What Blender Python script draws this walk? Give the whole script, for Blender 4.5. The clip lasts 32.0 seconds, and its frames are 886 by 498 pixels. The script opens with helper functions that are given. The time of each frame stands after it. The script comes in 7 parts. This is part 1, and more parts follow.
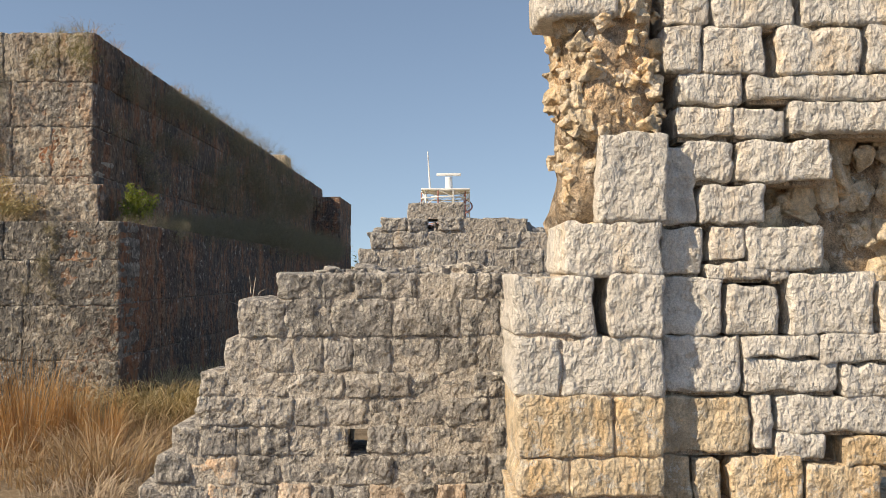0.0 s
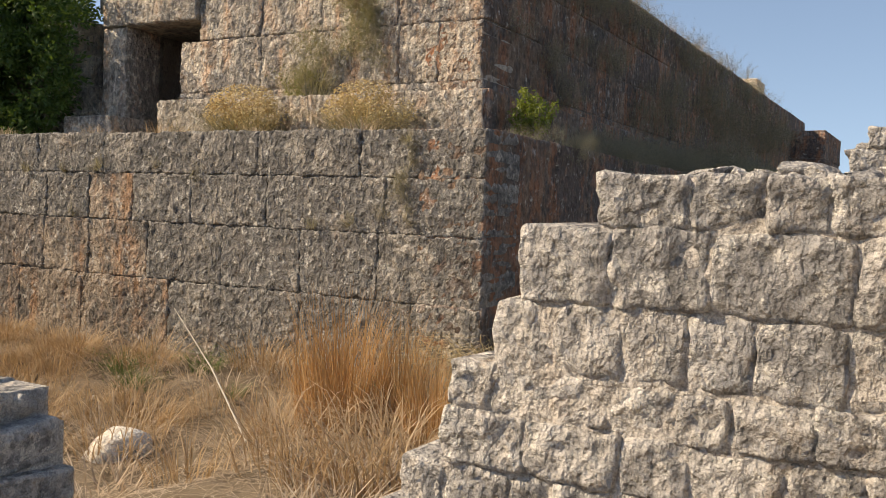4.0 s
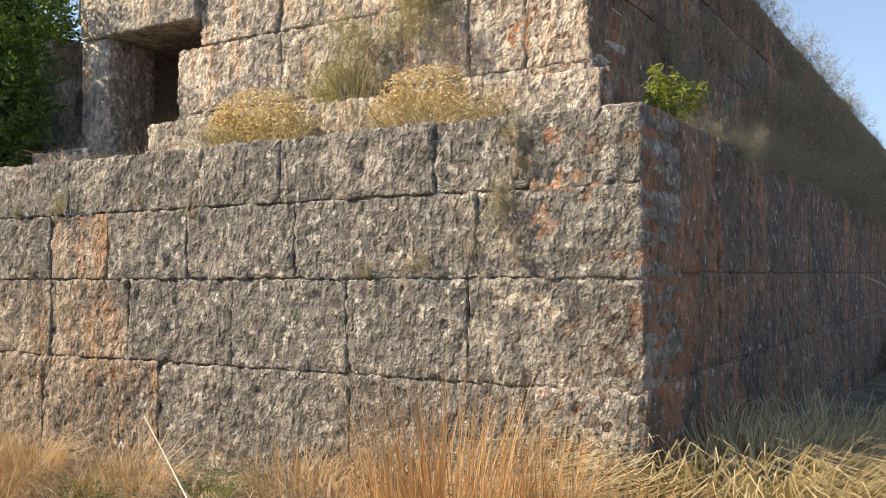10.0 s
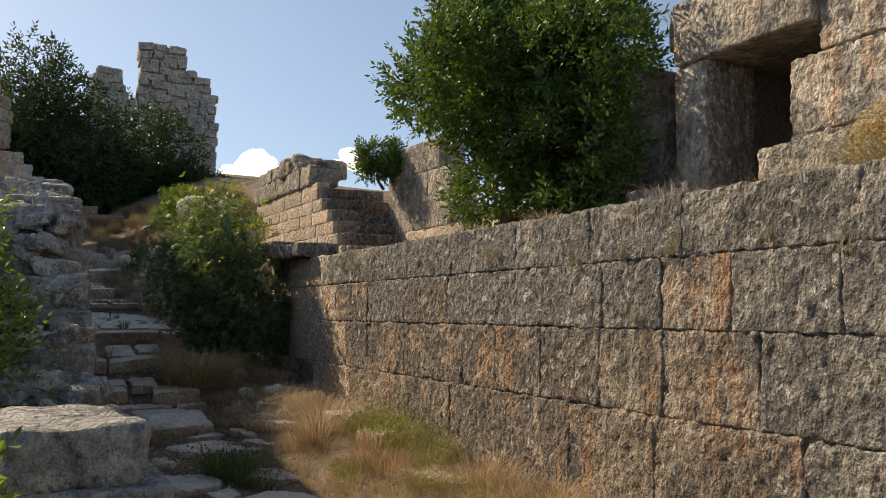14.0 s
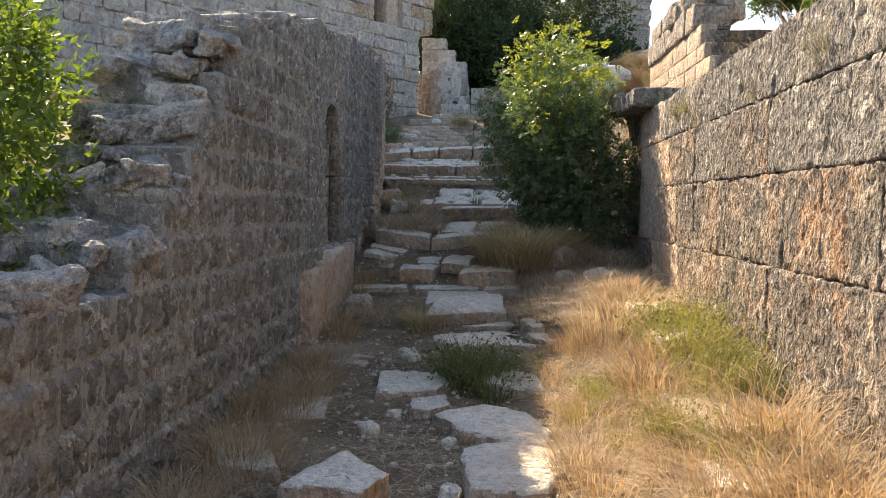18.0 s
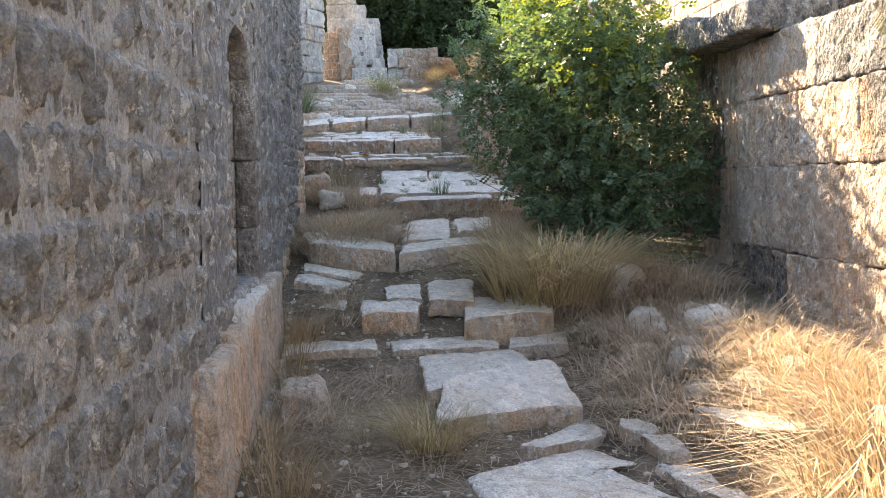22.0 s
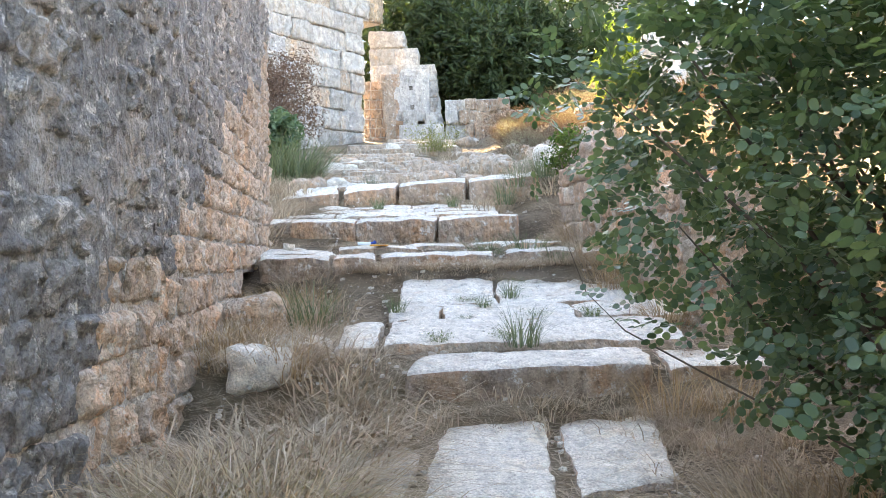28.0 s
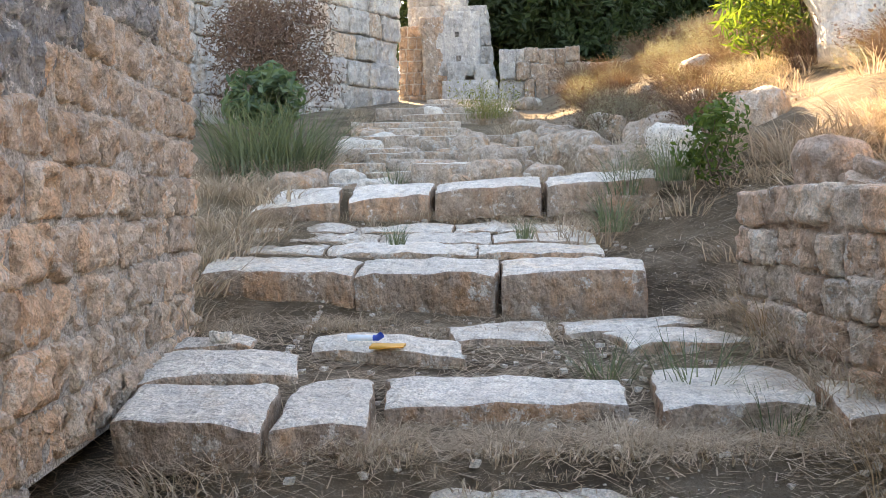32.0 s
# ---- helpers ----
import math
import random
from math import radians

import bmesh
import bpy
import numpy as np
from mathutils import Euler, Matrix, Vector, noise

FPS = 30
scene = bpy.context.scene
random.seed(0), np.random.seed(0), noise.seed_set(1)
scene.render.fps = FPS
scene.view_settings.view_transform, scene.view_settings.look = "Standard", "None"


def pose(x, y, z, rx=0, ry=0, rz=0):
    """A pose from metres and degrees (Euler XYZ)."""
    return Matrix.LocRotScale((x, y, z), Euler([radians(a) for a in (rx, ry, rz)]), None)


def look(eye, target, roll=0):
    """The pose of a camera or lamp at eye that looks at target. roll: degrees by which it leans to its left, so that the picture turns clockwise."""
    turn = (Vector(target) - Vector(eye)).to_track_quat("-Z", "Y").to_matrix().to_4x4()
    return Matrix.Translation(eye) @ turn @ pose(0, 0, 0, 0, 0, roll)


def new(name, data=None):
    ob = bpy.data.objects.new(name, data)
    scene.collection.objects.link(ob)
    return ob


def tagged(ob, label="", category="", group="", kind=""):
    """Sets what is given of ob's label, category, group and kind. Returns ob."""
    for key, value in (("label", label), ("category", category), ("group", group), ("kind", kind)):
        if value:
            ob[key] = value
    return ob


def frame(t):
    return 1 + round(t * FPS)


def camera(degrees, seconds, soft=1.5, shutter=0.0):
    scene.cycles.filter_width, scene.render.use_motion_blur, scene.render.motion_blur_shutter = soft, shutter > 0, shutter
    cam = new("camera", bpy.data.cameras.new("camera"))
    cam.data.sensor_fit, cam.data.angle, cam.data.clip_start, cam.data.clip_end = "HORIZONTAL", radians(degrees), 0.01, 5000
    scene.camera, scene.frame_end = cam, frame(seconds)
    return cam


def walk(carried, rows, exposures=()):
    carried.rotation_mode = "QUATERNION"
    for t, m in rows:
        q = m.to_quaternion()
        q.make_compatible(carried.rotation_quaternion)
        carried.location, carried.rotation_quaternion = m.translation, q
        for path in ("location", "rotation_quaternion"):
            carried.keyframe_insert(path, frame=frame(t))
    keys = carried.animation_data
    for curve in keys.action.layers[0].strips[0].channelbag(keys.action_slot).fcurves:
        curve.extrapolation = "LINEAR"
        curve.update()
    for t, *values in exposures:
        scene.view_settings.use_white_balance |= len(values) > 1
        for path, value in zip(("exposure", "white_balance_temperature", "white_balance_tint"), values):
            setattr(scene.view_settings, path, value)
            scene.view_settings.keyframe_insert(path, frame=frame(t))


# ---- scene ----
cam = camera(51.8, 32.0, soft=0.8)
METRES, EYE, TILT, LEAN, TURN = 30.0, 1.6, 0.0, 0.0, -0.8
ROWS = [
    (0.0, 0.0, 0.0, 0.0, 0.0, 1.56, 0.09),
    (0.5, -0.0006, 0.0111, -0.0017, 1.02, -0.69, -0.33),
    (1.0, 0.0022, 0.0233, -0.0024, 3.26, -1.34, -0.43),
    (1.5, 0.0038, 0.0363, -0.0017, 6.15, -1.0, -0.6),
    (2.0, 0.0026, 0.0549, -0.0033, 10.36, -2.02, -0.24),
    (2.5, 0.0022, 0.0747, -0.0045, 18.45, -2.27, -0.17),
    (4.5, -0.0108, 0.1355, -0.006, 34.68, -2.41, -2.24),
    (5.0, -0.022, 0.1512, -0.0105, 43.5, -1.98, -1.05),
    (5.5, -0.0348, 0.1654, -0.0112, 50.3, 2.08, -0.07),
    (6.0, -0.0505, 0.1751, -0.0105, 49.01, 7.22, 0.2),
    (6.5, -0.0642, 0.1865, -0.0099, 44.96, 9.37, -0.01),
    (7.0, -0.0723, 0.1967, -0.0096, 36.04, 10.28, -0.06),
    (7.5, -0.0759, 0.2019, -0.0082, 25.5, 11.06, 0.76),
    (8.0, -0.0734, 0.2047, -0.0075, 19.11, 11.34, 1.2),
    (8.5, -0.0717, 0.2057, -0.0078, 16.68, 10.31, 1.59),
    (9.0, -0.0728, 0.2055, -0.0087, 19.12, 7.87, 1.56),
    (9.5, -0.0738, 0.2054, -0.0109, 23.79, 4.23, 0.75),
    (10.0, -0.0756, 0.2042, -0.0122, 31.02, 1.65, 0.22),
    (10.5, -0.0775, 0.2009, -0.0119, 41.24, 1.67, 0.42),
    (11.0, -0.0775, 0.1965, -0.0104, 50.46, 3.85, 0.77),
    (11.5, -0.0769, 0.195, -0.0096, 56.25, 6.18, 0.46),
    (12.0, -0.0781, 0.1953, -0.01, 59.27, 6.19, 0.29),
    (12.5, -0.0875, 0.199, -0.0113, 60.89, 6.08, 0.46),
    (13.0, -0.1014, 0.2035, -0.0094, 62.12, 6.24, 0.23),
    (13.5, -0.1142, 0.2116, -0.0092, 63.07, 5.45, -0.2),
    (15.5, -0.1577, 0.2631, -0.0185, 69.0, 0.59, -0.61),
    (16.0, -0.1661, 0.2776, -0.0192, 73.86, 1.39, 0.8),
    (16.5, -0.1778, 0.2897, -0.0201, 82.35, 0.84, 0.14),
    (17.0, -0.1906, 0.2989, -0.0185, 89.03, -0.03, -0.14),
    (17.5, -0.2026, 0.3094, -0.0205, 92.17, -1.86, -0.65),
    (18.0, -0.2177, 0.3138, -0.0218, 93.64, -2.76, -0.86),
    (18.5, -0.2406, 0.3147, -0.0201, 93.1, -1.5, -1.26),
    (19.0, -0.2656, 0.3163, -0.0189, 91.44, -0.55, -1.79),
    (19.5, -0.2891, 0.311, -0.0211, 91.51, -1.87, -1.73),
    (20.0, -0.3104, 0.305, -0.0204, 91.87, -2.51, -1.19),
    (20.5, -0.3275, 0.2954, -0.0193, 91.85, -2.62, -0.68),
    (21.0, -0.3457, 0.287, -0.0181, 91.37, -2.92, -0.56),
    (21.5, -0.3656, 0.2818, -0.0164, 89.04, -3.53, -0.29),
    (22.0, -0.3858, 0.2773, -0.0157, 86.88, -4.27, 0.81),
    (22.5, -0.4054, 0.2783, -0.014, 86.32, -3.44, 1.47),
    (23.0, -0.4262, 0.2756, -0.0155, 86.48, -2.92, 1.22),
    (23.5, -0.4472, 0.2761, -0.0142, 86.08, -2.95, 1.14),
    (24.0, -0.4665, 0.2759, -0.0122, 85.91, -2.7, 1.13),
    (24.5, -0.4865, 0.2747, -0.0112, 86.94, -2.34, 1.45),
    (26.5, -0.5689, 0.272, -0.0129, 88.74, 1.13, 1.59),
    (27.0, -0.5879, 0.2774, -0.0126, 86.46, 1.57, 1.12),
    (27.5, -0.6034, 0.2856, -0.0076, 88.01, 0.6, 0.94),
    (28.0, -0.6168, 0.2876, -0.0042, 91.37, 0.48, 1.19),
    (28.5, -0.6323, 0.2866, -0.0002, 93.43, 0.63, 1.02),
    (29.0, -0.6479, 0.2874, 0.0027, 94.0, -1.31, 0.53),
    (29.5, -0.6625, 0.2833, 0.0038, 92.59, -3.85, 1.47),
    (30.0, -0.6784, 0.2824, 0.0075, 90.68, -5.0, 1.81),
    (30.5, -0.6984, 0.2853, 0.0096, 90.85, -4.55, 1.17),
    (31.0, -0.7187, 0.2828, 0.0134, 91.77, -3.96, 0.69),
    (31.5, -0.7383, 0.2818, 0.0161, 93.16, -3.24, 0.69),
    (32.0, -0.7553, 0.2807, 0.0211, 94.25, -2.66, 0.73),
]
walk(cam, [(t, pose(0, 0, EYE, TILT, LEAN, TURN) @ pose(METRES * x, METRES * y, METRES * z, 90 + pitch, roll, yaw)) for t, x, y, z, yaw, pitch, roll in ROWS],
     exposures=[(0, 0.2, 8000, 11), (2.5, 0.15, 8000, 13), (5, 0.65, 8100, 12), (6, 0.38, 7900, 12), (7, 0.3, 7700, 11), (9, 0.6, 7600, 10), (10, 1.05, 7900, 11), (11, 0.65, 8300, 10), (12, 0.25, 8000, 8), (13, 0.05, 8000, 8), (15.5, 0.9, 8800, 13), (17.5, 1.42, 8500, 13), (20, 2.05, 8400, 14), (23, 2.95, 8500, 14), (24.5, 3.3, 9000, 14), (27, 3.5, 9100, 13), (29, 3.5, 9100, 14), (30, 3.45, 9500, 15), (31, 3.15, 9900, 16), (32, 2.9, 9800, 16)])

# ---- light ----
SUN_EL, SUN_AZ = radians(35.6), radians(28)      # height, and degrees from west towards south
to_sun = Vector((-math.cos(SUN_AZ) * math.cos(SUN_EL), -math.sin(SUN_AZ) * math.cos(SUN_EL), math.sin(SUN_EL)))
world = bpy.data.worlds.new("world")
scene.world = world
world.use_nodes = True
sky = world.node_tree.nodes.new("ShaderNodeTexSky")
sky.sky_type, sky.sun_disc, sky.sun_elevation = "NISHITA", False, SUN_EL
sky.sun_rotation = math.atan2(to_sun.x, to_sun.y)
sky.air_density, sky.dust_density, sky.ozone_density = 1.0, 0.8, 2.0
sky.altitude = 900
wt = world.node_tree
seen = wt.nodes.new("ShaderNodeTexCoord")
lift = wt.nodes.new("ShaderNodeMapping")             # a clear, haze-free horizon: the sky is read a little higher up
lift.inputs["Location"].default_value, lift.inputs["Scale"].default_value = (0, 0, 0.15), (1, 1, 0.93)
unit = wt.nodes.new("ShaderNodeVectorMath")
unit.operation = "NORMALIZE"
wt.links.new(seen.outputs["Generated"], lift.inputs[0])
wt.links.new(lift.outputs[0], unit.inputs[0])
wt.links.new(unit.outputs[0], sky.inputs[0])
wt.links.new(sky.outputs[0], wt.nodes["Background"].inputs[0])
world.node_tree.nodes["Background"].inputs[1].default_value = 0.15
sun = new("sun", bpy.data.lights.new("sun", "SUN"))
sun.data.energy, sun.data.angle, sun.data.color = 4.3, radians(0.6), (1.0, 0.92, 0.8)
sun.matrix_world = look(to_sun * 50, (0, 0, 0))


# ---- materials ----
def nodes_of(name):
    m = bpy.data.materials.new(name)
    m.use_nodes = True
    t = m.node_tree
    t.nodes.clear()
    out = t.nodes.new("ShaderNodeOutputMaterial")
    b = t.nodes.new("ShaderNodeBsdfPrincipled")
    t.links.new(b.outputs[0], out.inputs[0])
    return m, t, b


def add(t, kind, **inputs):
    n = t.nodes.new(kind)
    for k, v in inputs.items():
        n.inputs[k.replace("_", " ")].default_value = v
    return n


def ramp(t, source, lo, hi, a=0.0, b=1.0):
    n = t.nodes.new("ShaderNodeMapRange")
    n.inputs[1].default_value, n.inputs[2].default_value, n.inputs[3].default_value, n.inputs[4].default_value = lo, hi, a, b
    t.links.new(source, n.inputs[0])
    return n.outputs[0]


def mixc(t, fac, a, b, mode="MIX"):
    n = t.nodes.new("ShaderNodeMix")
    n.data_type, n.blend_type = "RGBA", mode
    for sock, v in ((n.inputs[0], fac), (n.inputs[6], a), (n.inputs[7], b)):
        if hasattr(v, "is_linked"):
            t.links.new(v, sock)
        elif isinstance(v, (int, float)):
            sock.default_value = v
        else:
            sock.default_value = (*v, 1)
    return n.outputs[2]


def math2(t, op, a, b):
    n = t.nodes.new("ShaderNodeMath")
    n.operation = op
    for sock, v in ((n.inputs[0], a), (n.inputs[1], b)):
        if hasattr(v, "is_linked"):
            t.links.new(v, sock)
        else:
            sock.default_value = v
    return n.outputs[0]


def field(t, scale, detail=5.0, rough=0.6, stretch=(1, 1, 1), shift=(0, 0, 0)):
    """World-space noise, the same size on every stone."""
    g = t.nodes.new("ShaderNodeNewGeometry")
    mp = t.nodes.new("ShaderNodeMapping")
    mp.inputs["Scale"].default_value = stretch
    mp.inputs["Location"].default_value = shift
    t.links.new(g.outputs["Position"], mp.inputs[0])
    n = add(t, "ShaderNodeTexNoise", Scale=scale, Detail=detail, Roughness=rough)
    t.links.new(mp.outputs[0], n.inputs["Vector"])
    return n.outputs[0]


def cells(t, scale, stretch=(1, 1, 1), feature="F1"):
    g = t.nodes.new("ShaderNodeNewGeometry")
    mp = t.nodes.new("ShaderNodeMapping")
    mp.inputs["Scale"].default_value = stretch
    t.links.new(g.outputs["Position"], mp.inputs[0])
    n = add(t, "ShaderNodeTexVoronoi", Scale=scale)
    n.feature = feature
    t.links.new(mp.outputs[0], n.inputs["Vector"])
    return n.outputs[0]


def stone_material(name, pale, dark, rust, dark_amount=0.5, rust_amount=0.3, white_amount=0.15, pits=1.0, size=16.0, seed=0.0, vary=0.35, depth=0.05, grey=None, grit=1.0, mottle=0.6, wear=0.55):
    """Weathered limestone: fine wormy relief, grey patina, rust streaks that run down, pale worn arrises and chips;
    raking light on pits, crests and edges is painted in.
    """
    m, t, b = nodes_of(name)
    s = (seed * 3.1, seed * 1.7, seed * 2.3)
    info = t.nodes.new("ShaderNodeObjectInfo").outputs["Random"]
    off = math2(t, "SUBTRACT", info, 0.5)
    mottled = field(t, 5.5, 10, 0.72, shift=s)
    patch = field(t, 1.3, 10, 0.74, shift=s)
    streak = field(t, 2.2, 9, 0.68, (1.5, 1.5, 0.2), s)
    fine = field(t, 95, 5, 0.7, shift=s)
    mid = field(t, size * 1.45, 5, 0.55, (1, 1, 0.7), (s[2], s[0], s[1]))
    coarse = field(t, size * 0.75, 6, 0.6, shift=s)
    pit = cells(t, size * 2.6, (1, 1, 0.8))
    def over(source, amount, soft=0.014):
        """Shows where the noise passes the level that leaves this share of the surface."""
        lim = 0.5 + 0.2 * (0.5 - amount)
        return ramp(t, source, lim - soft, lim + soft)
    col = mixc(t, ramp(t, mottled, 0.42, 0.57), pale, tuple(c * mottle for c in pale))
    rusty = math2(t, "ADD", math2(t, "MULTIPLY", streak, 0.8), math2(t, "MULTIPLY", mottled, 0.2))
    rusty = math2(t, "ADD", rusty, math2(t, "MULTIPLY", off, 0.06))
    col = mixc(t, math2(t, "MULTIPLY", over(rusty, rust_amount, 0.055), 0.72), col, mixc(t, ramp(t, mid, 0.42, 0.58), rust, tuple(min(1, c * 1.3) for c in rust)))
    black = math2(t, "ADD", math2(t, "MULTIPLY", patch, 0.5), math2(t, "MULTIPLY", field(t, 2.8, 9, 0.7, (1.3, 1.3, 0.4), (s[1], s[2], s[0])), 0.35))
    black = math2(t, "ADD", black, math2(t, "MULTIPLY", coarse, 0.15))
    black = math2(t, "ADD", black, math2(t, "MULTIPLY", off, vary * 0.18))
    col = mixc(t, math2(t, "MULTIPLY", over(black, dark_amount, 0.035), 0.9), col, mixc(t, ramp(t, mottled, 0.38, 0.6), tuple(c * 1.25 for c in dark), grey or tuple(c * 2.1 for c in dark)))
    spot = field(t, 7.5, 12, 0.8, shift=(s[1] + 5, s[0], s[2]))
    col = mixc(t, math2(t, "MULTIPLY", over(spot, white_amount * 0.7), 0.75), col, (0.76, 0.72, 0.65))
    # pale edge wear; the colour also acts as an edge highlight
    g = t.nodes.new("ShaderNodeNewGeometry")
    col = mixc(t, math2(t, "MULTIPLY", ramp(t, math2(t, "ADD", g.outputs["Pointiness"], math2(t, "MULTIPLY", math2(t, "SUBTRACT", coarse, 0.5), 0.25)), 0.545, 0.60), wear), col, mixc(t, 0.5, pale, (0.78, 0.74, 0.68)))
    # pit dirt darkened and crests paled, painting raking light into the colour
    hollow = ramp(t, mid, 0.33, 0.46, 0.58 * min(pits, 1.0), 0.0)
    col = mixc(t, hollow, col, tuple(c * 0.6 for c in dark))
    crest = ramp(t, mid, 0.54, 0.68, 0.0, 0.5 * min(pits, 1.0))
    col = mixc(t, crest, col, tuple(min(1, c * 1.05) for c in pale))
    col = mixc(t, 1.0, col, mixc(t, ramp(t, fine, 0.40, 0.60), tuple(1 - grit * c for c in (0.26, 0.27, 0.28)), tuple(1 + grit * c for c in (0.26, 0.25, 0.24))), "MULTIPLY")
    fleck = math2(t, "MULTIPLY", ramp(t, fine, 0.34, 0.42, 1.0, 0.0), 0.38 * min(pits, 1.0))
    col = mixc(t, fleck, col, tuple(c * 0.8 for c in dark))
    tone = mixc(t, info, (1 - vary * 0.5, 1 - vary * 0.52, 1 - vary * 0.55), (1 + vary * 0.35, 1 + vary * 0.33, 1 + vary * 0.28))
    col = mixc(t, 1.0, col, tone, "MULTIPLY")
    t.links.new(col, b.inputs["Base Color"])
    b.inputs["Roughness"].default_value = 0.92
    b.inputs["Specular IOR Level"].default_value = 0.15
    hgt = math2(t, "MULTIPLY", coarse, 1.3)
    for part_height, k in ((mid, 2.2), (ramp(t, pit, 0.0, 0.5), 0.26 * pits), (fine, 0.2)):
        hgt = math2(t, "ADD", hgt, math2(t, "MULTIPLY", part_height, k))
    bump = add(t, "ShaderNodeBump", Strength=1.0, Distance=depth * 0.62)
    t.links.new(hgt, bump.inputs["Height"])
    t.links.new(bump.outputs[0], b.inputs["Normal"])
    return m


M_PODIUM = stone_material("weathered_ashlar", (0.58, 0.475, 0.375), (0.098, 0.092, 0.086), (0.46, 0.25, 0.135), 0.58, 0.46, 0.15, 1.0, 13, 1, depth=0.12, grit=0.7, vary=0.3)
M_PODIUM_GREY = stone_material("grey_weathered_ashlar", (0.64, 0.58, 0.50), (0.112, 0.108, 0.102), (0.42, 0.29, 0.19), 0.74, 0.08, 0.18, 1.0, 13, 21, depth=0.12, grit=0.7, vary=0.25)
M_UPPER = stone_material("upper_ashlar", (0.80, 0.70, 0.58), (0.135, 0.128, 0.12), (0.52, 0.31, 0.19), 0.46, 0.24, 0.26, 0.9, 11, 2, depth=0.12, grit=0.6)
# flank ashlar: its shade is partly put into this darker colour
M_EAST = stone_material("shade_toned_ashlar", (0.40, 0.29, 0.215), (0.078, 0.07, 0.064), (0.44, 0.195, 0.105), 0.50, 0.52, 0.08, 0.8, 11, 3, grit=0.6, depth=0.09)
M_RUIN = stone_material("grey_rubble", (0.78, 0.73, 0.67), (0.14, 0.137, 0.133), (0.62, 0.45, 0.29), 0.56, 0.05, 0.36, 0.9, 11, 4, grey=(0.40, 0.39, 0.38), depth=0.10, grit=0.7, mottle=0.66)
M_PIER = stone_material("pale_limestone", (0.90, 0.85, 0.77), (0.40, 0.36, 0.32), (0.76, 0.60, 0.42), 0.06, 0.08, 0.45, 0.5, 12, 5, vary=0.14, grit=0.5, mottle=0.84, depth=0.07)
M_PIER_GOLD = stone_material("golden_limestone", (0.86, 0.71, 0.51), (0.36, 0.3, 0.24), (0.76, 0.52, 0.28), 0.05, 0.34, 0.3, 0.35, 14, 7, vary=0.16, grit=0.5)
M_CORRIDOR = stone_material("plastered_rubble", (0.46, 0.435, 0.40), (0.15, 0.144, 0.135), (0.42, 0.34, 0.25), 0.62, 0.03, 0.16, 0.8, 11, 8, vary=0.45, depth=0.07, grit=0.6, wear=0.8)
M_PLASTER = stone_material("grey_plaster", (0.43, 0.41, 0.38), (0.145, 0.142, 0.138), (0.46, 0.37, 0.28), 0.56, 0.04, 0.2, 0.8, 10, 9, vary=0.16, depth=0.08, grit=0.6)
M_ORANGE = stone_material("orange_rubble", (0.79, 0.64, 0.51), (0.32, 0.255, 0.21), (0.68, 0.43, 0.27), 0.12, 0.32, 0.26, 0.55, 12, 10, vary=0.45, grit=0.55, mottle=0.7, depth=0.075)
M_PINK = stone_material("pinkish_rubble", (0.80, 0.57, 0.42), (0.32, 0.25, 0.2), (0.66, 0.40, 0.25), 0.16, 0.24, 0.26, 0.6, 12, 19, vary=0.3, grit=0.5, depth=0.07)
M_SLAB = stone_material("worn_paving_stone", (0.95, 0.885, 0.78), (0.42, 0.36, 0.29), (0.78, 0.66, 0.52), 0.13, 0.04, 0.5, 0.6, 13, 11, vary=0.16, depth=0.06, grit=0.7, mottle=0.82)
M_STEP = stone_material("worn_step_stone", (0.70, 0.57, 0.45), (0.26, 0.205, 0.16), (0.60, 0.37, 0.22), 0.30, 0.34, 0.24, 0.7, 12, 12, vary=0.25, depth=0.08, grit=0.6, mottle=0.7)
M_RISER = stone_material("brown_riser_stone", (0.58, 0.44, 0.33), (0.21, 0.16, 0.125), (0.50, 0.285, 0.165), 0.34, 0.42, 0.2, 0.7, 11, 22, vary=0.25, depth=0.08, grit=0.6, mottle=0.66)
M_FAR = stone_material("far_masonry", (0.68, 0.63, 0.56), (0.24, 0.225, 0.21), (0.50, 0.37, 0.26), 0.44, 0.15, 0.16, 0.6, 5, 13, vary=0.4, depth=0.12, grit=0.4, mottle=0.7)
M_CORE = stone_material("rubble_core", (0.66, 0.51, 0.36), (0.2, 0.165, 0.13), (0.58, 0.39, 0.23), 0.36, 0.35, 0.2, 1.0, 9, 14, depth=0.09)
M_MORTAR = stone_material("old_mortar", (0.60, 0.54, 0.47), (0.26, 0.24, 0.215), (0.46, 0.35, 0.25), 0.30, 0.12, 0.15, 0.6, 18, 15)
# dark stone for recesses: weathering, with their shade put into the colour
M_RECESS_SHADE = stone_material("weathered_recess_shade", (0.30, 0.26, 0.22), (0.11, 0.10, 0.09), (0.3, 0.22, 0.15), 0.5, 0.1, 0.06, 0.7, 15, 17)
# dark joints; also the painted shade of the chamber and the sockets
M_MORTAR_DARK = stone_material("dark_joint_and_shade", (0.16, 0.12, 0.09), (0.05, 0.045, 0.04), (0.2, 0.1, 0.05), 0.5, 0.3, 0.02, 1.0, 18, 16)


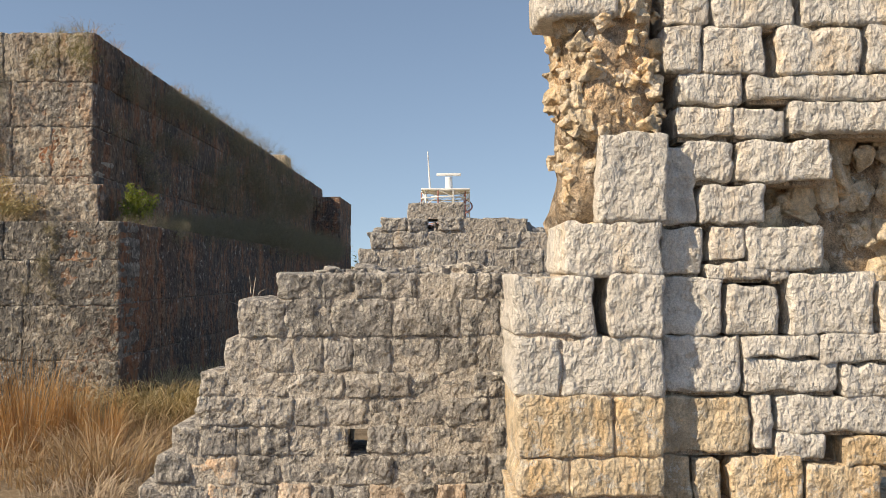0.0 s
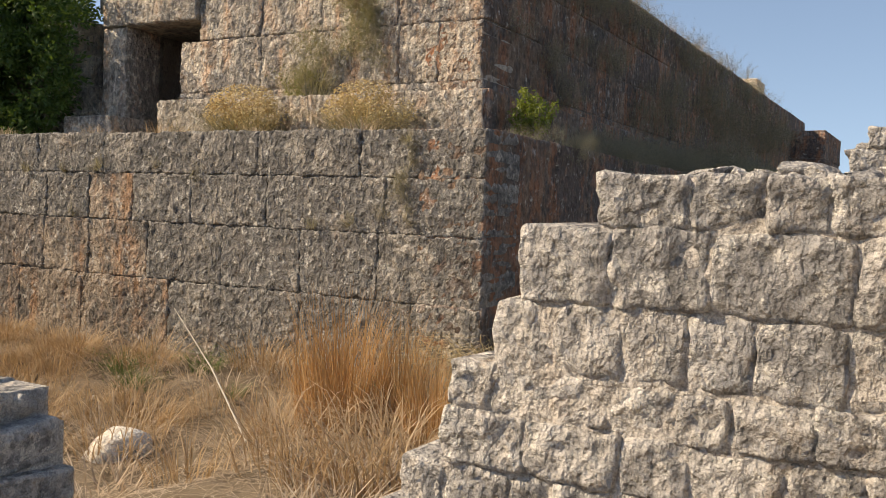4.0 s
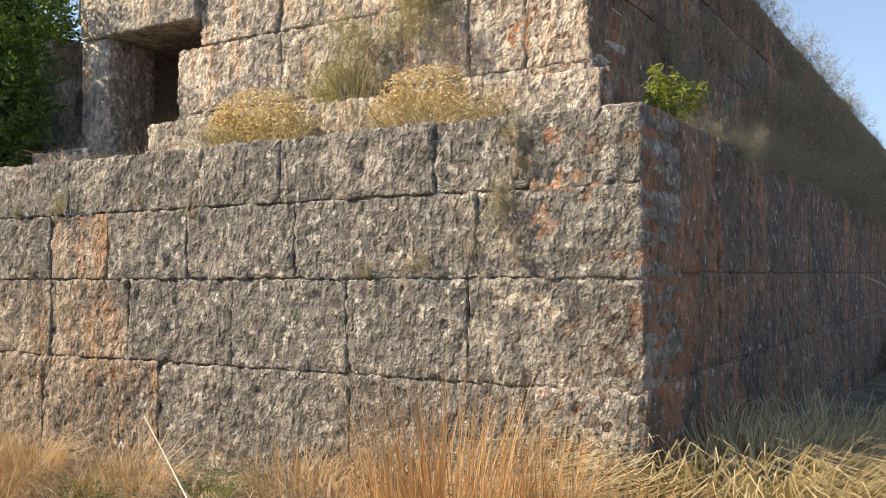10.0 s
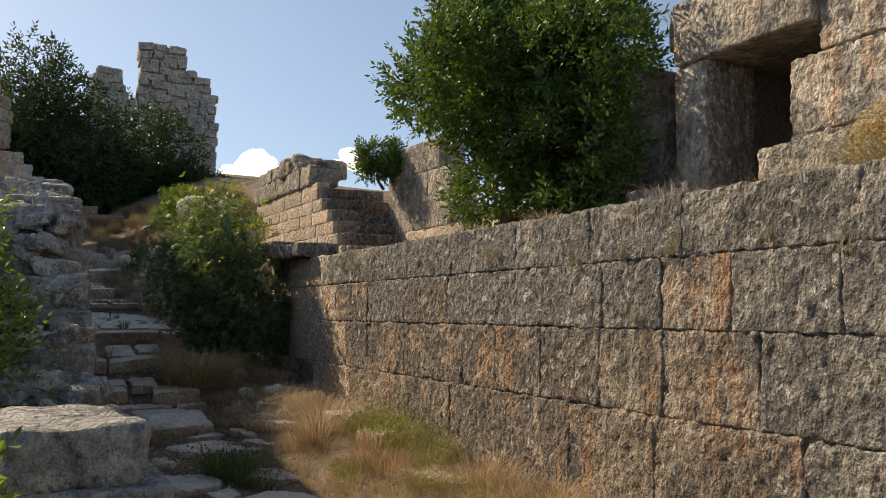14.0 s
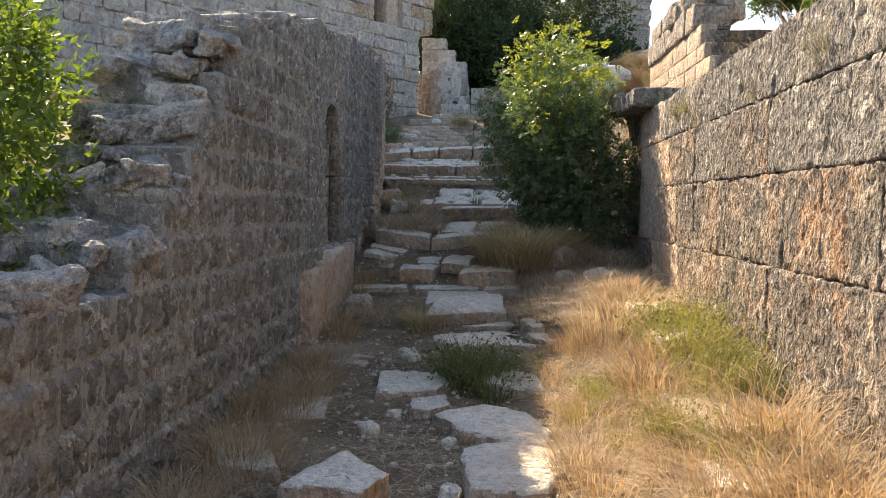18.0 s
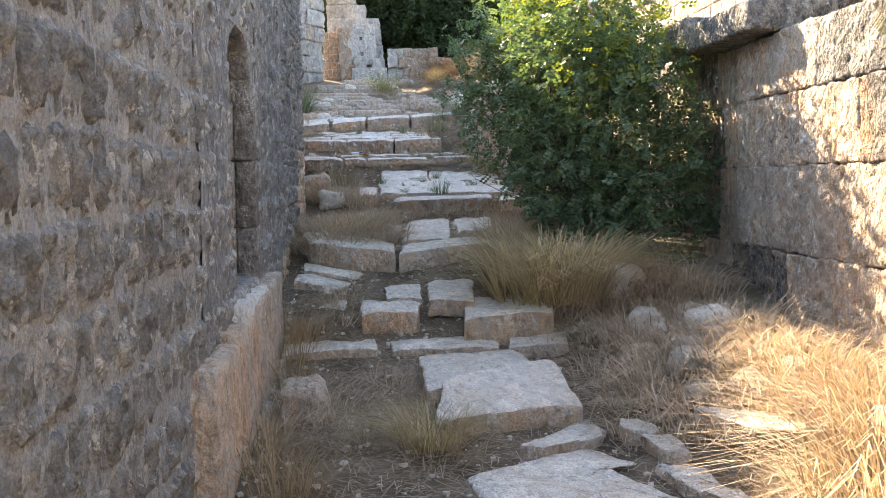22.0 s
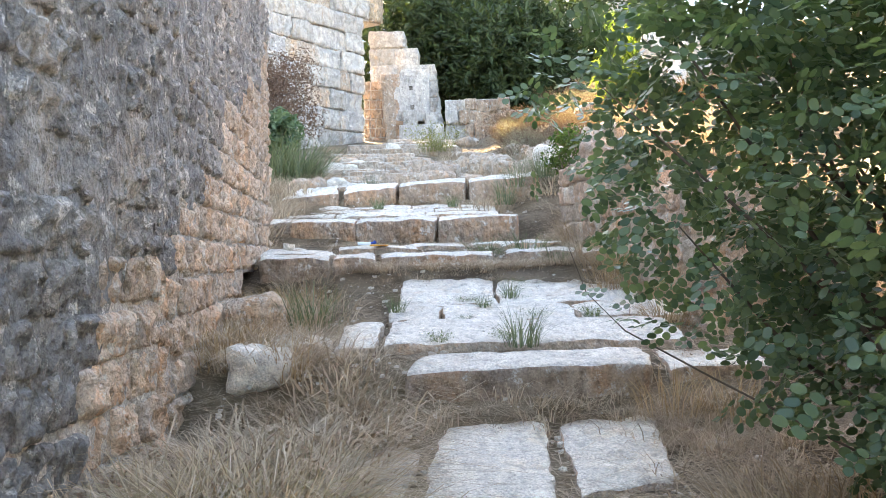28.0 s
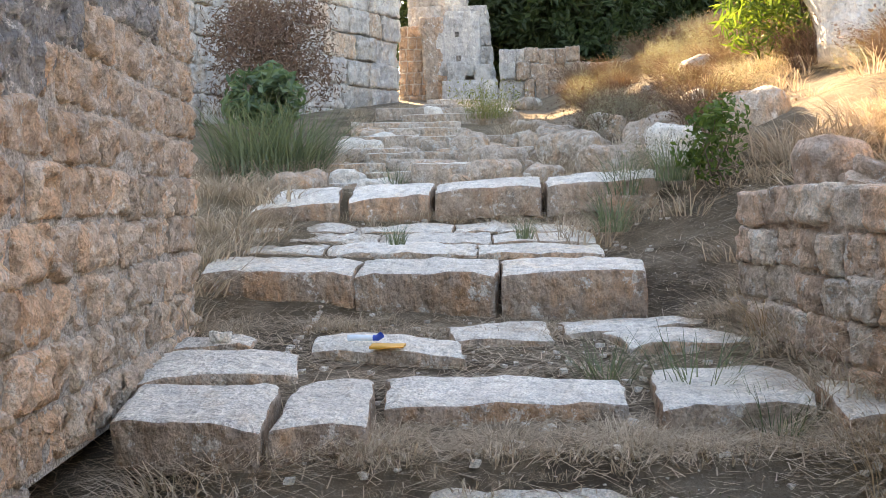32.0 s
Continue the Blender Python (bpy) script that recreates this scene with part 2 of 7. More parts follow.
def ground_material():
    m, t, b = nodes_of("dry_earth")
    big, mid, fine = field(t, 0.35, 5), field(t, 2.3, 7, 0.7), field(t, 34, 8, 0.75)
    col = mixc(t, ramp(t, mid, 0.42, 0.58), (0.31, 0.245, 0.18), (0.15, 0.118, 0.088))
    col = mixc(t, ramp(t, big, 0.44, 0.6, 0, 0.6), col, (0.33, 0.255, 0.165))
    col = mixc(t, ramp(t, fine, 0.58, 0.66, 0, 0.8), col, (0.58, 0.5, 0.4))
    far = field(t, 0.05, 4)
    g = t.nodes.new("ShaderNodeNewGeometry")
    sep = t.nodes.new("ShaderNodeSeparateXYZ")
    t.links.new(g.outputs["Position"], sep.inputs[0])
    col = mixc(t, ramp(t, sep.outputs[1], 30, 45), col, mixc(t, ramp(t, far, 0.4, 0.6), (0.42, 0.34, 0.2), (0.32, 0.27, 0.16)))
    t.links.new(col, b.inputs["Base Color"])
    b.inputs["Roughness"].default_value = 1.0
    b.inputs["Specular IOR Level"].default_value = 0.1
    bump = add(t, "ShaderNodeBump", Strength=1.0, Distance=0.04)
    t.links.new(math2(t, "ADD", fine, math2(t, "MULTIPLY", mid, 1.5)), bump.inputs["Height"])
    t.links.new(bump.outputs[0], b.inputs["Normal"])
    return m


def leaf_material(name, a, b_, through_light=0.35, gloss=0.45, shine=(1.5, 1.5, 0.7)):
    m, t, b = nodes_of(name)
    g = t.nodes.new("ShaderNodeNewGeometry")
    col = mixc(t, g.outputs["Random Per Island"], a, b_)
    t.links.new(col, b.inputs["Base Color"])
    b.inputs["Roughness"].default_value = gloss
    b.inputs["Specular IOR Level"].default_value = 0.35
    tr = t.nodes.new("ShaderNodeBsdfTranslucent")
    t.links.new(mixc(t, 1.0, col, shine, "MULTIPLY"), tr.inputs[0])
    mx = t.nodes.new("ShaderNodeMixShader")
    mx.inputs[0].default_value = through_light
    t.links.new(b.outputs[0], mx.inputs[1])
    t.links.new(tr.outputs[0], mx.inputs[2])
    t.links.new(mx.outputs[0], t.nodes["Material Output"].inputs[0])
    return m


def plain_material(name, colour, rough=0.7, metal=0.0, grain=0.15):
    m, t, b = nodes_of(name)
    n = field(t, 8, 6)
    t.links.new(mixc(t, ramp(t, n, 0.3, 0.7), tuple(c * (1 - grain) for c in colour), tuple(min(1, c * (1 + grain)) for c in colour)), b.inputs["Base Color"])
    b.inputs["Roughness"].default_value, b.inputs["Metallic"].default_value = rough, metal
    return m


M_GROUND = ground_material()
M_LAUREL = leaf_material("laurel_leaf", (0.042, 0.085, 0.02), (0.11, 0.17, 0.04))
M_CAROB = leaf_material("carob_leaf", (0.058, 0.108, 0.066), (0.17, 0.235, 0.135), 0.34, 0.3)
M_PISTACHIO = leaf_material("pistachio_leaf", (0.07, 0.13, 0.03), (0.19, 0.25, 0.06), 0.42, 0.35)
M_YOUNG = leaf_material("young_shoot_leaf", (0.13, 0.17, 0.035), (0.27, 0.29, 0.08), 0.4)
M_DARKLEAF = leaf_material("dark_leaf", (0.025, 0.045, 0.018), (0.06, 0.09, 0.032), 0.25, 0.5)
M_DRY = leaf_material("dry_grass", (0.32, 0.215, 0.115), (0.60, 0.45, 0.285), 0.3, 0.8, (1.2, 1.1, 0.95))
M_RUSSET = leaf_material("russet_grass", (0.36, 0.20, 0.085), (0.58, 0.37, 0.18), 0.3, 0.8, (1.2, 1.1, 0.9))
M_STRAW = leaf_material("grey_straw", (0.36, 0.27, 0.185), (0.72, 0.59, 0.44), 0.28, 0.9, (1.1, 1.05, 1.0))
M_FOUNTAIN = leaf_material("fountain_grass", (0.26, 0.22, 0.105), (0.72, 0.58, 0.37), 0.3, 0.8, (1.2, 1.15, 0.9))
M_PALE = leaf_material("pale_fountain_grass", (0.31, 0.225, 0.14), (0.70, 0.56, 0.40), 0.3, 0.8, (1.15, 1.1, 0.95))
M_WEED = leaf_material("weed_green", (0.14, 0.155, 0.06), (0.36, 0.33, 0.15), 0.3, 0.7)
M_FRESH = leaf_material("fresh_weed", (0.07, 0.10, 0.04), (0.18, 0.22, 0.09), 0.28, 0.6)
M_WIRY = leaf_material("wiry_green", (0.10, 0.13, 0.08), (0.22, 0.25, 0.16), 0.25, 0.8)
M_SILVER = leaf_material("silver_brush", (0.17, 0.15, 0.115), (0.38, 0.335, 0.26), 0.25, 0.9)
M_OLIVEBRUSH = leaf_material("olive_brush", (0.15, 0.145, 0.075), (0.40, 0.35, 0.21), 0.25, 0.9)
M_BROWNBRUSH = leaf_material("dead_brush", (0.13, 0.078, 0.058), (0.27, 0.175, 0.13), 0.12, 0.9)
M_FLOWER = leaf_material("yellow_flower", (0.44, 0.33, 0.16), (0.70, 0.58, 0.34), 0.25, 0.9, (1.2, 1.1, 0.9))
M_BARK = plain_material("bark", (0.13, 0.095, 0.065), 0.9, 0, 0.4)


# ---- builders ----
def mesh_from(name, verts, faces, mat, smooth=True):
    me = bpy.data.meshes.new(name)
    me.from_pydata([tuple(v) for v in verts], [], faces)
    me.materials.append(mat)
    if smooth:
        me.polygons.foreach_set("use_smooth", [True] * len(me.polygons))
    me.update()
    return me


def hash01(*a):
    v = math.sin(sum(x * k for x, k in zip(a, (12.9898, 78.233, 37.719, 11.131)))) * 43758.5453
    return v - math.floor(v)


def lattice(n):
    """Points and quads of a cube's surface with n segments a side."""
    a, b, c = n
    ids, quads = {}, []

    def pid(*p):
        return ids.setdefault(p, len(ids))
    for k, inv in ((0, 1), (c, 0)):
        for i in range(a):
            for j in range(b):
                q = [pid(i, j, k), pid(i + 1, j, k), pid(i + 1, j + 1, k), pid(i, j + 1, k)]
                quads.append(q[::-1] if inv else q)
    for j, inv in ((0, 0), (b, 1)):
        for i in range(a):
            for k in range(c):
                q = [pid(i, j, k), pid(i + 1, j, k), pid(i + 1, j, k + 1), pid(i, j, k + 1)]
                quads.append(q[::-1] if inv else q)
    for i, inv in ((0, 1), (a, 0)):
        for j in range(b):
            for k in range(c):
                q = [pid(i, j, k), pid(i, j + 1, k), pid(i, j + 1, k + 1), pid(i, j, k + 1)]
                quads.append(q[::-1] if inv else q)
    return np.array(list(ids), int), quads


LATTICES = {}


def stone_shape(size, n, r, amp, seed, freq=3.0, lump=0.0, pitted=0.0):
    """A rough block about its centre: rounded edges, uneven faces, chipped corners."""
    if n not in LATTICES:
        LATTICES[n] = lattice(n)
    idx, quads = LATTICES[n]
    half = np.array(size) / 2
    cols = []
    for ax in range(3):
        rr = min(r, half[ax] * 0.45)
        m = n[ax]
        line = [-half[ax], -half[ax] + rr] + list(np.linspace(-half[ax] + rr, half[ax] - rr, max(m - 1, 2))[1:-1]) + [half[ax] - rr, half[ax]] if m >= 3 else list(np.linspace(-half[ax], half[ax], m + 1))
        cols.append(np.array(line)[idx[:, ax]])
    p = np.stack(cols, 1)
    inner = np.clip(p, -(half - r * 0.98).clip(0.001), (half - r * 0.98).clip(0.001))
    d = p - inner
    ln = np.linalg.norm(d, axis=1, keepdims=True)
    dirn = d / np.maximum(ln, 1e-6)
    p = inner + dirn * np.minimum(ln, r)
    off = Vector((seed * 7.31, seed * 3.17, seed * 5.77))
    for i in range(len(p)):
        v = Vector(p[i]) * freq + off
        k = noise.noise(v) + 0.5 * noise.noise(v * 2.3)
        p[i] += dirn[i] * amp * k
        if pitted:
            w = Vector(p[i]) * 17.0 + off
            p[i] += dirn[i] * pitted * (noise.noise(w) - 1.6 * max(0.0, noise.noise(w * 0.8 + Vector((3, 8, 1))) - 0.12) + 0.5 * noise.noise(w * 2.1))
        if lump:
            w = Vector(p[i]) * (0.9 / max(size)) * 2 + off
            p[i] *= 1 + lump * noise.noise(w)
    return p, quads


POOLS = {}


def pool(key, mat, size, n, r, amp, count=10, freq=4.0, lump=0.0, pitted=0.0):
    k = (key, mat.name)
    if k not in POOLS:
        POOLS[k] = []
        for i in range(count):
            v, q = stone_shape(size, n, r, amp, i * 1.7 + len(key), freq, lump, pitted)
            POOLS[k].append((mesh_from("stone", v, q, mat, key != "chunk"), v, q))
    return POOLS[k], size


def piece(name, me, parent, loc, rot=(0, 0, 0), scale=(1, 1, 1)):
    ob = new(name, me)
    ob.parent = parent
    ob.location, ob.rotation_euler, ob.scale = loc, rot, scale
    return ob


def boxes_mesh(name, boxes, mat):
    """Several boxes (lo, hi in a frame m) as one mesh."""
    vs, fs = [], []
    for m, lo, hi in boxes:
        k = len(vs)
        for x, y, z in ((0, 0, 0), (1, 0, 0), (1, 1, 0), (0, 1, 0), (0, 0, 1), (1, 0, 1), (1, 1, 1), (0, 1, 1)):
            vs.append(m @ Vector((hi[0] if x else lo[0], hi[1] if y else lo[1], hi[2] if z else lo[2])))
        fs += [[k + i for i in f] for f in ((3, 2, 1, 0), (4, 5, 6, 7), (0, 1, 5, 4), (1, 2, 6, 5), (2, 3, 7, 6), (3, 0, 4, 7))]
    return mesh_from(name, vs, fs, mat, False)


def spans(u0, u1, z0, z1, holes):
    """What is left of a course between its ends once the holes are cut."""
    out = [(u0, u1)]
    for a, b, lo, hi in holes:
        if min(z1, hi) - max(z0, lo) > 0.5 * (z1 - z0):
            nxt = []
            for p, q in out:
                if b <= p or a >= q:
                    nxt.append((p, q))
                else:
                    nxt += [s for s in ((p, a), (b, q)) if s[1] - s[0] > 0.04]
            out = nxt
    return out


def wall(name, x, y, angle, courses, lens, mats, thick, label, holes=(), joints=None, kind="rubble", core=None, gap=0.004, out=0.02, recess=0.014, deep=None, as_part=None, seed=0, tilt=0.012, curve=None, cell=0.15, relief=0.0, rag=0.010, swell=1.02):
    """A wall of single stones on a recessed core. u runs to the right along the face; angle turns it.
    courses: (z0, z1, u0, u1) each. mats: function (u, z) -> material."""
    rng = random.Random(seed * 101 + 7)
    m = pose(x, y, 0, 0, 0, angle)
    body = []
    todo = []
    deep = deep or thick
    for ci, (z0, z1, u0, u1) in enumerate(courses):
        for a, b in spans(u0, u1, z0, z1, holes):
            body.append((m, (a + 0.02, recess + 0.002 * (ci % 2), z0 - 0.018), (b - 0.02, thick - 0.02, z1 - 0.015)))
            cuts = [a]
            fixed = [j for j in (joints or {}).get(ci, []) if a + 0.1 < j < b - 0.1]
            for stop in sorted(fixed) + [b]:
                rest = stop - cuts[-1]
                k = max(1, round(rest / rng.uniform(*lens)))
                w = [rng.uniform(0.7, 1.3) for _ in range(k)]
                for q in w:
                    cuts.append(cuts[-1] + rest * q / sum(w))
            for p, q in zip(cuts, cuts[1:]):
                todo.append((p, q, z0, z1))
    ob = tagged(new(name, boxes_mesh(name, body, core or M_MORTAR)), label, kind="structure")
    parts, rest = [], {}
    for p, q, z0, z1 in todo:
        L, Hh = q - p - gap, z1 - z0 - gap
        mid = (p + q) / 2
        mat = mats(mid, (z0 + z1) / 2)
        loc = Vector((mid, deep / 2 - rng.uniform(0, out), (z0 + z1) / 2))
        if curve:
            loc.y += curve(mid)
        rot = (rng.gauss(0, tilt), rng.gauss(0, tilt * 0.5), rng.gauss(0, tilt))
        if kind == "ashlar":
            n = (max(3, min(60, round(L / cell))), 3, max(3, min(26, round(Hh / cell))))
            v, f = stone_shape((L, deep, Hh), n, 0.02, 0.014, rng.uniform(0, 60), 4.5, pitted=relief)
            for q in v:                              # worn, uneven outline
                w = Vector((q[0] * 5.0 + mid * 9.0, q[2] * 5.0, z0 * 7.0))
                q[0] += rag * (noise.noise(w) + 0.6 * noise.noise(w * 2.7))
                q[2] += rag * (noise.noise(w + Vector((31, 5, 2))) + 0.6 * noise.noise(w * 2.7 + Vector((3, 50, 2))))
            me = mesh_from("block", v, f, mat)
            ob2 = piece("block", me, ob, m @ loc, (rot[0] * 0.3, rot[1] * 0.3, radians(angle) + rot[2] * 0.3))
        else:
            size0 = (0.22, 0.5, 0.29) if kind == "coursed" else (0.34, 0.5, 0.24)
            pl, size = pool(kind, mat, size0, (9, 3, 9), 0.034 if kind == "coursed" else 0.022, 0.016, 16, 9.0, 0.0, 0.012)
            me, v, f = rng.choice(pl)
            sc = (L / size[0] * swell, deep / size[1], Hh / size[2] * swell)
            if as_part is None or as_part(mid, z0):
                piece("stone", me, ob, m @ loc, (rot[0], rot[1], radians(angle) + rot[2]), sc)
            else:
                mm = m @ Matrix.LocRotScale(loc, Euler(rot), sc)
                rest.setdefault(mat.name, [mat, []])[1].append((np.array(v), f, np.array(mm)))
    for mat, lot in rest.values():
        vs, fs, k = [], [], 0
        for v, f, mm in lot:
            vs.append(v @ mm[:3, :3].T + mm[:3, 3])
            fs += [[i + k for i in q] for q in f]
            k += len(v)
        st = new("stones", mesh_from("stones", np.concatenate(vs), fs, mat))
        st.parent = ob
        tagged(st, "remaining stones of the wall", kind="stuff")
    return ob


def only(mat):
    return lambda u, z: mat


# ---- ground ----
def smooth(a, b, v):
    k = np.clip((v - a) / (b - a), 0, 1)
    return k * k * (3 - 2 * k)


LANE_X = [-2000, -120, -60, -48, -42, -36, -33, -31, -30.1, -29.75, -29.4, -28.4, -28.1, -27.7, -27.0, -26.2, -25.95, -25.62, -25.5, -24.9, -24.4, -23.5, -23.2, -23.0, -22.8, -21.5, -20.7, -20.4, -20.1, -19.6, -19.2, -18.95, -18.7, -18.3, -17.6, -16.6, -13.5, -10, -6, -4.6, -3, 0, 6, 2000]
LANE_Z = [14, 12, 7.5, 5.4, 4.55, 3.38, 2.74, 2.42, 2.34, 2.16, 2.08, 1.9, 1.82, 1.6, 1.54, 1.44, 1.40, 1.37, 1.27, 1.07, 1.0, 0.90, 0.84, 0.72, 0.62, 0.49, 0.42, 0.26, 0.2, 0.12, 0.04, -0.08, -0.17, -0.27, -0.36, -0.5, -0.68, -0.7, -0.62, -0.55, -0.3, -0.05, -0.05, -0.05]
EAST_Y = [-2000, -50, 0, 6, 14, 30, 60, 150, 210, 500, 2000]
EAST_Z = [-0.5, -0.2, 0, -0.2, -0.45, -0.6, -0.2, 1.2, 2.5, 4, 5]


def height(x, y):
    x, y = np.asarray(x, float), np.asarray(y, float)
    lane = np.interp(x, LANE_X, LANE_Z)
    lane = lane + 0.36 * smooth(9.5, 11.2, y) * smooth(-22, -17, x) * (1 - smooth(-5, -3, x))
    lane = lane + smooth(-24, -30, x) * np.clip(y - 9.6, 0, 6) * 0.42 * (1 - smooth(20, 60, y))
    lane = lane + 0.9 * smooth(7.2, 5.6, y) * smooth(-24, -9, x) * smooth(-4, -7, x)
    lane = lane - 0.24 * np.exp(-((x + 25.45) / 0.5) ** 2 - ((y - 7.2) / 0.45) ** 2)          # washed-out hollow under the wall
    east = np.interp(y, EAST_Y, EAST_Z)
    k = smooth(-5.2, -3.2, x) * smooth(2, 7, y) + smooth(-2.5, 0, x) * (1 - smooth(2, 7, y))
    return lane * (1 - k) + east * k


def bump_at(x, y):
    """Small unevenness of the earth, less under the paving."""
    v = Vector((x, y, 0))
    return (0.4 if x < -17 else 1.0) * (0.045 * noise.noise(v * 1.3) + 0.022 * noise.noise(v * 4.1))


def axis(dense_lo, dense_hi, step, reach):
    mid = list(np.arange(dense_lo, dense_hi, step))
    out, d = [], step
    p = mid[-1]
    while p < reach:
        d *= 1.25
        p += d
        out.append(p)
    low, d, p = [], step, mid[0]
    while p > -reach:
        d *= 1.25
        p -= d
        low.append(p)
    return np.array(low[::-1] + mid + out)


gx, gy = axis(-34, 3, 0.14, 2500), axis(2, 12.2, 0.14, 2500)
GX, GY = np.meshgrid(gx, gy, indexing="ij")
GZ = height(GX, GY)
near = (GX > -40) & (GX < 8) & (GY > -3) & (GY < 30)
for i, j in zip(*np.nonzero(near)):
    GZ[i, j] += bump_at(GX[i, j], GY[i, j])
nj = len(gy)
faces = [(i * nj + j, (i + 1) * nj + j, (i + 1) * nj + j + 1, i * nj + j + 1) for i in range(len(gx) - 1) for j in range(nj - 1)]
ground = tagged(new("ground", mesh_from("ground", np.stack([GX, GY, GZ], -1).reshape(-1, 3), faces, M_GROUND)), "dry trodden earth with straw, rising into a hill", kind="structure")


def ground_z(x, y):
    return float(height(x, y))


# ---- the ruined wall and pier at the start ----
RUIN = [(-0.45, -0.15, -2.2, 0.8), (-0.15, 0.07, -2.12, 0.8), (0.07, 0.28, -2.0, 0.8), (0.28, 0.49, -1.88, 0.8), (0.49, 0.70, -1.70, 0.8),
        (0.70, 0.88, -1.68, 0.8), (0.88, 1.14, -1.50, 0.8), (1.14, 1.42, -1.41, 0.8), (1.42, 1.61, -1.12, 0.75)]
wall("wall_ruined", 0, 6.7, 0, RUIN, (0.2, 0.36), lambda u, z: M_ORANGE if z < 0.3 and hash01(u, z) < 0.35 else M_RUIN, 0.62, "grey rubble wall with a stepped broken end", holes=[(-0.60, -0.46, 0.26, 0.44)], seed=1, out=0.03, tilt=0.018, recess=-0.006, gap=0.0)
PIER = [(-0.4, -0.1, 0.5, 1.41), (-0.1, 0.25, 0.5, 1.41), (0.25, 0.49, 0.52, 1.41), (0.49, 0.86, 0.52, 1.41), (0.86, 1.22, 0.5, 1.41), (1.22, 1.59, 0.5, 1.41),
        (1.59, 1.91, 0.82, 1.41), (1.91, 2.45, 1.02, 1.45)]
wall("wall_pier", 0, 5.5, 0, PIER, (0.4, 0.6), lambda u, z: M_PIER_GOLD if z < 0.8 else M_PIER, 0.9, "pale limestone pier of squared blocks, broken above",
     joints={3: [1.1], 4: [0.78], 5: [1.04], 2: [0.84]}, kind="ashlar", core=M_CORE, rag=0.02, seed=2, cell=0.04, relief=0.012, holes=[(1.0, 1.08, 1.24, 1.58)])
# the wall beside the pier stands a hand behind its face, so that the pier shades it; stone by stone (z0, z1, x0, x1)
EAST_LOW = [(-0.4, 0.19, 1.42, 3.3), (0.19, 0.49, 1.42, 1.61), (0.19, 0.46, 1.62, 1.8), (0.19, 0.48, 1.85, 2.3), (0.19, 0.42, 2.31, 2.78), (0.49, 0.84, 1.42, 1.97), (0.5, 0.85, 1.98, 2.11), (0.61, 0.85, 2.13, 3.06), (0.45, 0.61, 2.12, 2.44), (0.39, 0.6, 2.56, 3.06), (0.86, 1.21, 1.42, 1.92),
            (0.86, 1.07, 1.93, 2.53), (0.83, 1.04, 2.54, 3.06), (1.07, 1.22, 1.92, 2.4), (1.04, 1.23, 2.41, 3.06)]
EAST_MID = [(1.22, 1.58, 1.42, 1.81), (1.23, 1.53, 1.83, 2.15), (1.22, 1.61, 2.22, 2.75), (1.23, 1.55, 2.78, 3.06), (1.56, 1.67, 1.7, 2.09), (1.55, 1.62, 2.1, 2.22), (1.59, 1.89, 1.42, 1.69), (1.68, 1.89, 1.72, 1.95), (1.62, 1.89, 1.97, 2.44), (1.9, 2.16, 1.67, 2.08), (1.9, 2.38, 1.42, 1.65),
            (2.17, 2.43, 1.57, 1.88), (2.17, 2.43, 1.89, 2.5)]
EAST_HIGH = [(2.44, 2.64, 1.53, 1.88), (2.44, 2.63, 1.88, 2.21), (2.47, 2.68, 2.24, 3.06), (2.65, 2.85, 1.53, 1.95), (2.68, 2.84, 1.97, 3.06), (2.85, 3.15, 1.46, 1.69), (2.84, 3.14, 1.7, 2.08), (2.84, 3.14, 2.17, 2.7), (2.84, 3.15, 2.72, 3.06), (3.15, 3.5, 1.46, 1.74),
             (3.14, 3.43, 1.77, 2.28), (3.15, 3.5, 2.32, 3.06), (3.5, 3.74, 1.46, 3.06)]
wall("wall_pier_east", 0, 5.62, 0, EAST_LOW + EAST_MID + EAST_HIGH, (9, 9.5), lambda u, z: M_PIER_GOLD if z < 0.5 or (z < 0.9 and u < 1.9) else M_PIER, 0.75,
     "pale limestone wall with uneven courses, gaps and a broken recess", kind="ashlar", core=M_CORE, rag=0.018, seed=3, cell=0.035, relief=0.012, gap=0.008, out=0.02, recess=0.06)


def rubble_heap(name, label, cx, cy, cz, sx, sy, sz, count, mat, seed, size=(0.07, 0.2)):
    """Broken core of a wall: many angular stones bedded in mortar."""
    rng = random.Random(seed)
    v, f = stone_shape((sx, sy, sz), (7, 5, 7), 0.12, 0.08, seed, 3.0, 0.1)
    ob = tagged(new(name, mesh_from(name, v, f, M_CORE)), label, kind="structure")
    ob.location = (cx, cy, cz)
    pl, s0 = pool("chunk", mat, (1, 0.8, 0.7), (5, 5, 5), 0.05, 0.2, 14, 1.5, 0.3, 0.03)
    for i in range(count):
        k = rng.uniform(*size)
        face = rng.random()
        p = Vector((rng.uniform(-0.5, 0.5) * sx, -0.5 * sy + rng.uniform(-0.03, 0.05), rng.uniform(-0.5, 0.5) * sz))
        if face < 0.3:
            p = Vector((rng.choice((-0.5, 0.5)) * sx, rng.uniform(-0.5, 0.5) * sy, p.z))
        piece("stone", rng.choice(pl)[0], ob, p, (rng.uniform(0, 6), rng.uniform(0, 6), rng.uniform(0, 6)), (k, k, k))
    return ob


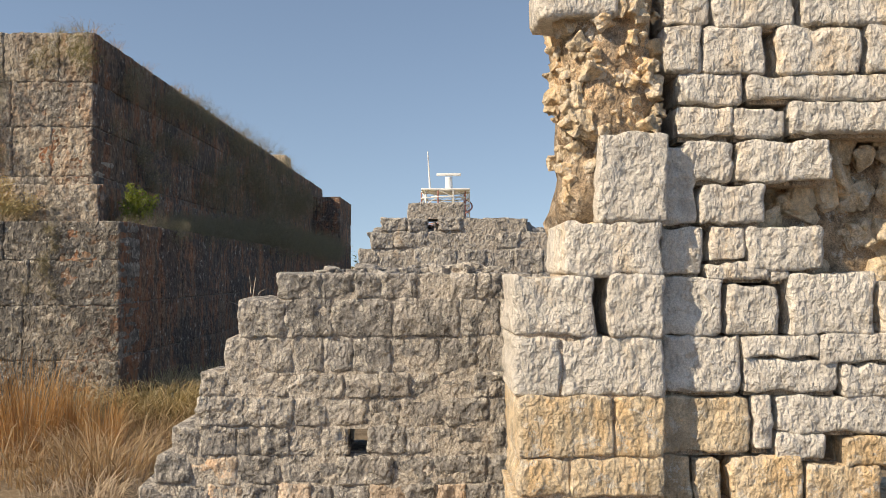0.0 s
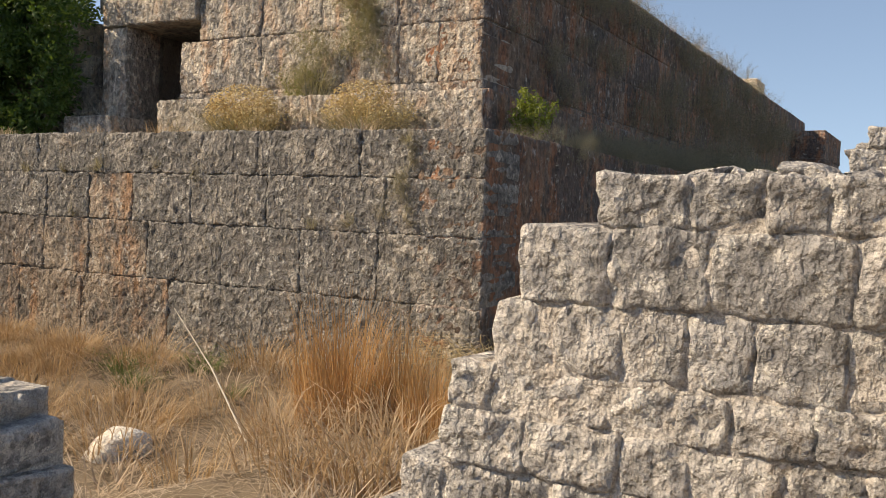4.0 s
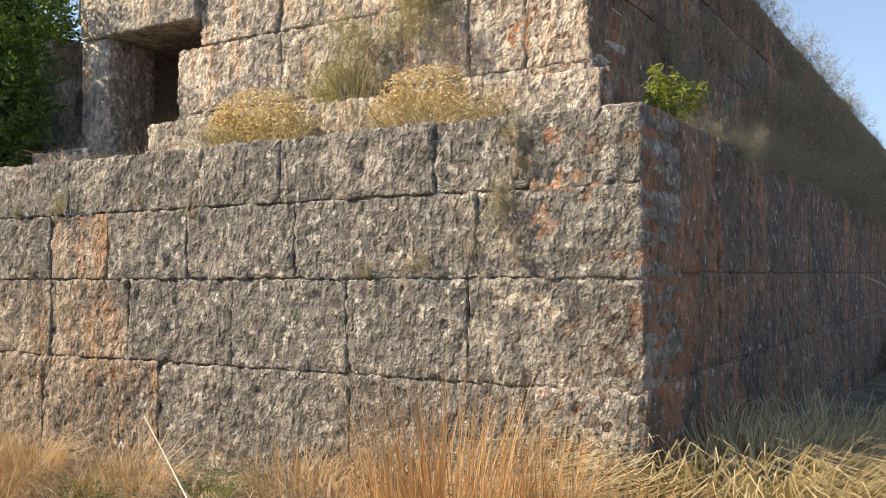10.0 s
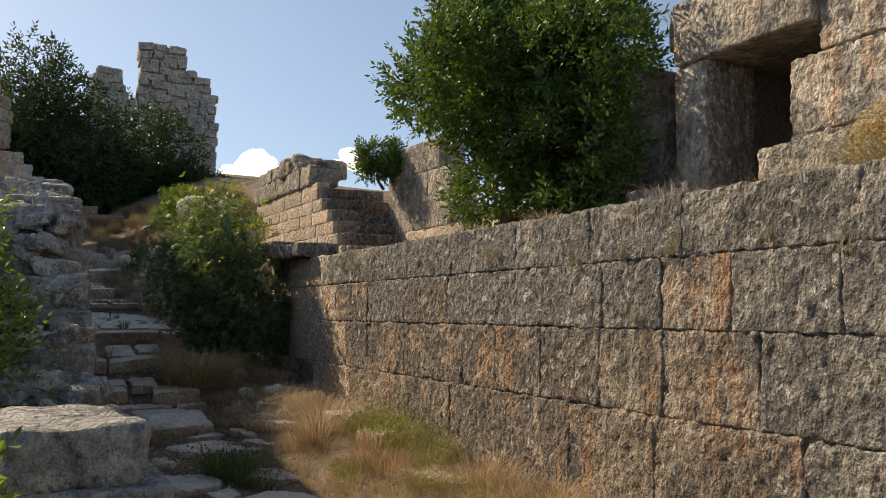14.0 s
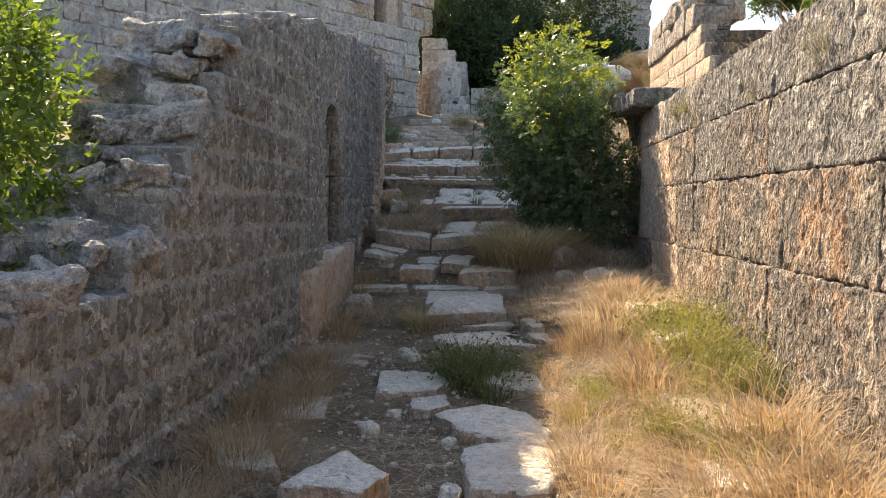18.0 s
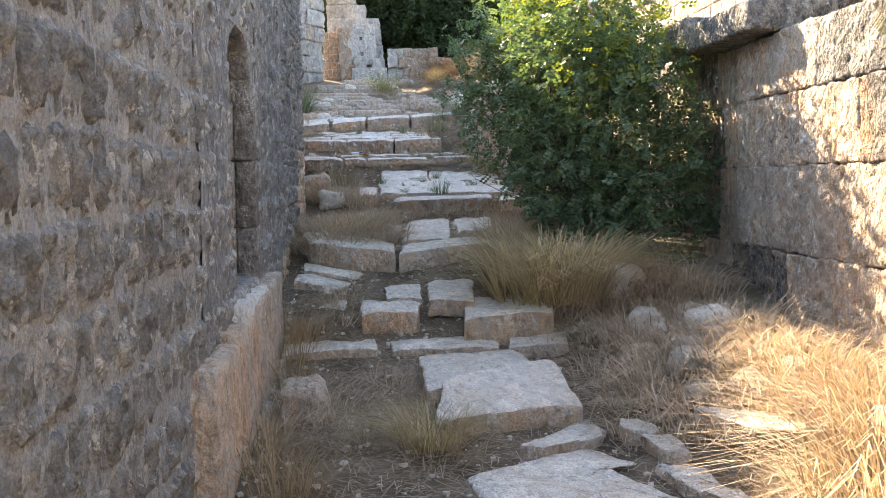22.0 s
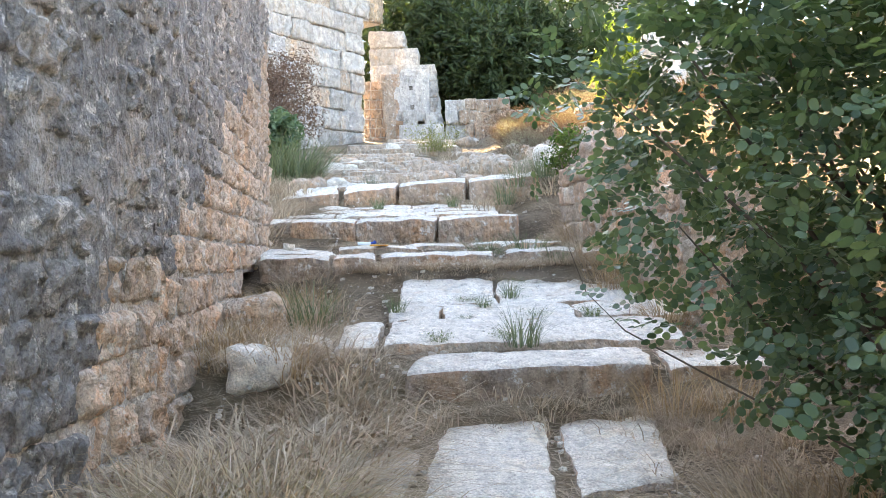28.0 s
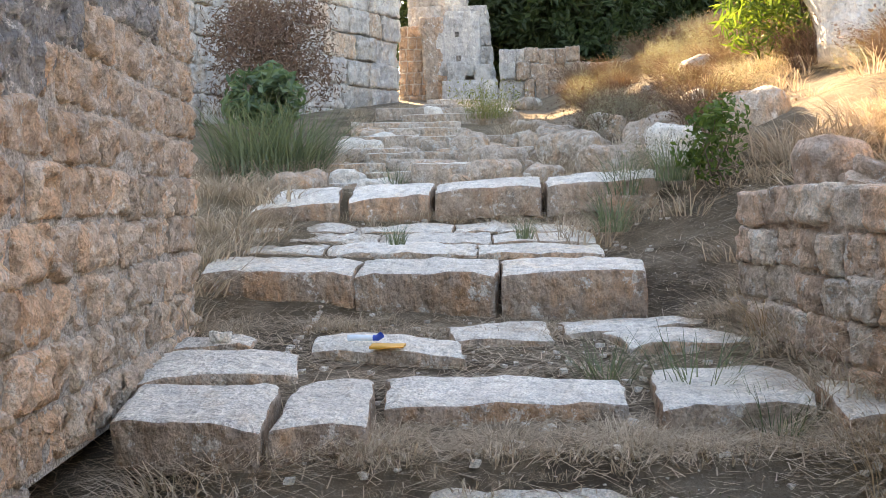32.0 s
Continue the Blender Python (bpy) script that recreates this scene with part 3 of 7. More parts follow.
rubble_heap("wall_core", "crumbling rubble core of earth mortar and stones", 1.13, 6.0, 2.95, 0.56, 0.8, 1.1, 120, M_PIER_GOLD, 5, (0.05, 0.14))
rubble_heap("wall_core_lower", "crumbling rubble core beside a squared block", 1.0, 6.1, 2.15, 0.3, 0.8, 0.62, 34, M_PIER_GOLD, 6, (0.05, 0.13))
rubble_heap("wall_recess", "rubble filling of a broken recess", 2.85, 6.3, 2.0, 1.3, 0.7, 1.1, 70, M_PIER_GOLD, 8, (0.10, 0.28))
rubble_heap("wall_fill", "earth and rubble filling of the thick wall", 2.2, 6.35, 2.3, 1.5, 0.5, 2.7, 60, M_PIER_GOLD, 18, (0.08, 0.2))
over = stone_shape((0.5, 0.5, 0.26), (5, 4, 4), 0.04, 0.05, 9, 4)
tagged(new("overhanging_block", mesh_from("overhanging_block", over[0], over[1], M_PIER)), "pale broken block jutting from the rubble core", "stone block").location = (0.92, 5.75, 3.3)

SECOND = [(-0.7, 0.0, -1.2, 2.2), (0.0, 0.4, -1.2, 2.2), (0.4, 0.8, -1.1, 2.2), (0.8, 1.2, -1.05, 2.1), (1.2, 1.6, -1.05, 2.05), (1.6, 1.96, -1.02, 1.92), (1.96, 2.2, -0.86, 1.72), (2.2, 2.4, -0.7, 1.4), (2.4, 2.62, -0.33, 0.5)]
wall("wall_second_ruin", 0, 13, 0, SECOND, (0.3, 0.5), only(M_RUIN), 0.7, "grey rubble wall with a stepped top", seed=4, holes=[(-0.05, 0.12, 2.2, 2.42)], out=0.04, tilt=0.02, recess=-0.008)
STUB = [(-0.6, -0.1, -5.4, -3.72), (-0.1, 0.12, -5.4, -3.78), (0.12, 0.34, -5.4, -3.86), (0.34, 0.5, -5.3, -3.98)]
wall("wall_stub", 0, 6.15, 0, STUB, (0.3, 0.5), only(M_RUIN), 0.6, "low broken stub of a grey rubble wall", seed=5, out=0.06, tilt=0.06)

# ---- the great podium ----
# the front runs from its south-east corner to the west; u is counted from the corner, to the right
FX, FY, FA = -3.87, 11.42, -0.9
FRONT = [(-0.75, -0.33, -15.8, 0.06), (-0.33, 0.53, -15.7, 0), (0.53, 1.21, -15.6, 0), (1.21, 1.78, -15.6, 0), (1.78, 2.27, -15.6, 0)]


def fu(*xs):
    return [x - FX for x in xs]


wall("wall_podium_front", FX, FY, FA, FRONT, (0.9, 1.6), lambda u, z: M_STEP if z < -0.3 else (M_STEP if u < -13.0 and hash01(u, z) < 0.6 else M_PODIUM_GREY if u > -4.2 or z > 1.8 or (z > 1.2 and hash01(u, z) < 0.5) or hash01(u, z) < 0.15 else M_PODIUM), 0.75, "dark weathered ashlar wall with rust-coloured streaks", kind="ashlar", core=M_MORTAR_DARK, seed=6, out=0.010, gap=0.0, recess=0.03, cell=0.034, relief=0.018, rag=0.007,
     joints={0: [], 1: fu(-11.97, -10.72, -9.5, -8.47, -8.0, -6.05, -4.65), 2: fu(-14.55, -12.9, -11.22, -9.4, -8.36, -7.18, -6.07), 3: fu(-17.3, -14.57, -11.69, -10.2, -7.67, -6.55, -5.0), 4: fu(-9.15, -7.52, -6.69, -5.32)})
EA = 89.1
EASTC = [(-0.8, -0.1, 0, 27), (-0.1, 0.56, 0, 27), (0.56, 1.24, 0, 27), (1.24, 2.27, 0, 27)]
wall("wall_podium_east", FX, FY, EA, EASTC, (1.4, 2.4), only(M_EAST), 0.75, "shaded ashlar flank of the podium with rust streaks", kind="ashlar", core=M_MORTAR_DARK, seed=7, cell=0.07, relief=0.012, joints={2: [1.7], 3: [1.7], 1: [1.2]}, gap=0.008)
# ledge of the podium, and the course that stands on it
def fill(name, label, lo, hi, mat, ang=FA):
    me = boxes_mesh(name, [(pose(FX, FY, 0, 0, 0, ang), lo, hi)], mat)
    return tagged(new(name, me), label, kind="structure")


fill("podium_ledge", "stone ledge of the podium", (-15.6, 0.5, 1.0), (-0.5, 8, 2.2), M_PODIUM)
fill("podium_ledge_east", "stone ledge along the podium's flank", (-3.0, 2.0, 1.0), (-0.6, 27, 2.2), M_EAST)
MID = [(2.2, 2.88, -6.0, -0.82)]
wall("wall_podium_course", FX, FY + 1.53, FA, MID, (1.0, 1.6), only(M_UPPER), 0.6, "pale ashlar course set back on the ledge", kind="ashlar", core=M_MORTAR_DARK, seed=8, cell=0.036, relief=0.02, joints={0: fu(-5.75)})
UPX = -4.93
UPPER = [(2.2, 3.03, -4.93, 0), (3.03, 3.76, -4.93, 0), (3.76, 4.42, -4.55, 0), (4.42, 5.15, -4.5, 0)]
wall("wall_podium_upper", UPX, 13.36, FA, UPPER, (0.9, 1.7), only(M_UPPER), 0.8, "upper ashlar wall, pale where worn and dark with patina", kind="ashlar", core=M_MORTAR_DARK, seed=9, out=0.012, gap=0.007, cell=0.036, relief=0.024,
     joints={1: [-0.6, -1.18, -1.9, -3.4], 2: [-1.2, -3.4], 3: [-0.5, -3.38]})
UPE = [(2.2, 3.05, 0, 25), (3.05, 3.76, 0, 25), (3.76, 4.42, 0, 25), (4.42, 5.15, 0, 25)]
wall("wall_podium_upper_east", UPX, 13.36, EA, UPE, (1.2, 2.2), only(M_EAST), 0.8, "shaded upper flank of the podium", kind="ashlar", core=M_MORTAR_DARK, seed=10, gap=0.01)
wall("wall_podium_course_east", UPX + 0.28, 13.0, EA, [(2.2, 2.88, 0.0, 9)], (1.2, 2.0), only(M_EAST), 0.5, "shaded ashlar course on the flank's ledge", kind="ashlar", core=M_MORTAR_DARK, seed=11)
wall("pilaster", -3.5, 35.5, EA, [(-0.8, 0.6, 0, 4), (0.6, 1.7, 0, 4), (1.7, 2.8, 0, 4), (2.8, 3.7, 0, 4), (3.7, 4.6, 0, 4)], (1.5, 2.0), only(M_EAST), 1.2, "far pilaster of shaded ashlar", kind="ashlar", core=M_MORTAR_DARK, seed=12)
wall("pilaster_face", -5.0, 35.5, FA, [(-0.8, 0.6, 0, 1.5), (0.6, 1.7, 0, 1.5), (1.7, 2.8, 0, 1.5), (2.8, 3.7, 0, 1.5), (3.7, 4.6, 0, 1.5)], (0.7, 0.9), only(M_EAST), 0.8, "front of the far pilaster", kind="ashlar", core=M_MORTAR_DARK, seed=13)
# doorway: jambs, lintel, threshold, dark chamber behind
def block(name, label, x, y, z, sx, sy, sz, mat, rz=0, seed=0, amp=0.016, r=0.03, category="stone block", lump=0.0, n=None, kind=""):
    n = n or (max(3, min(9, round(sx / 0.16))), max(3, min(7, round(sy / 0.18))), max(3, min(7, round(sz / 0.14))))
    v, f = stone_shape((sx, sy, sz), n, min(r, 0.4 * min(sx, sy, sz)), amp, seed + x * 1.3 + y, 4.0, lump)
    ob = new(name, mesh_from(name, v, f, mat))
    ob.matrix_world = pose(x, y, z, 0, 0, rz)
    return tagged(ob, label, category, kind=kind)


block("door_jamb", "tall upright stone jamb of the doorway", -11.18, 13.75, 3.36, 0.5, 0.7, 1.38, M_UPPER, seed=1)
block("door_base", "base block below the doorway's jamb", -11.15, 13.35, 2.42, 1.0, 0.9, 0.5, M_UPPER, seed=3)
block("lintel", "massive lintel over the doorway", -10.45, 13.8, 4.4, 1.9, 0.9, 0.70, M_UPPER, seed=4)
block("upper_block", "pale block on the ruined wall head", -9.35, 13.9, 4.86, 0.35, 0.7, 0.4, M_UPPER, seed=5)
block("upper_block", "loose rubble on the ruined wall head", -9.85, 14.0, 4.9, 0.6, 0.6, 0.28, M_RUIN, seed=6, amp=0.05)
block("upper_block", "weathered block west of the lintel", -11.4, 14.0, 4.6, 0.7, 0.8, 0.5, M_UPPER, seed=7, amp=0.04)
wall("wall_west_of_door", -11.2, 13.6, FA, [(2.2, 3.0, -3.6, 0), (3.0, 3.7, -3.5, -0.7), (3.7, 4.3, -3.2, -1.0)], (0.8, 1.3), only(M_UPPER), 0.8, "weathered ashlar wall behind the tree", kind="ashlar", core=M_MORTAR_DARK, seed=14)
# chamber shade: dark-coloured back and side, with an unseen roof added against light
fill("door_chamber", "stone back of the doorway's chamber, coloured dark for its shade", (-8.2, 4.6, 2.0), (-4.5, 5.0, 4.8), M_MORTAR_DARK)
fill("chamber_roof", "unseen stone roof added to keep the chamber dark", (-8.6, 2.75, 4.1), (-4.7, 5.1, 4.4), M_PODIUM)
fill("chamber_side", "unseen chamber side, added and coloured dark for shade", (-8.6, 2.9, 2.1), (-7.4, 5.1, 4.1), M_MORTAR_DARK)
fill("podium_top", "rubble top of the podium", (-4.9, 2.6, 2.2), (-1.4, 26, 4.95), M_UPPER)
fill("podium_top_north", "rubble top of the podium behind the chamber", (-12.0, 5.0, 2.2), (-4.9, 26, 4.6), M_UPPER)

block("wall_merlon", "white block standing alone on the wall head", -5.15, 31.5, 5.35, 0.5, 1.2, 0.6, M_PIER_GOLD, seed=44)

# ---- stair and walls on the ledge's west end ----
fill("terrace_west", "earth terrace behind the podium wall", (-26.5, 0.9, 0.5), (-15.3, 12, 2.3), M_CORE)
for i in range(6):
    block("stair_step", "dark worn stone step with a sunlit edge", -21.75 - 0.36 * i, 14.15, 2.62 + 0.285 * i, 0.62, 1.5, 0.28, M_PODIUM, 0, i, category="step", amp=0.02)
wall("wall_stair_south", -28.4, 13.3, 0, [(2.2, 2.75, 0, 6.75), (2.75, 3.04, 0, 6.55), (3.04, 3.32, 0, 6.2), (3.32, 3.61, 0, 5.84), (3.61, 3.9, 0, 5.5), (3.9, 4.3, 0, 5.1)], (0.6, 1.1), lambda u, z: M_ORANGE if hash01(u, z) < 0.5 else M_STEP, 0.3, "sunlit orange side of the small stair", kind="ashlar", core=M_STEP, seed=15, gap=0.0)
wall("wall_stair_head", -28.6, 13.25, 0, [(4.3, 4.75, 0.1, 4.9), (4.75, 5.08, 0.5, 3.2)], (0.9, 1.6), only(M_UPPER), 0.7, "grey weathered blocks crowning the stair wall", kind="ashlar", core=M_MORTAR_DARK, seed=35, cell=0.08, rag=0.06, tilt=0.05)
wall("wall_stair_north", -22.6, 14.75, 0, [(2.2, 3.1, 0, 5.2), (3.1, 4.3, 0, 3.1), (4.3, 4.95, 0, 2.6)], (0.8, 1.3), lambda u, z: M_ORANGE if z < 3.1 and u > 1.5 else M_UPPER, 0.6, "weathered ashlar wall beside the small stair", kind="ashlar", core=M_MORTAR_DARK, seed=16, cell=0.08)
block("stair_boulder", "weathered boulder on the head of the stair wall", -25.6, 13.6, 4.95, 1.1, 0.7, 0.5, M_UPPER, 10, 55, amp=0.1, r=0.06, n=(9, 7, 6))
block("stair_boulder", "small pale boulder on the head of the stair wall", -24.2, 13.9, 4.72, 0.6, 0.6, 0.42, M_UPPER, 30, 56, amp=0.1, r=0.06, n=(7, 7, 6))
for i, (x, z) in enumerate(((-19.3, 2.41), (-20.75, 2.52))):
    block("cap_slab", "dark coping slab over the recess at the wall's end", x, 11.75, z, 1.45, 0.75, 0.24, M_PODIUM_GREY, 1, seed=18 + i, amp=0.02)
wall("wall_recess_west", -24.2, 11.74, 0, [(-0.4, 0.53, 0, 5.0), (0.53, 1.21, 0, 5.0), (1.21, 1.78, 0, 5.0), (1.78, 2.4, 0, 5.0)], (0.8, 1.3), lambda u, z: M_STEP if hash01(u, z) < 0.4 else M_PODIUM, 0.4, "shaded ashlar at the back of the recess behind the bush", kind="ashlar", core=M_MORTAR_DARK, seed=36, gap=0.0, recess=0.03, cell=0.07)

# ---- corridor wall, facing north; u runs to the west ----
NICHE = (8.95, 10.1)      # u of the doorway's sides
CH = 0.29


def corridor_top(x):
    return float(np.interp(x, [-27.5, -26, -22, -18, -15.5, -13.5, -13.3, -12.9, -12.8, -12.3, -12.2, -11.8, -11.7, -11.2, -11.1, -8.3], [4.05, 4.0, 3.55, 3.2, 2.85, 2.4, 2.05, 2.0, 1.6, 1.55, 1.2, 1.15, 0.85, 0.82, 0.62, 0.62]))


def course_stack(z0, z1, h, ulo, uhi, top, step=0.25):
    """Courses whose ends follow a ruined top line."""
    out, z = [], z0
    while z < z1:
        run = [u for u in np.arange(ulo, uhi + 1e-6, step) if top(u) >= z + h * 0.8]
        if run:
            out.append((z, z + h, run[0], run[-1]))
        z += h
    return out


def bare(x, z):
    """Below this slanting line the plaster has fallen off and orange stones show."""
    return z < 1.45 + 0.42 * (-22.5 - x) + 0.5 * noise.noise(Vector((x * 1.1, z * 1.1, 4.0))) and x < -19.8


corr = course_stack(-1.0, 4.0, CH, 0.0, 12.0, lambda u: corridor_top(-8.3 - u))
corridor = wall("wall_corridor", -8.3, 7.55, 180, corr, (0.16, 0.28), lambda u, z: M_ORANGE if (z < 0.25 and 7.5 < u < 11.5) or bare(-8.3 - u, z) else (M_PLASTER if u > 10.3 else M_CORRIDOR), 0.95,
     "dark rubble corridor wall with remains of grey plaster", holes=[(NICHE[0], NICHE[1], 0.35, 2.15)], seed=20, as_part=lambda u, z: u < 7.6 and -0.7 < z < 2.0, out=0.02, tilt=0.014, core=M_PLASTER, recess=0.003, gap=0.012, kind="coursed", swell=1.0)
top2 = lambda u: corridor_top(-22.5 - u)
corr2 = course_stack(-0.2, 4.2, 0.2, -0.02, 5.0, top2)
corridor_west = wall("wall_corridor_west", -22.5, 7.55, 185.5, corr2, (0.17, 0.3), lambda u, z: M_ORANGE if bare(-22.5 - u, z) else M_PLASTER, 0.95,
     "corridor wall of orange rubble below grey plaster, undercut at its foot", seed=21, holes=[(2.7, 3.75, 0.5, 1.42), (2.3, 2.7, 0.5, 1.24)], as_part=lambda u, z: z < 2.4, out=0.022, tilt=0.016, core=M_MORTAR, recess=0.006, gap=0.010, swell=1.0)


corr3 = course_stack(-0.5, 4.0, 0.2, 0.0, 2.26, lambda u: corridor_top(-20.3 - u), 0.05)
wall("wall_corridor_middle", -20.3, 7.55, 180, corr3, (0.17, 0.3), lambda u, z: M_ORANGE if bare(-20.3 - u, z) else M_PLASTER, 0.95,
     "corridor wall of small orange stones below plaster", seed=29, out=0.022, tilt=0.014, core=M_MORTAR, recess=0.006, gap=0.010, swell=1.0)


def plaster_skin(parent, x, y, angle, u0, u1, z0, top, fallen, mat, seed, cut=None):
    """Uneven coat of old plaster; where it thins out the stones come through."""
    m = pose(x, y, 0, 0, 0, angle)
    st = 0.045
    us, zs = np.arange(u0, u1 + st, st), np.arange(z0, 4.3, st)
    vs, fs, ok = [], [], []
    for u in us:
        for z in zs:
            v = Vector((u * 0.9 + seed, z * 0.9, seed))
            d = 0.003 + 0.011 * noise.noise(v * 1.4) + 0.008 * noise.noise(v * 5.0) + 0.006 * noise.noise(v * 13.0) - 0.03 * max(0.0, noise.noise(v * 3.1 + Vector((5, 1, 2))) - 0.34)
            f = fallen(u, z)
            d = d * (1 - f) - 0.05 * f
            vs.append(m @ Vector((u, -d, z)))
            ok.append(z < top(u) - 0.08 and not (cut and cut(u, z)))
    n = len(zs)
    for i in range(len(us) - 1):
        for j in range(n - 1):
            q = (i * n + j, (i + 1) * n + j, (i + 1) * n + j + 1, i * n + j + 1)
            if all(ok[k] for k in q):
                fs.append(q)
    ob = new("plaster", mesh_from("plaster", vs, fs, mat))
    ob.parent = parent
    ob["label"] = "pitted grey plaster"


def fallen_main(u, z):
    x = -8.3 - u
    lim = 1.45 + 0.42 * (-22.5 - x) + 0.35 * noise.noise(Vector((x * 1.6, z * 1.6, 4.0))) if x < -19.5 else 0.1 + 0.3 * noise.noise(Vector((x, z, 1)))
    gone = 1.0 if z < lim else 0.0
    if x > -16.0:
        gone = max(gone, float(noise.noise(Vector((x * 0.8, z * 1.2, 7))) > 0.05 + 0.12 * (-11 - x) / 5))
    return gone


def fallen_west(u, z):
    x = -22.5 - u
    return 1.0 if z < 1.45 + 0.42 * u + 0.35 * noise.noise(Vector((x * 1.6, z * 1.6, 4.0))) else 0.0


plaster_skin(corridor, -8.3, 7.55, 180, 7.9, 14.25, -0.2, lambda u: corridor_top(-8.3 - u), fallen_main, M_PLASTER, 3.0, lambda u, z: NICHE[0] - 0.05 < u < NICHE[1] + 0.05 and 0.2 < z < 2.45)
plaster_skin(corridor_west, -22.5, 7.55, 185.5, -0.05, 5.0, 0.6, top2, fallen_west, M_PLASTER, 9.0, lambda u, z: 2.25 < u < 3.8 and z < 1.5)


def niche():
    """Deep arched doorway: jambs of large blocks, arch soffit, back and sill."""
    rng = random.Random(4)
    x0, x1 = -8.3 - NICHE[0], -8.3 - NICHE[1]
    for i, (z0, z1) in enumerate(((0.35, 0.8), (0.8, 1.3), (1.3, 1.72))):
        block("jamb_block", "orange jamb block of the arched doorway", x1 - 0.09, 6.975, (z0 + z1) / 2, 0.3, 0.85, z1 - z0 - 0.008, M_ORANGE, 0, i, category="stone block", amp=0.008, r=0.02)
        # weathered stones; the jamb's shade is also put into their colour
        block("dressed_stone", "weathered outer stone of the arched doorway's side, darkened for its shade", x1 - 0.087, 7.482, (z0 + z1) / 2, 0.3, 0.161, z1 - z0 - 0.008, M_RECESS_SHADE, 0, i + 7, category="stone block", amp=0.008, r=0.02)
        block("jamb_block", "dark jamb block of the arched doorway", x0 + 0.14, 7.05, (z0 + z1) / 2, 0.3, 1.0, z1 - z0 - 0.012, M_PLASTER, 0, i + 4, category="stone block")
    for k in range(7):
        a = math.pi * (k + 0.5) / 7
        cx, rad = (x0 + x1) / 2, abs(x1 - x0) / 2 + 0.13
        b = block("arch_block", "wedge-shaped block of the doorway's arch", cx - rad * math.cos(a), 7.05, 1.72 + rad * 0.85 * math.sin(a), 0.28, 0.98, 0.3, M_PLASTER, 0, k + 9, category="stone block")
        b.matrix_world = Matrix.Translation(b.matrix_world.translation) @ Euler((0, a - math.pi / 2 + math.pi, 0)).to_matrix().to_4x4()
    block("door_sill", "worn white sill of the arched doorway", (x0 + x1) / 2 - 0.1, 7.14, 0.22, 1.7, 1.0, 0.32, M_SLAB, 0, 21, category="sill")
    block("niche_back", "masonry closing the arched doorway", (x0 + x1) / 2, 6.5, 1.2, 1.5, 0.3, 2.2, M_CORRIDOR, 0, 22, category="wall", kind="structure")
    for i in range(4):
        block("plinth_block", "orange plinth block projecting below the sill", -16.3 - 0.75 * i, 7.42, -0.2 + 0.06 * i, 0.74, 0.5, 0.85, M_ORANGE, 0, 23 + i, category="stone block", amp=0.03)


niche()

block("end_block", "white-crusted block at the broken end of the corridor wall", -8.85, 7.1, 0.6, 1.1, 0.68, 0.3, M_RUIN, 2, 61, amp=0.03, r=0.04, n=(12, 9, 6))
block("end_block", "grey block below the crusted one at the wall's end", -8.72, 7.16, 0.3, 0.95, 0.84, 0.34, M_RUIN, -1, 62, amp=0.03, r=0.04, n=(12, 9, 6))
# block closing the undercut; its dark colour stands for the cavity's shade
block("undercut_back", "back of the wall's undercut, coloured dark for its shade", -25.7, 6.62, 1.1, 1.9, 0.3, 0.9, M_RECESS_SHADE, 5.5, 81, amp=0.06, r=0.05, category="wall", kind="structure")
# ---- small wall on the right of the steps ----
SMALL = [(0.5 + 0.18 * i, 0.68 + 0.18 * i, 0.02 * (i % 3) + (0.06 if i > 8 else 0) * hash01(i, 2), 3.3 if i < 8 else 2.05 - 0.1 * (i % 2)) for i in range(10)]
wall("wall_small", -27.25, 9.95, 10, SMALL, (0.16, 0.3), lambda u, z: M_ORANGE if hash01(u, z) < 0.5 else M_PINK, 0.6, "low ruined wall of pinkish rubble", seed=22, out=0.035, tilt=0.03, core=M_PINK, recess=0.01, gap=0.008, swell=1.0)
block("wall_boulder", "rounded pinkish boulder on the head of the small wall", -26.75, 10.25, 2.38, 0.26, 0.28, 0.26, M_PINK, 15, 71, amp=0.05, r=0.06, n=(8, 8, 8))
block("wall_boulder", "small grey stone on the head of the small wall", -26.35, 10.45, 2.38, 0.26, 0.24, 0.22, M_RUIN, 40, 72, amp=0.05, r=0.07, n=(7, 7, 7))

# ---- far masonry to the west ----
FAR_END = ((2, 7.4, 7.45, 8.6, 9.0, 9.5, 9.8, 10.4, 12, 14), (16, 16, 16.7, 16.8, 16.75, 16.35, 15.3, 14.8, 13.2, 10))
FAR = [(3.6 + 0.48 * i, 4.08 + 0.48 * i, 0, float(np.interp(3.84 + 0.48 * i, *FAR_END)) + (0.3 * hash01(i, 5) - 0.15 if i > 7 else 0.05 * hash01(i, 6))) for i in range(21)]
wall("wall_far", -27.9, -2.43, 145, FAR, (0.42, 1.05), lambda u, z: M_CORE if z > 7.5 and u > 11.5 and hash01(u, z) < 0.5 else (M_STEP if hash01(u, z) < 0.12 else M_FAR), 1.1,
     "tall pale ashlar wall of a ruined building", seed=23, holes=[(13.55, 15.05, 7.45, 9.32)], out=0.12, tilt=0.02, as_part=lambda u, z: u > 10.5 and z < 8, core=M_MORTAR, recess=0.03, gap=0.014)


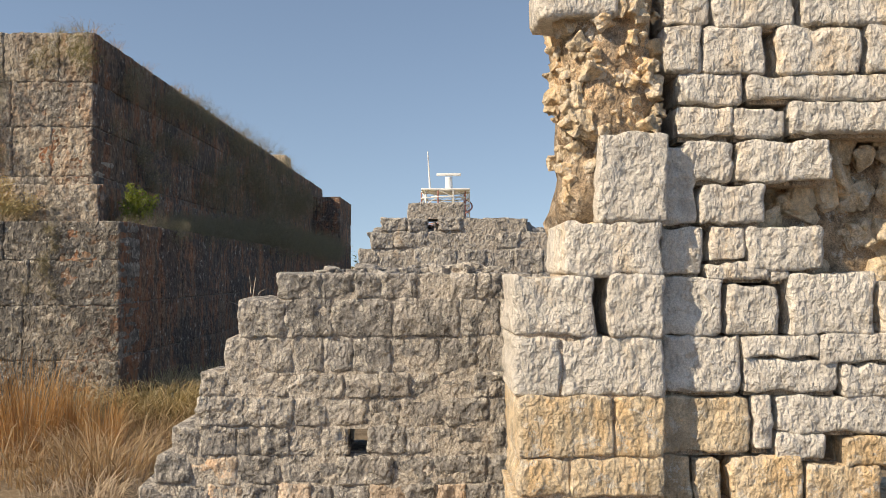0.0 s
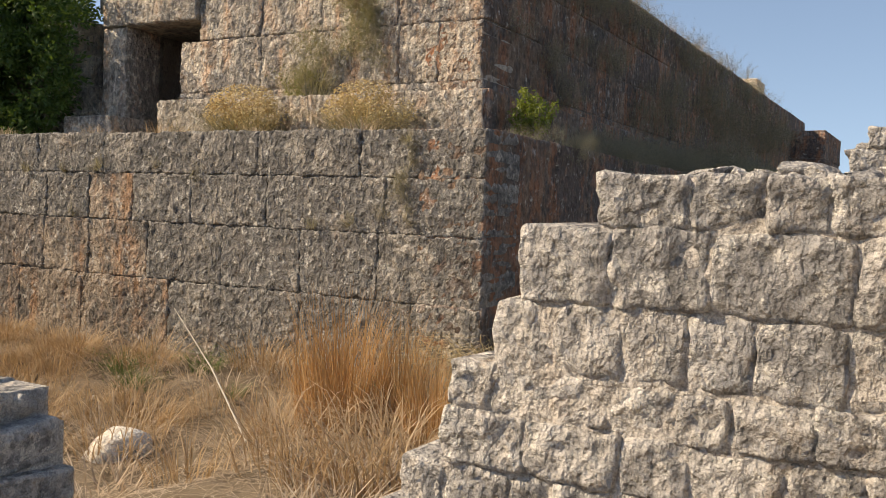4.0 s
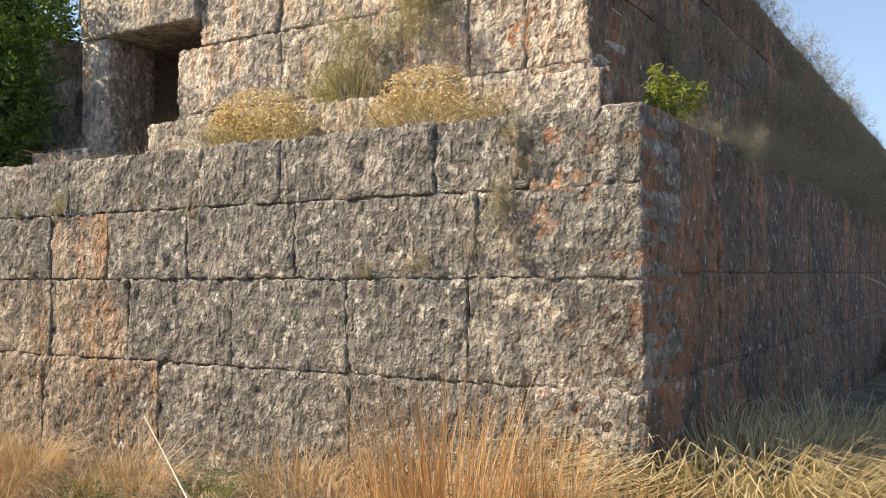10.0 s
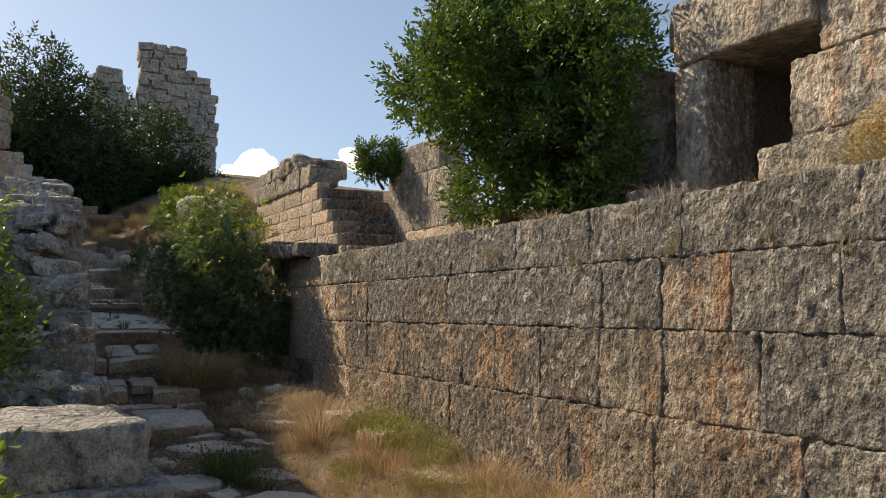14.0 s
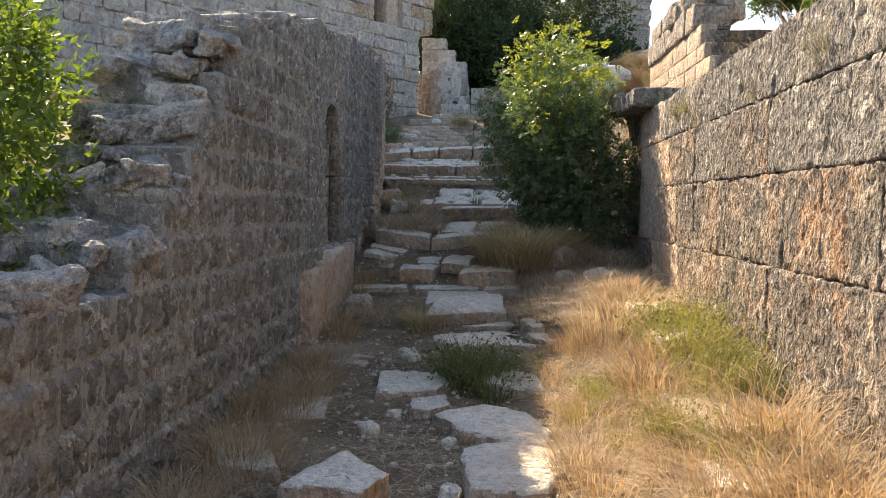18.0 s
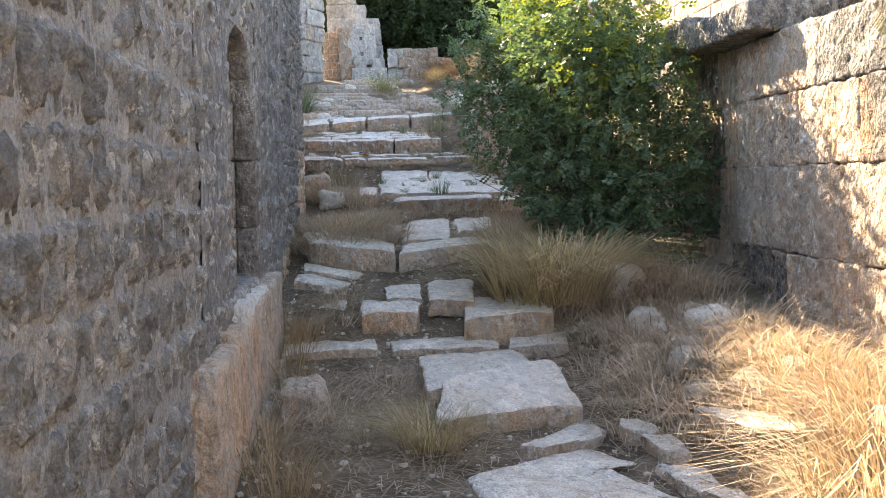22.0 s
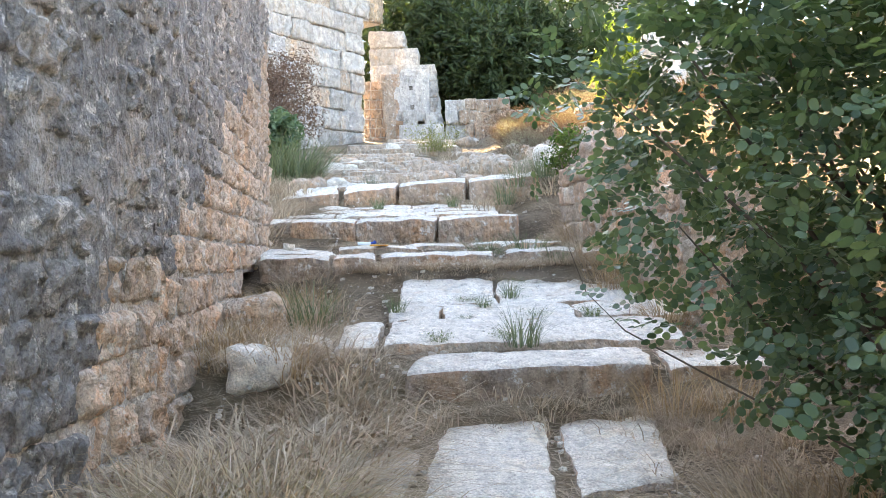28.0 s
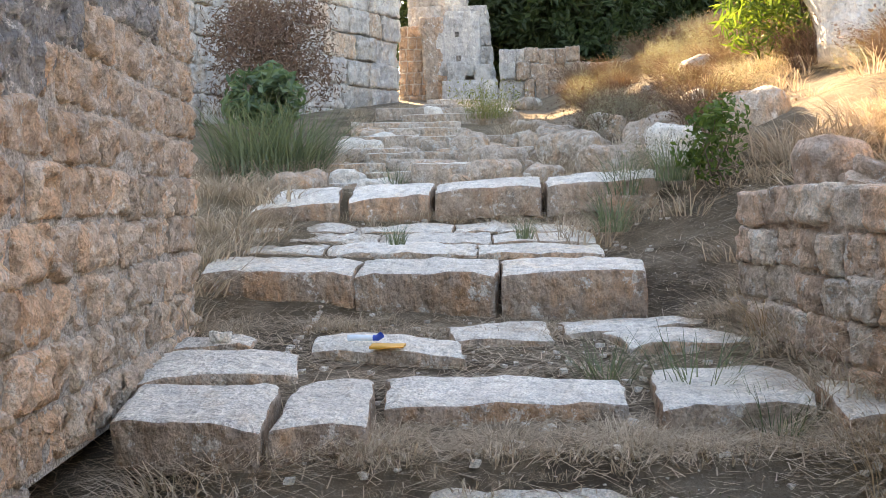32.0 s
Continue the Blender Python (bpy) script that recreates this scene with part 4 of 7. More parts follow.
def far_niche():
    """Arched niche high in the far wall: an orange pier and a round head on a back coloured dark for shade."""
    m = pose(-27.9, -2.43, 0, 0, 0, 145)
    root = tagged(new("arched_niche"), "tall arched niche with an orange pier in the pale wall", "niche", kind="structure")
    for name, u, v, z, size, mat in (("niche_back", 14.3, 0.85, 8.4, (1.6, 0.4, 2.0), M_RECESS_SHADE), ("niche_pier", 14.72, 0.5, 8.2, (0.66, 0.7, 1.45), M_ORANGE), ("niche_pier", 14.65, 0.5, 9.1, (0.8, 0.75, 0.42), M_FAR)):
        w, g = stone_shape(size, (6, 4, 8), 0.05, 0.03, u, 3.0)
        ob = new(name, mesh_from(name, w, g, mat))
        ob.parent = root
        ob.matrix_world = m @ pose(u, v, z)


far_niche()
wall("wall_far_rear", -42.6, 6.8, 88, [(3.9 + 0.45 * i, 4.35 + 0.45 * i, 0, (2.0, 2.0, 1.9, 1.85, 1.8, 1.75, 1.3, 0.95)[i]) for i in range(8)], (0.45, 0.85), only(M_FAR), 0.8, "broken end of the pale wall behind the carved block", seed=38, out=0.08, tilt=0.02, core=M_MORTAR, recess=0.02, gap=0.012)


def carved():
    """Upright white block, its south shoulder cut in a curve, with two dark pieces for the sockets' shade."""
    v, f = stone_shape((0.6, 0.95, 1.3), (4, 9, 10), 0.04, 0.015, 31, 3.0)
    for p in v:
        k = max(0.0, (p[2] + 0.5) / 1.1)
        if p[1] < 0:
            p[1] *= 1 - 0.5 * k ** 2
    root = tagged(new("carved_block", mesh_from("carved_block", v, f, M_FAR)), "white upright block with a curved shoulder and sockets", "stone block")
    root.location = (-41.3, 7.93, 5.5)
    for y, z, s in ((0.02, 0.18, 0.09), (0.05, -0.3, 0.1)):
        w, g = stone_shape((0.06, s, s * 1.2), (3, 3, 3), 0.01, 0.004, 3)
        ob = new("socket", mesh_from("socket", w + np.array((0.285, y, z)), g, M_MORTAR_DARK))
        ob.parent = root
        ob["label"] = "dark square piece painted as a socket's shade"


carved()
def leaning_pier():
    """Carved block's side as a pier, its south edge leaning out towards its foot; brown paints its different light."""
    v, f = stone_shape((0.7, 0.5, 2.1), (5, 5, 14), 0.05, 0.03, 52, 3.0)
    for p in v:
        p[1] += 0.16 * (-p[2] / 2.1 + 0.2)
    ob = tagged(new("leaning_pier", mesh_from("leaning_pier", v, f, M_RISER)), "slanting side of the carved block, coloured brown for its different light", "stone block")
    ob.location = (-41.35, 7.48, 5.0)


leaning_pier()
block("small_block", "squared pale block below the carved stone", -40.95, 7.93, 4.9, 0.4, 0.36, 0.4, M_FAR, seed=35)
block("small_block", "small pale block with a hollow, next to the other", -40.95, 8.45, 4.87, 0.4, 0.34, 0.34, M_FAR, 4, 36)
block("pedestal_block", "pale pedestal block under the carved stone", -41.1, 8.2, 4.4, 0.8, 1.1, 0.66, M_FAR, seed=32)
wall("wall_far_jog", -41.45, 6.72, 88, [(3.8 + 0.24 * i, 4.04 + 0.24 * i, 0, 0.7) for i in range(9)], (0.14, 0.26), only(M_RISER), 0.6, "rubble joint between the far walls", seed=24, swell=1.0, gap=0.014)
wall("wall_far_bank", -40.9, 8.78, 86, [(3.9, 4.3, 0, 4.6), (4.3, 4.7, 0, 3.8), (4.7, 5.05, 0, 3.0), (5.05, 5.35, 0, 1.6)], (0.2, 0.45), lambda u, z: M_FAR if u < 0.45 else M_RISER, 0.6, "rubble bank below the dry hill", seed=25, out=0.12, tilt=0.06, swell=1.0)
for label, y, zs, los, his, seed in (
        ("tall ruined tower of pale masonry", 13.0, (3, 8, 11, 12.6, 13.5, 13.8, 14.8), (-0.1, 0, 0.1, 0.1, 0.25, 0.25, 0.3), (4.35, 4.35, 4.3, 4.0, 3.6, 2.6, 2.4), 26),
        ("ragged side wall of the ruined tower", 10.6, (3, 9, 11.8, 12.3, 13.6), (-1.4, -0.4, 0.3, 0.35, 0.55), (2.4, 2.4, 2.4, 1.9, 2.0), 27)):
    rows = []
    for i in range(40):
        z = 3 + 0.38 * i
        if z < zs[-1]:
            rows.append((z, z + 0.38, np.interp(z, zs, los) + 0.3 * hash01(i, seed) - 0.15, np.interp(z, zs, his) + 0.34 * hash01(i, seed + 3) - 0.17))
    wall("tower_ruin", -52, y, 86, rows, (0.4, 0.8), only(M_FAR), 2.0, label, seed=seed, out=0.26, tilt=0.06, as_part=lambda u, z: False, core=M_CORE, recess=0.08)


# ---- loose stones on the broken wall heads ----
def wall_head(parent, mat, seed, count, place, size=(0.1, 0.28)):
    """Ragged stones bedded on top of a ruined wall."""
    rng = random.Random(seed)
    pl, s0 = pool("chunk", mat, (1, 0.8, 0.7), (5, 5, 5), 0.05, 0.2, 14, 1.5, 0.3, 0.03)
    for i in range(count):
        x, y, z = place(rng)
        k = rng.uniform(*size)
        piece("stone", rng.choice(pl)[0], parent, (x, y, z), (rng.uniform(-0.3, 0.3), rng.uniform(-0.3, 0.3), rng.uniform(0, 6)), (k * 1.3, k, k * 0.8))


def on_corridor(lo, hi):
    def place(rng):
        x = rng.uniform(lo, hi)
        return x, rng.uniform(6.7, 7.48), corridor_top(x) - 0.12 + rng.uniform(-0.05, 0.05)
    return place


wall_head(bpy.data.objects["wall_corridor"], M_RUIN, 3, 110, on_corridor(-13.6, -9.3), (0.12, 0.3))
wall_head(bpy.data.objects["wall_corridor"], M_RUIN, 4, 60, on_corridor(-22.4, -13.6), (0.12, 0.26))
wall_head(bpy.data.objects["wall_ruined"], M_RUIN, 5, 26, lambda r: (r.uniform(-1.05, 0.5), r.uniform(6.85, 7.25), 1.6 + r.uniform(-0.02, 0.02)), (0.1, 0.2))
wall_head(bpy.data.objects["wall_stub"], M_RUIN, 6, 30, lambda r: (r.uniform(-5.3, -4.05), r.uniform(6.22, 6.68), 0.43 + r.uniform(-0.03, 0.04)), (0.1, 0.2))
wall_head(bpy.data.objects["wall_second_ruin"], M_RUIN, 7, 24, lambda r: (r.uniform(-0.8, 1.6), 13.2, 2.2 + r.uniform(-0.05, 0.05)), (0.15, 0.25))
wall_head(bpy.data.objects["wall_small"], M_PINK, 8, 26, lambda r: (lambda x: (x, 10.15 + 0.176 * (x + 27.25) + r.uniform(-0.05, 0.4), (2.3 if x < -25.3 else 1.9) + r.uniform(-0.04, 0.04)))(r.uniform(-27.0, -24.2)), (0.1, 0.24))
wall_head(bpy.data.objects["wall_stair_head"], M_UPPER, 9, 14, lambda r: (r.uniform(-28.2, -23.9), 13.6, 4.85), (0.2, 0.42))


# ---- paving and steps of the lane ----
lane = tagged(new("pavement", boxes_mesh("pavement", [(pose(-14, 9.4, -1.3), (-0.4, -0.4, 0), (0.4, 0.4, 0.2))], M_STEP)), "worn paving slabs and steps of the old lane", kind="structure")
SLABS = []


def slab(x, y, top, sx, sy, h, rz=0.0, name="slab"):
    """One flat stone, its worn top at the height given."""
    k = len(SLABS)
    SLABS.append(name)
    n = (max(4, min(9, round(sx / 0.13))), max(4, min(9, round(sy / 0.13))), 3)
    v, f = stone_shape((sx, sy, h), n, 0.022, 0.012, k * 2.3 + 1, 3.2)
    for p in v:                                   # ragged outline, gently dished top
        w = Vector((p[0] * 2.6, p[1] * 2.6, k * 5.0))
        p[0] += 0.05 * noise.noise(w) + 0.025 * noise.noise(w * 3)
        p[1] += 0.05 * noise.noise(w + Vector((9, 9, 0))) + 0.025 * noise.noise(w * 3 + Vector((7, 0, 0)))
        p[2] += 0.018 * noise.noise(w * 1.3)
    me = mesh_from(name, v, f, M_SLAB)
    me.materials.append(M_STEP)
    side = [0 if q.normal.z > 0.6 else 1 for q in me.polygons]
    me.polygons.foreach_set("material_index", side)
    ob = new(name, me)
    ob.parent = lane
    ob.matrix_world = pose(x, y, top - h / 2, 0, 0, rz)
    return ob


def flag(outline, top, h=0.16):
    """A broken paving stone over the corners of its outline (x, y): worn top, ragged chipped rim, rough sides."""
    k = len(SLABS)
    SLABS.append("slab")
    cx, cy = sum(p[0] for p in outline) / len(outline), sum(p[1] for p in outline) / len(outline)
    rim = []
    for (x0, y0), (x1, y1) in zip(outline, outline[1:] + outline[:1]):
        m = max(2, round(math.hypot(x1 - x0, y1 - y0) / 0.045))
        rim += [(x0 + (x1 - x0) * i / m, y0 + (y1 - y0) * i / m) for i in range(m)]
    rings = ((1.02, -h), (1.03, -h * 0.5), (1.0, -0.022), (0.975, -0.004), (0.93, 0.004), (0.8, 0.0), (0.6, 0.006), (0.35, 0.0), (0.12, 0.0))
    vs, n = [], len(rim)
    for j, (sc, dz) in enumerate(rings):
        for x, y in rim:
            w = Vector((x * 6, y * 6, k * 3.0 + j * 0.35))
            ox = 0.022 * noise.noise(w) + 0.012 * noise.noise(w * 2.7)
            oy = 0.022 * noise.noise(w + Vector((9, 4, 0))) + 0.012 * noise.noise(w * 2.7 + Vector((2, 8, 0)))
            px_, py_ = cx + (x - cx) * sc + ox, cy + (y - cy) * sc + oy
            q = Vector((px_ * 3.1, py_ * 3.1, k * 2.0))
            vs.append((px_, py_, top + dz + 0.014 * noise.noise(q) + 0.008 * noise.noise(q * 3)))
    fs = [(j * n + i, j * n + (i + 1) % n, (j + 1) * n + (i + 1) % n, (j + 1) * n + i) for j in range(len(rings) - 1) for i in range(n)]
    fs += [tuple((len(rings) - 1) * n + i for i in range(n)), tuple(i for i in range(n))[::-1]]
    if sum(x0 * y1 - x1 * y0 for (x0, y0), (x1, y1) in zip(outline, outline[1:] + outline[:1])) < 0:
        fs = [f[::-1] for f in fs]
    me = mesh_from("slab", vs, fs, M_SLAB)
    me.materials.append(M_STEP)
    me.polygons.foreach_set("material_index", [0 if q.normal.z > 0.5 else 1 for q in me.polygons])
    ob = new("slab", me)
    ob.parent = lane
    return ob


for outline, top, h in (([(-16.3, 8.92), (-16.52, 9.3), (-16.74, 9.69), (-16.39, 9.92), (-16.34, 9.7), (-15.92, 9.89), (-15.59, 10.09), (-15.76, 9.01)], -0.47, 0.2), ([(-16.61, 9.26), (-16.76, 9.4), (-17.15, 9.78), (-16.89, 9.84), (-16.74, 9.79), (-16.56, 9.39)], -0.41, 0.2),
                        ([(-16.88, 9.91), (-16.87, 10.03), (-16.63, 10.1), (-16.55, 10.02), (-16.66, 9.88)], -0.34, 0.16), ([(-16.55, 9.96), (-16.52, 10.12), (-16.21, 10.13), (-16.25, 10.0)], -0.35, 0.16), ([(-16.22, 9.94), (-15.94, 10.37), (-15.62, 10.26), (-15.61, 10.1), (-15.86, 9.97)], -0.41, 0.18),
                        ([(-16.61, 10.3), (-16.22, 10.87), (-16.01, 10.81), (-16.06, 10.43), (-16.33, 10.32)], -0.2, 0.24)):
    flag(outline, top, h)
for outline, top, h in (([(-14.63, 8.53), (-14.69, 9.07), (-14.2, 9.2), (-13.84, 9.1), (-13.77, 8.62)], -0.58, 0.16), ([(-14.91, 9.45), (-14.51, 9.96), (-13.89, 10.01), (-13.89, 9.7), (-14.07, 9.48)], -0.55, 0.16), ([(-13.08, 9.11), (-13.46, 9.48), (-13.17, 9.82), (-12.63, 9.97), (-12.31, 9.92), (-12.52, 9.39)], -0.59, 0.16),
                        ([(-12.12, 9.36), (-12.35, 9.7), (-12.12, 10.01), (-11.73, 10.0), (-11.3, 9.86), (-11.27, 9.42)], -0.59, 0.16), ([(-12.68, 10.7), (-12.32, 11.08), (-11.81, 11.12), (-11.51, 11.02), (-11.66, 10.78), (-12.04, 10.73)], -0.31, 0.2), ([(-11.04, 10.6), (-10.91, 10.96), (-10.53, 10.84), (-10.64, 10.61)], -0.34, 0.2)):
    flag(outline, top, h)
for outline, top, h in (([(-13.72, 8.9), (-13.82, 9.18), (-13.48, 9.23), (-13.23, 9.07), (-13.29, 8.94)], -0.61, 0.12), ([(-14.29, 10.85), (-14.5, 11.3), (-13.96, 11.25), (-13.7, 10.95)], -0.1, 0.32), ([(-15.8, 10.92), (-15.85, 11.28), (-15.5, 11.35), (-15.16, 11.15), (-15.37, 10.9)], -0.02, 0.36),
                        ([(-12.13, 7.74), (-12.37, 8.04), (-11.58, 8.32), (-11.65, 7.92)], -0.6, 0.14), ([(-11.0, 8.45), (-11.67, 8.69), (-11.22, 9.0), (-10.9, 8.9)], -0.5, 0.22), ([(-10.6, 9.4), (-10.7, 9.95), (-9.8, 10.05), (-9.7, 9.5)], -0.64, 0.14), ([(-15.5, 8.05), (-15.4, 8.4), (-14.9, 8.38), (-14.95, 8.05)], -0.57, 0.12), ([(-13.7, 7.9), (-13.75, 8.25), (-13.1, 8.3), (-13.05, 7.95)], -0.63, 0.12)):
    flag(outline, top, h)
def paver(corners, h=0.16, r=0.03, name="slab"):
    """A worn stone over four corners (x, y, top): front south, front north, back north, back south."""
    k = len(SLABS)
    SLABS.append(name)
    c = [Vector(q) for q in corners]
    sx = ((c[0] - c[3]).length + (c[1] - c[2]).length) / 2
    sy = ((c[0] - c[1]).length + (c[2] - c[3]).length) / 2
    n = (max(5, min(18, round(sx / 0.05))), max(5, min(24, round(sy / 0.05))), 4)
    v, f = stone_shape((sx, sy, h), n, r * 0.5, 0.012, k * 1.9 + 3, 4.0)
    out = []
    for p in v:
        a, b = 0.5 - p[0] / sx, p[1] / sy + 0.5          # towards the back, towards the north
        q = (c[0] * (1 - b) + c[1] * b) * (1 - a) + (c[3] * (1 - b) + c[2] * b) * a
        w = Vector((q.x * 2.4, q.y * 2.4, k * 5.0))
        side = Vector((q.x * 7, q.y * 7, p[2] * 9 + k))
        edge = max(0.0, abs(a - 0.5) - 0.32) + max(0.0, abs(b - 0.5) - 0.32)
        z = q.z - h / 2 + p[2] + 0.016 * noise.noise(w * 1.2) + 0.012 * noise.noise(w * 3.3) + 0.006 * noise.noise(w * 9) - 0.05 * edge * edge * 4
        out.append((q.x + 0.03 * noise.noise(w) + 0.02 * noise.noise(w * 3) + 0.018 * noise.noise(side), q.y + 0.025 * noise.noise(w + Vector((9, 9, 0))) + 0.018 * noise.noise(w * 3 + Vector((7, 0, 0))) + 0.012 * noise.noise(side + Vector((40, 0, 0))), z))
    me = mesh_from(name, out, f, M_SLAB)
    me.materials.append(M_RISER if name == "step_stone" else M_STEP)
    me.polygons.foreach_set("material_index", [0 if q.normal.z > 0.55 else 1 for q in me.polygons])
    ob = new(name, me)
    ob.parent = lane
    return ob


def band(x0, x1, z0, z1, ys, h=0.14, gap=0.03, skew=0.0, name="slab", r=0.03):
    """One row of paving: its front and back, and where its stones begin and end."""
    for y0, y1 in ys:
        paver(((x0 + skew * (y0 - 8.5), y0 + gap / 2, z0), (x0 + skew * (y1 - 8.5), y1 - gap / 2, z0), (x1 + skew * (y1 - 8.5), y1 - gap / 2, z1), (x1 + skew * (y0 - 8.5), y0 + gap / 2, z1)), h, r, name)


# first low steps
paver(((-18.44, 7.71, -0.17), (-18.48, 8.44, -0.15), (-19.2, 8.37, -0.12), (-19.3, 7.72, -0.12)), 0.17)
paver(((-18.46, 8.56, -0.16), (-18.43, 9.37, -0.15), (-18.86, 9.43, -0.13), (-19.0, 8.52, -0.12)), 0.2)
paver(((-18.4, 9.45, -0.15), (-18.36, 9.9, -0.13), (-18.88, 10.02, -0.11), (-19.05, 9.57, -0.11)), 0.2)
paver(((-17.4, 8.76, -0.23), (-17.75, 9.6, -0.2), (-18.4, 9.5, -0.17), (-18.3, 8.74, -0.17)), 0.2)
paver(((-16.95, 8.8, -0.33), (-17.1, 9.74, -0.28), (-17.92, 9.68, -0.14), (-17.5, 8.86, -0.18)), 0.2, 0.06)
paver(((-18.88, 8.3, 0.07), (-18.87, 8.77, 0.08), (-19.5, 8.83, 0.1), (-19.49, 8.29, 0.1)), 0.24, 0.05)
paver(((-18.58, 9.13, 0.06), (-18.72, 9.85, 0.08), (-19.5, 10.0, 0.12), (-19.5, 9.2, 0.1)), 0.26, 0.06)
paver(((-19.3, 7.85, 0.06), (-19.25, 8.15, 0.06), (-19.6, 8.18, 0.1), (-19.65, 7.85, 0.1)), 0.14)
paver(((-19.35, 8.5, 0.14), (-19.3, 8.8, 0.14), (-19.92, 8.84, 0.2), (-19.66, 8.5, 0.19)), 0.14)
paver(((-19.05, 8.87, 0.15), (-19.02, 9.25, 0.15), (-20.02, 9.33, 0.22), (-19.93, 8.89, 0.2)), 0.15)
paver(((-19.85, 7.68, 0.24), (-19.72, 8.1, 0.17), (-20.05, 8.22, 0.2), (-20.15, 7.7, 0.28)), 0.14)
paver(((-20.2, 7.72, 0.32), (-20.07, 8.25, 0.22), (-20.28, 8.32, 0.26), (-20.48, 7.7, 0.36)), 0.14)
paver(((-20.5, 7.75, 0.56), (-20.3, 8.6, 0.46), (-20.95, 8.63, 0.51), (-21.35, 7.65, 0.62)), 0.26, 0.05)
paver(((-20.3, 8.65, 0.44), (-20.62, 9.6, 0.52), (-21.08, 9.55, 0.54), (-20.92, 8.68, 0.5)), 0.24, 0.05)
paver(((-21.08, 8.7, 0.51), (-21.12, 9.2, 0.53), (-21.75, 9.24, 0.55), (-21.72, 8.74, 0.54)), 0.14)
paver(((-21.78, 8.74, 0.55), (-21.8, 9.26, 0.56), (-22.85, 9.32, 0.67), (-22.85, 8.84, 0.67)), 0.14)
paver(((-21.9, 9.36, 0.56), (-22.0, 9.75, 0.58), (-22.85, 9.86, 0.68), (-22.85, 9.4, 0.67)), 0.14)
paver(((-21.85, 8.3, 0.53), (-21.8, 8.68, 0.54), (-22.5, 8.74, 0.61), (-22.6, 8.35, 0.6)), 0.12)
paver(((-23.02, 8.64, 0.90), (-23.05, 9.9, 0.93), (-23.58, 9.95, 0.95), (-23.56, 8.68, 0.93)), 0.25, 0.07, "step_stone")
paver(((-23.12, 10.0, 0.88), (-23.15, 10.55, 0.88), (-23.55, 10.55, 0.94), (-23.55, 10.02, 0.93)), 0.22, 0.04, "step_stone")
# broad sloping landing of large slabs
paver(((-23.8, 7.7, 0.96), (-23.78, 8.14, 0.97), (-24.08, 8.12, 1.0), (-24.35, 7.68, 1.02)), 0.12)
paver(((-23.62, 8.2, 0.97), (-23.62, 8.44, 0.98), (-24.37, 8.43, 1.06), (-24.4, 8.18, 1.06)), 0.12)
band(-23.63, -24.39, 0.985, 1.07, ((8.47, 9.37), (9.37, 10.25)), 0.16, 0.018, -0.03, "slab", 0.02)
band(-24.40, -24.85, 1.072, 1.14, ((8.44, 8.81), (8.81, 9.72), (9.72, 10.5)), 0.16, 0.018, -0.03, "slab", 0.02)
band(-24.86, -25.62, 1.142, 1.32, ((8.5, 9.21), (9.21, 10.25)), 0.16, 0.018, -0.03, "slab", 0.02)
# edge stones, flat stones behind, then the bowed step
paver(((-25.72, 7.32, 1.49), (-25.6, 7.92, 1.49), (-26.2, 7.84, 1.51), (-26.22, 7.26, 1.52)), 0.2, 0.035, "step_stone")
paver(((-25.6, 7.95, 1.49), (-25.7, 8.27, 1.49), (-26.4, 8.2, 1.52), (-26.28, 7.9, 1.52)), 0.2, 0.035, "step_stone")
paver(((-25.95, 8.29, 1.49), (-25.98, 9.22, 1.50), (-26.35, 9.22, 1.52), (-26.38, 8.26, 1.52)), 0.2, 0.03, "step_stone")
paver(((-25.85, 9.3, 1.51), (-25.9, 9.9, 1.52), (-26.45, 9.95, 1.54), (-26.5, 9.4, 1.54)), 0.18, 0.03, "step_stone")
paver(((-25.75, 9.95, 1.5), (-25.8, 10.4, 1.5), (-26.2, 10.4, 1.53), (-26.2, 9.97, 1.53)), 0.18, 0.03, "step_stone")
paver(((-26.3, 7.2, 1.525), (-26.42, 7.86, 1.53), (-26.9, 7.76, 1.56), (-26.85, 7.12, 1.56)), 0.1, 0.02)
paver(((-26.8, 7.86, 1.575), (-26.62, 8.58, 1.575), (-27.0, 8.5, 1.595), (-27.2, 7.8, 1.6)), 0.1, 0.02)
paver(((-27.0, 8.52, 1.59), (-27.02, 9.0, 1.59), (-27.5, 8.98, 1.61), (-27.45, 8.45, 1.61)), 0.1, 0.02)
paver(((-26.85, 9.34, 1.58), (-26.85, 9.97, 1.59), (-27.3, 9.97, 1.61), (-27.25, 9.25, 1.6)), 0.1, 0.02)
paver(((-27.15, 9.07, 1.6), (-27.35, 9.95, 1.62), (-27.55, 9.9, 1.63), (-27.5, 9.03, 1.62)), 0.08, 0.02)
paver(((-26.95, 7.1, 1.57), (-26.95, 7.5, 1.57), (-27.15, 7.5, 1.58), (-27.15, 7.05, 1.58)), 0.08, 0.02)
paver(((-27.95, 6.92, 1.88), (-27.80, 7.885, 1.86), (-28.32, 7.885, 1.91), (-28.45, 6.95, 1.93)), 0.34, 0.035, "step_stone")
paver(((-27.79, 7.905, 1.86), (-27.68, 8.735, 1.86), (-28.2, 8.735, 1.91), (-28.3, 7.91, 1.91)), 0.34, 0.035, "step_stone")
paver(((-27.67, 8.755, 1.86), (-27.58, 9.55, 1.89), (-28.1, 9.6, 1.93), (-28.2, 8.755, 1.91)), 0.34, 0.035, "step_stone")
band(-28.38, -28.72, 1.945, 1.99, ((7.0, 7.6), (7.6, 8.6), (8.6, 9.4)), 0.12, 0.012, 0.1, "slab", 0.018)
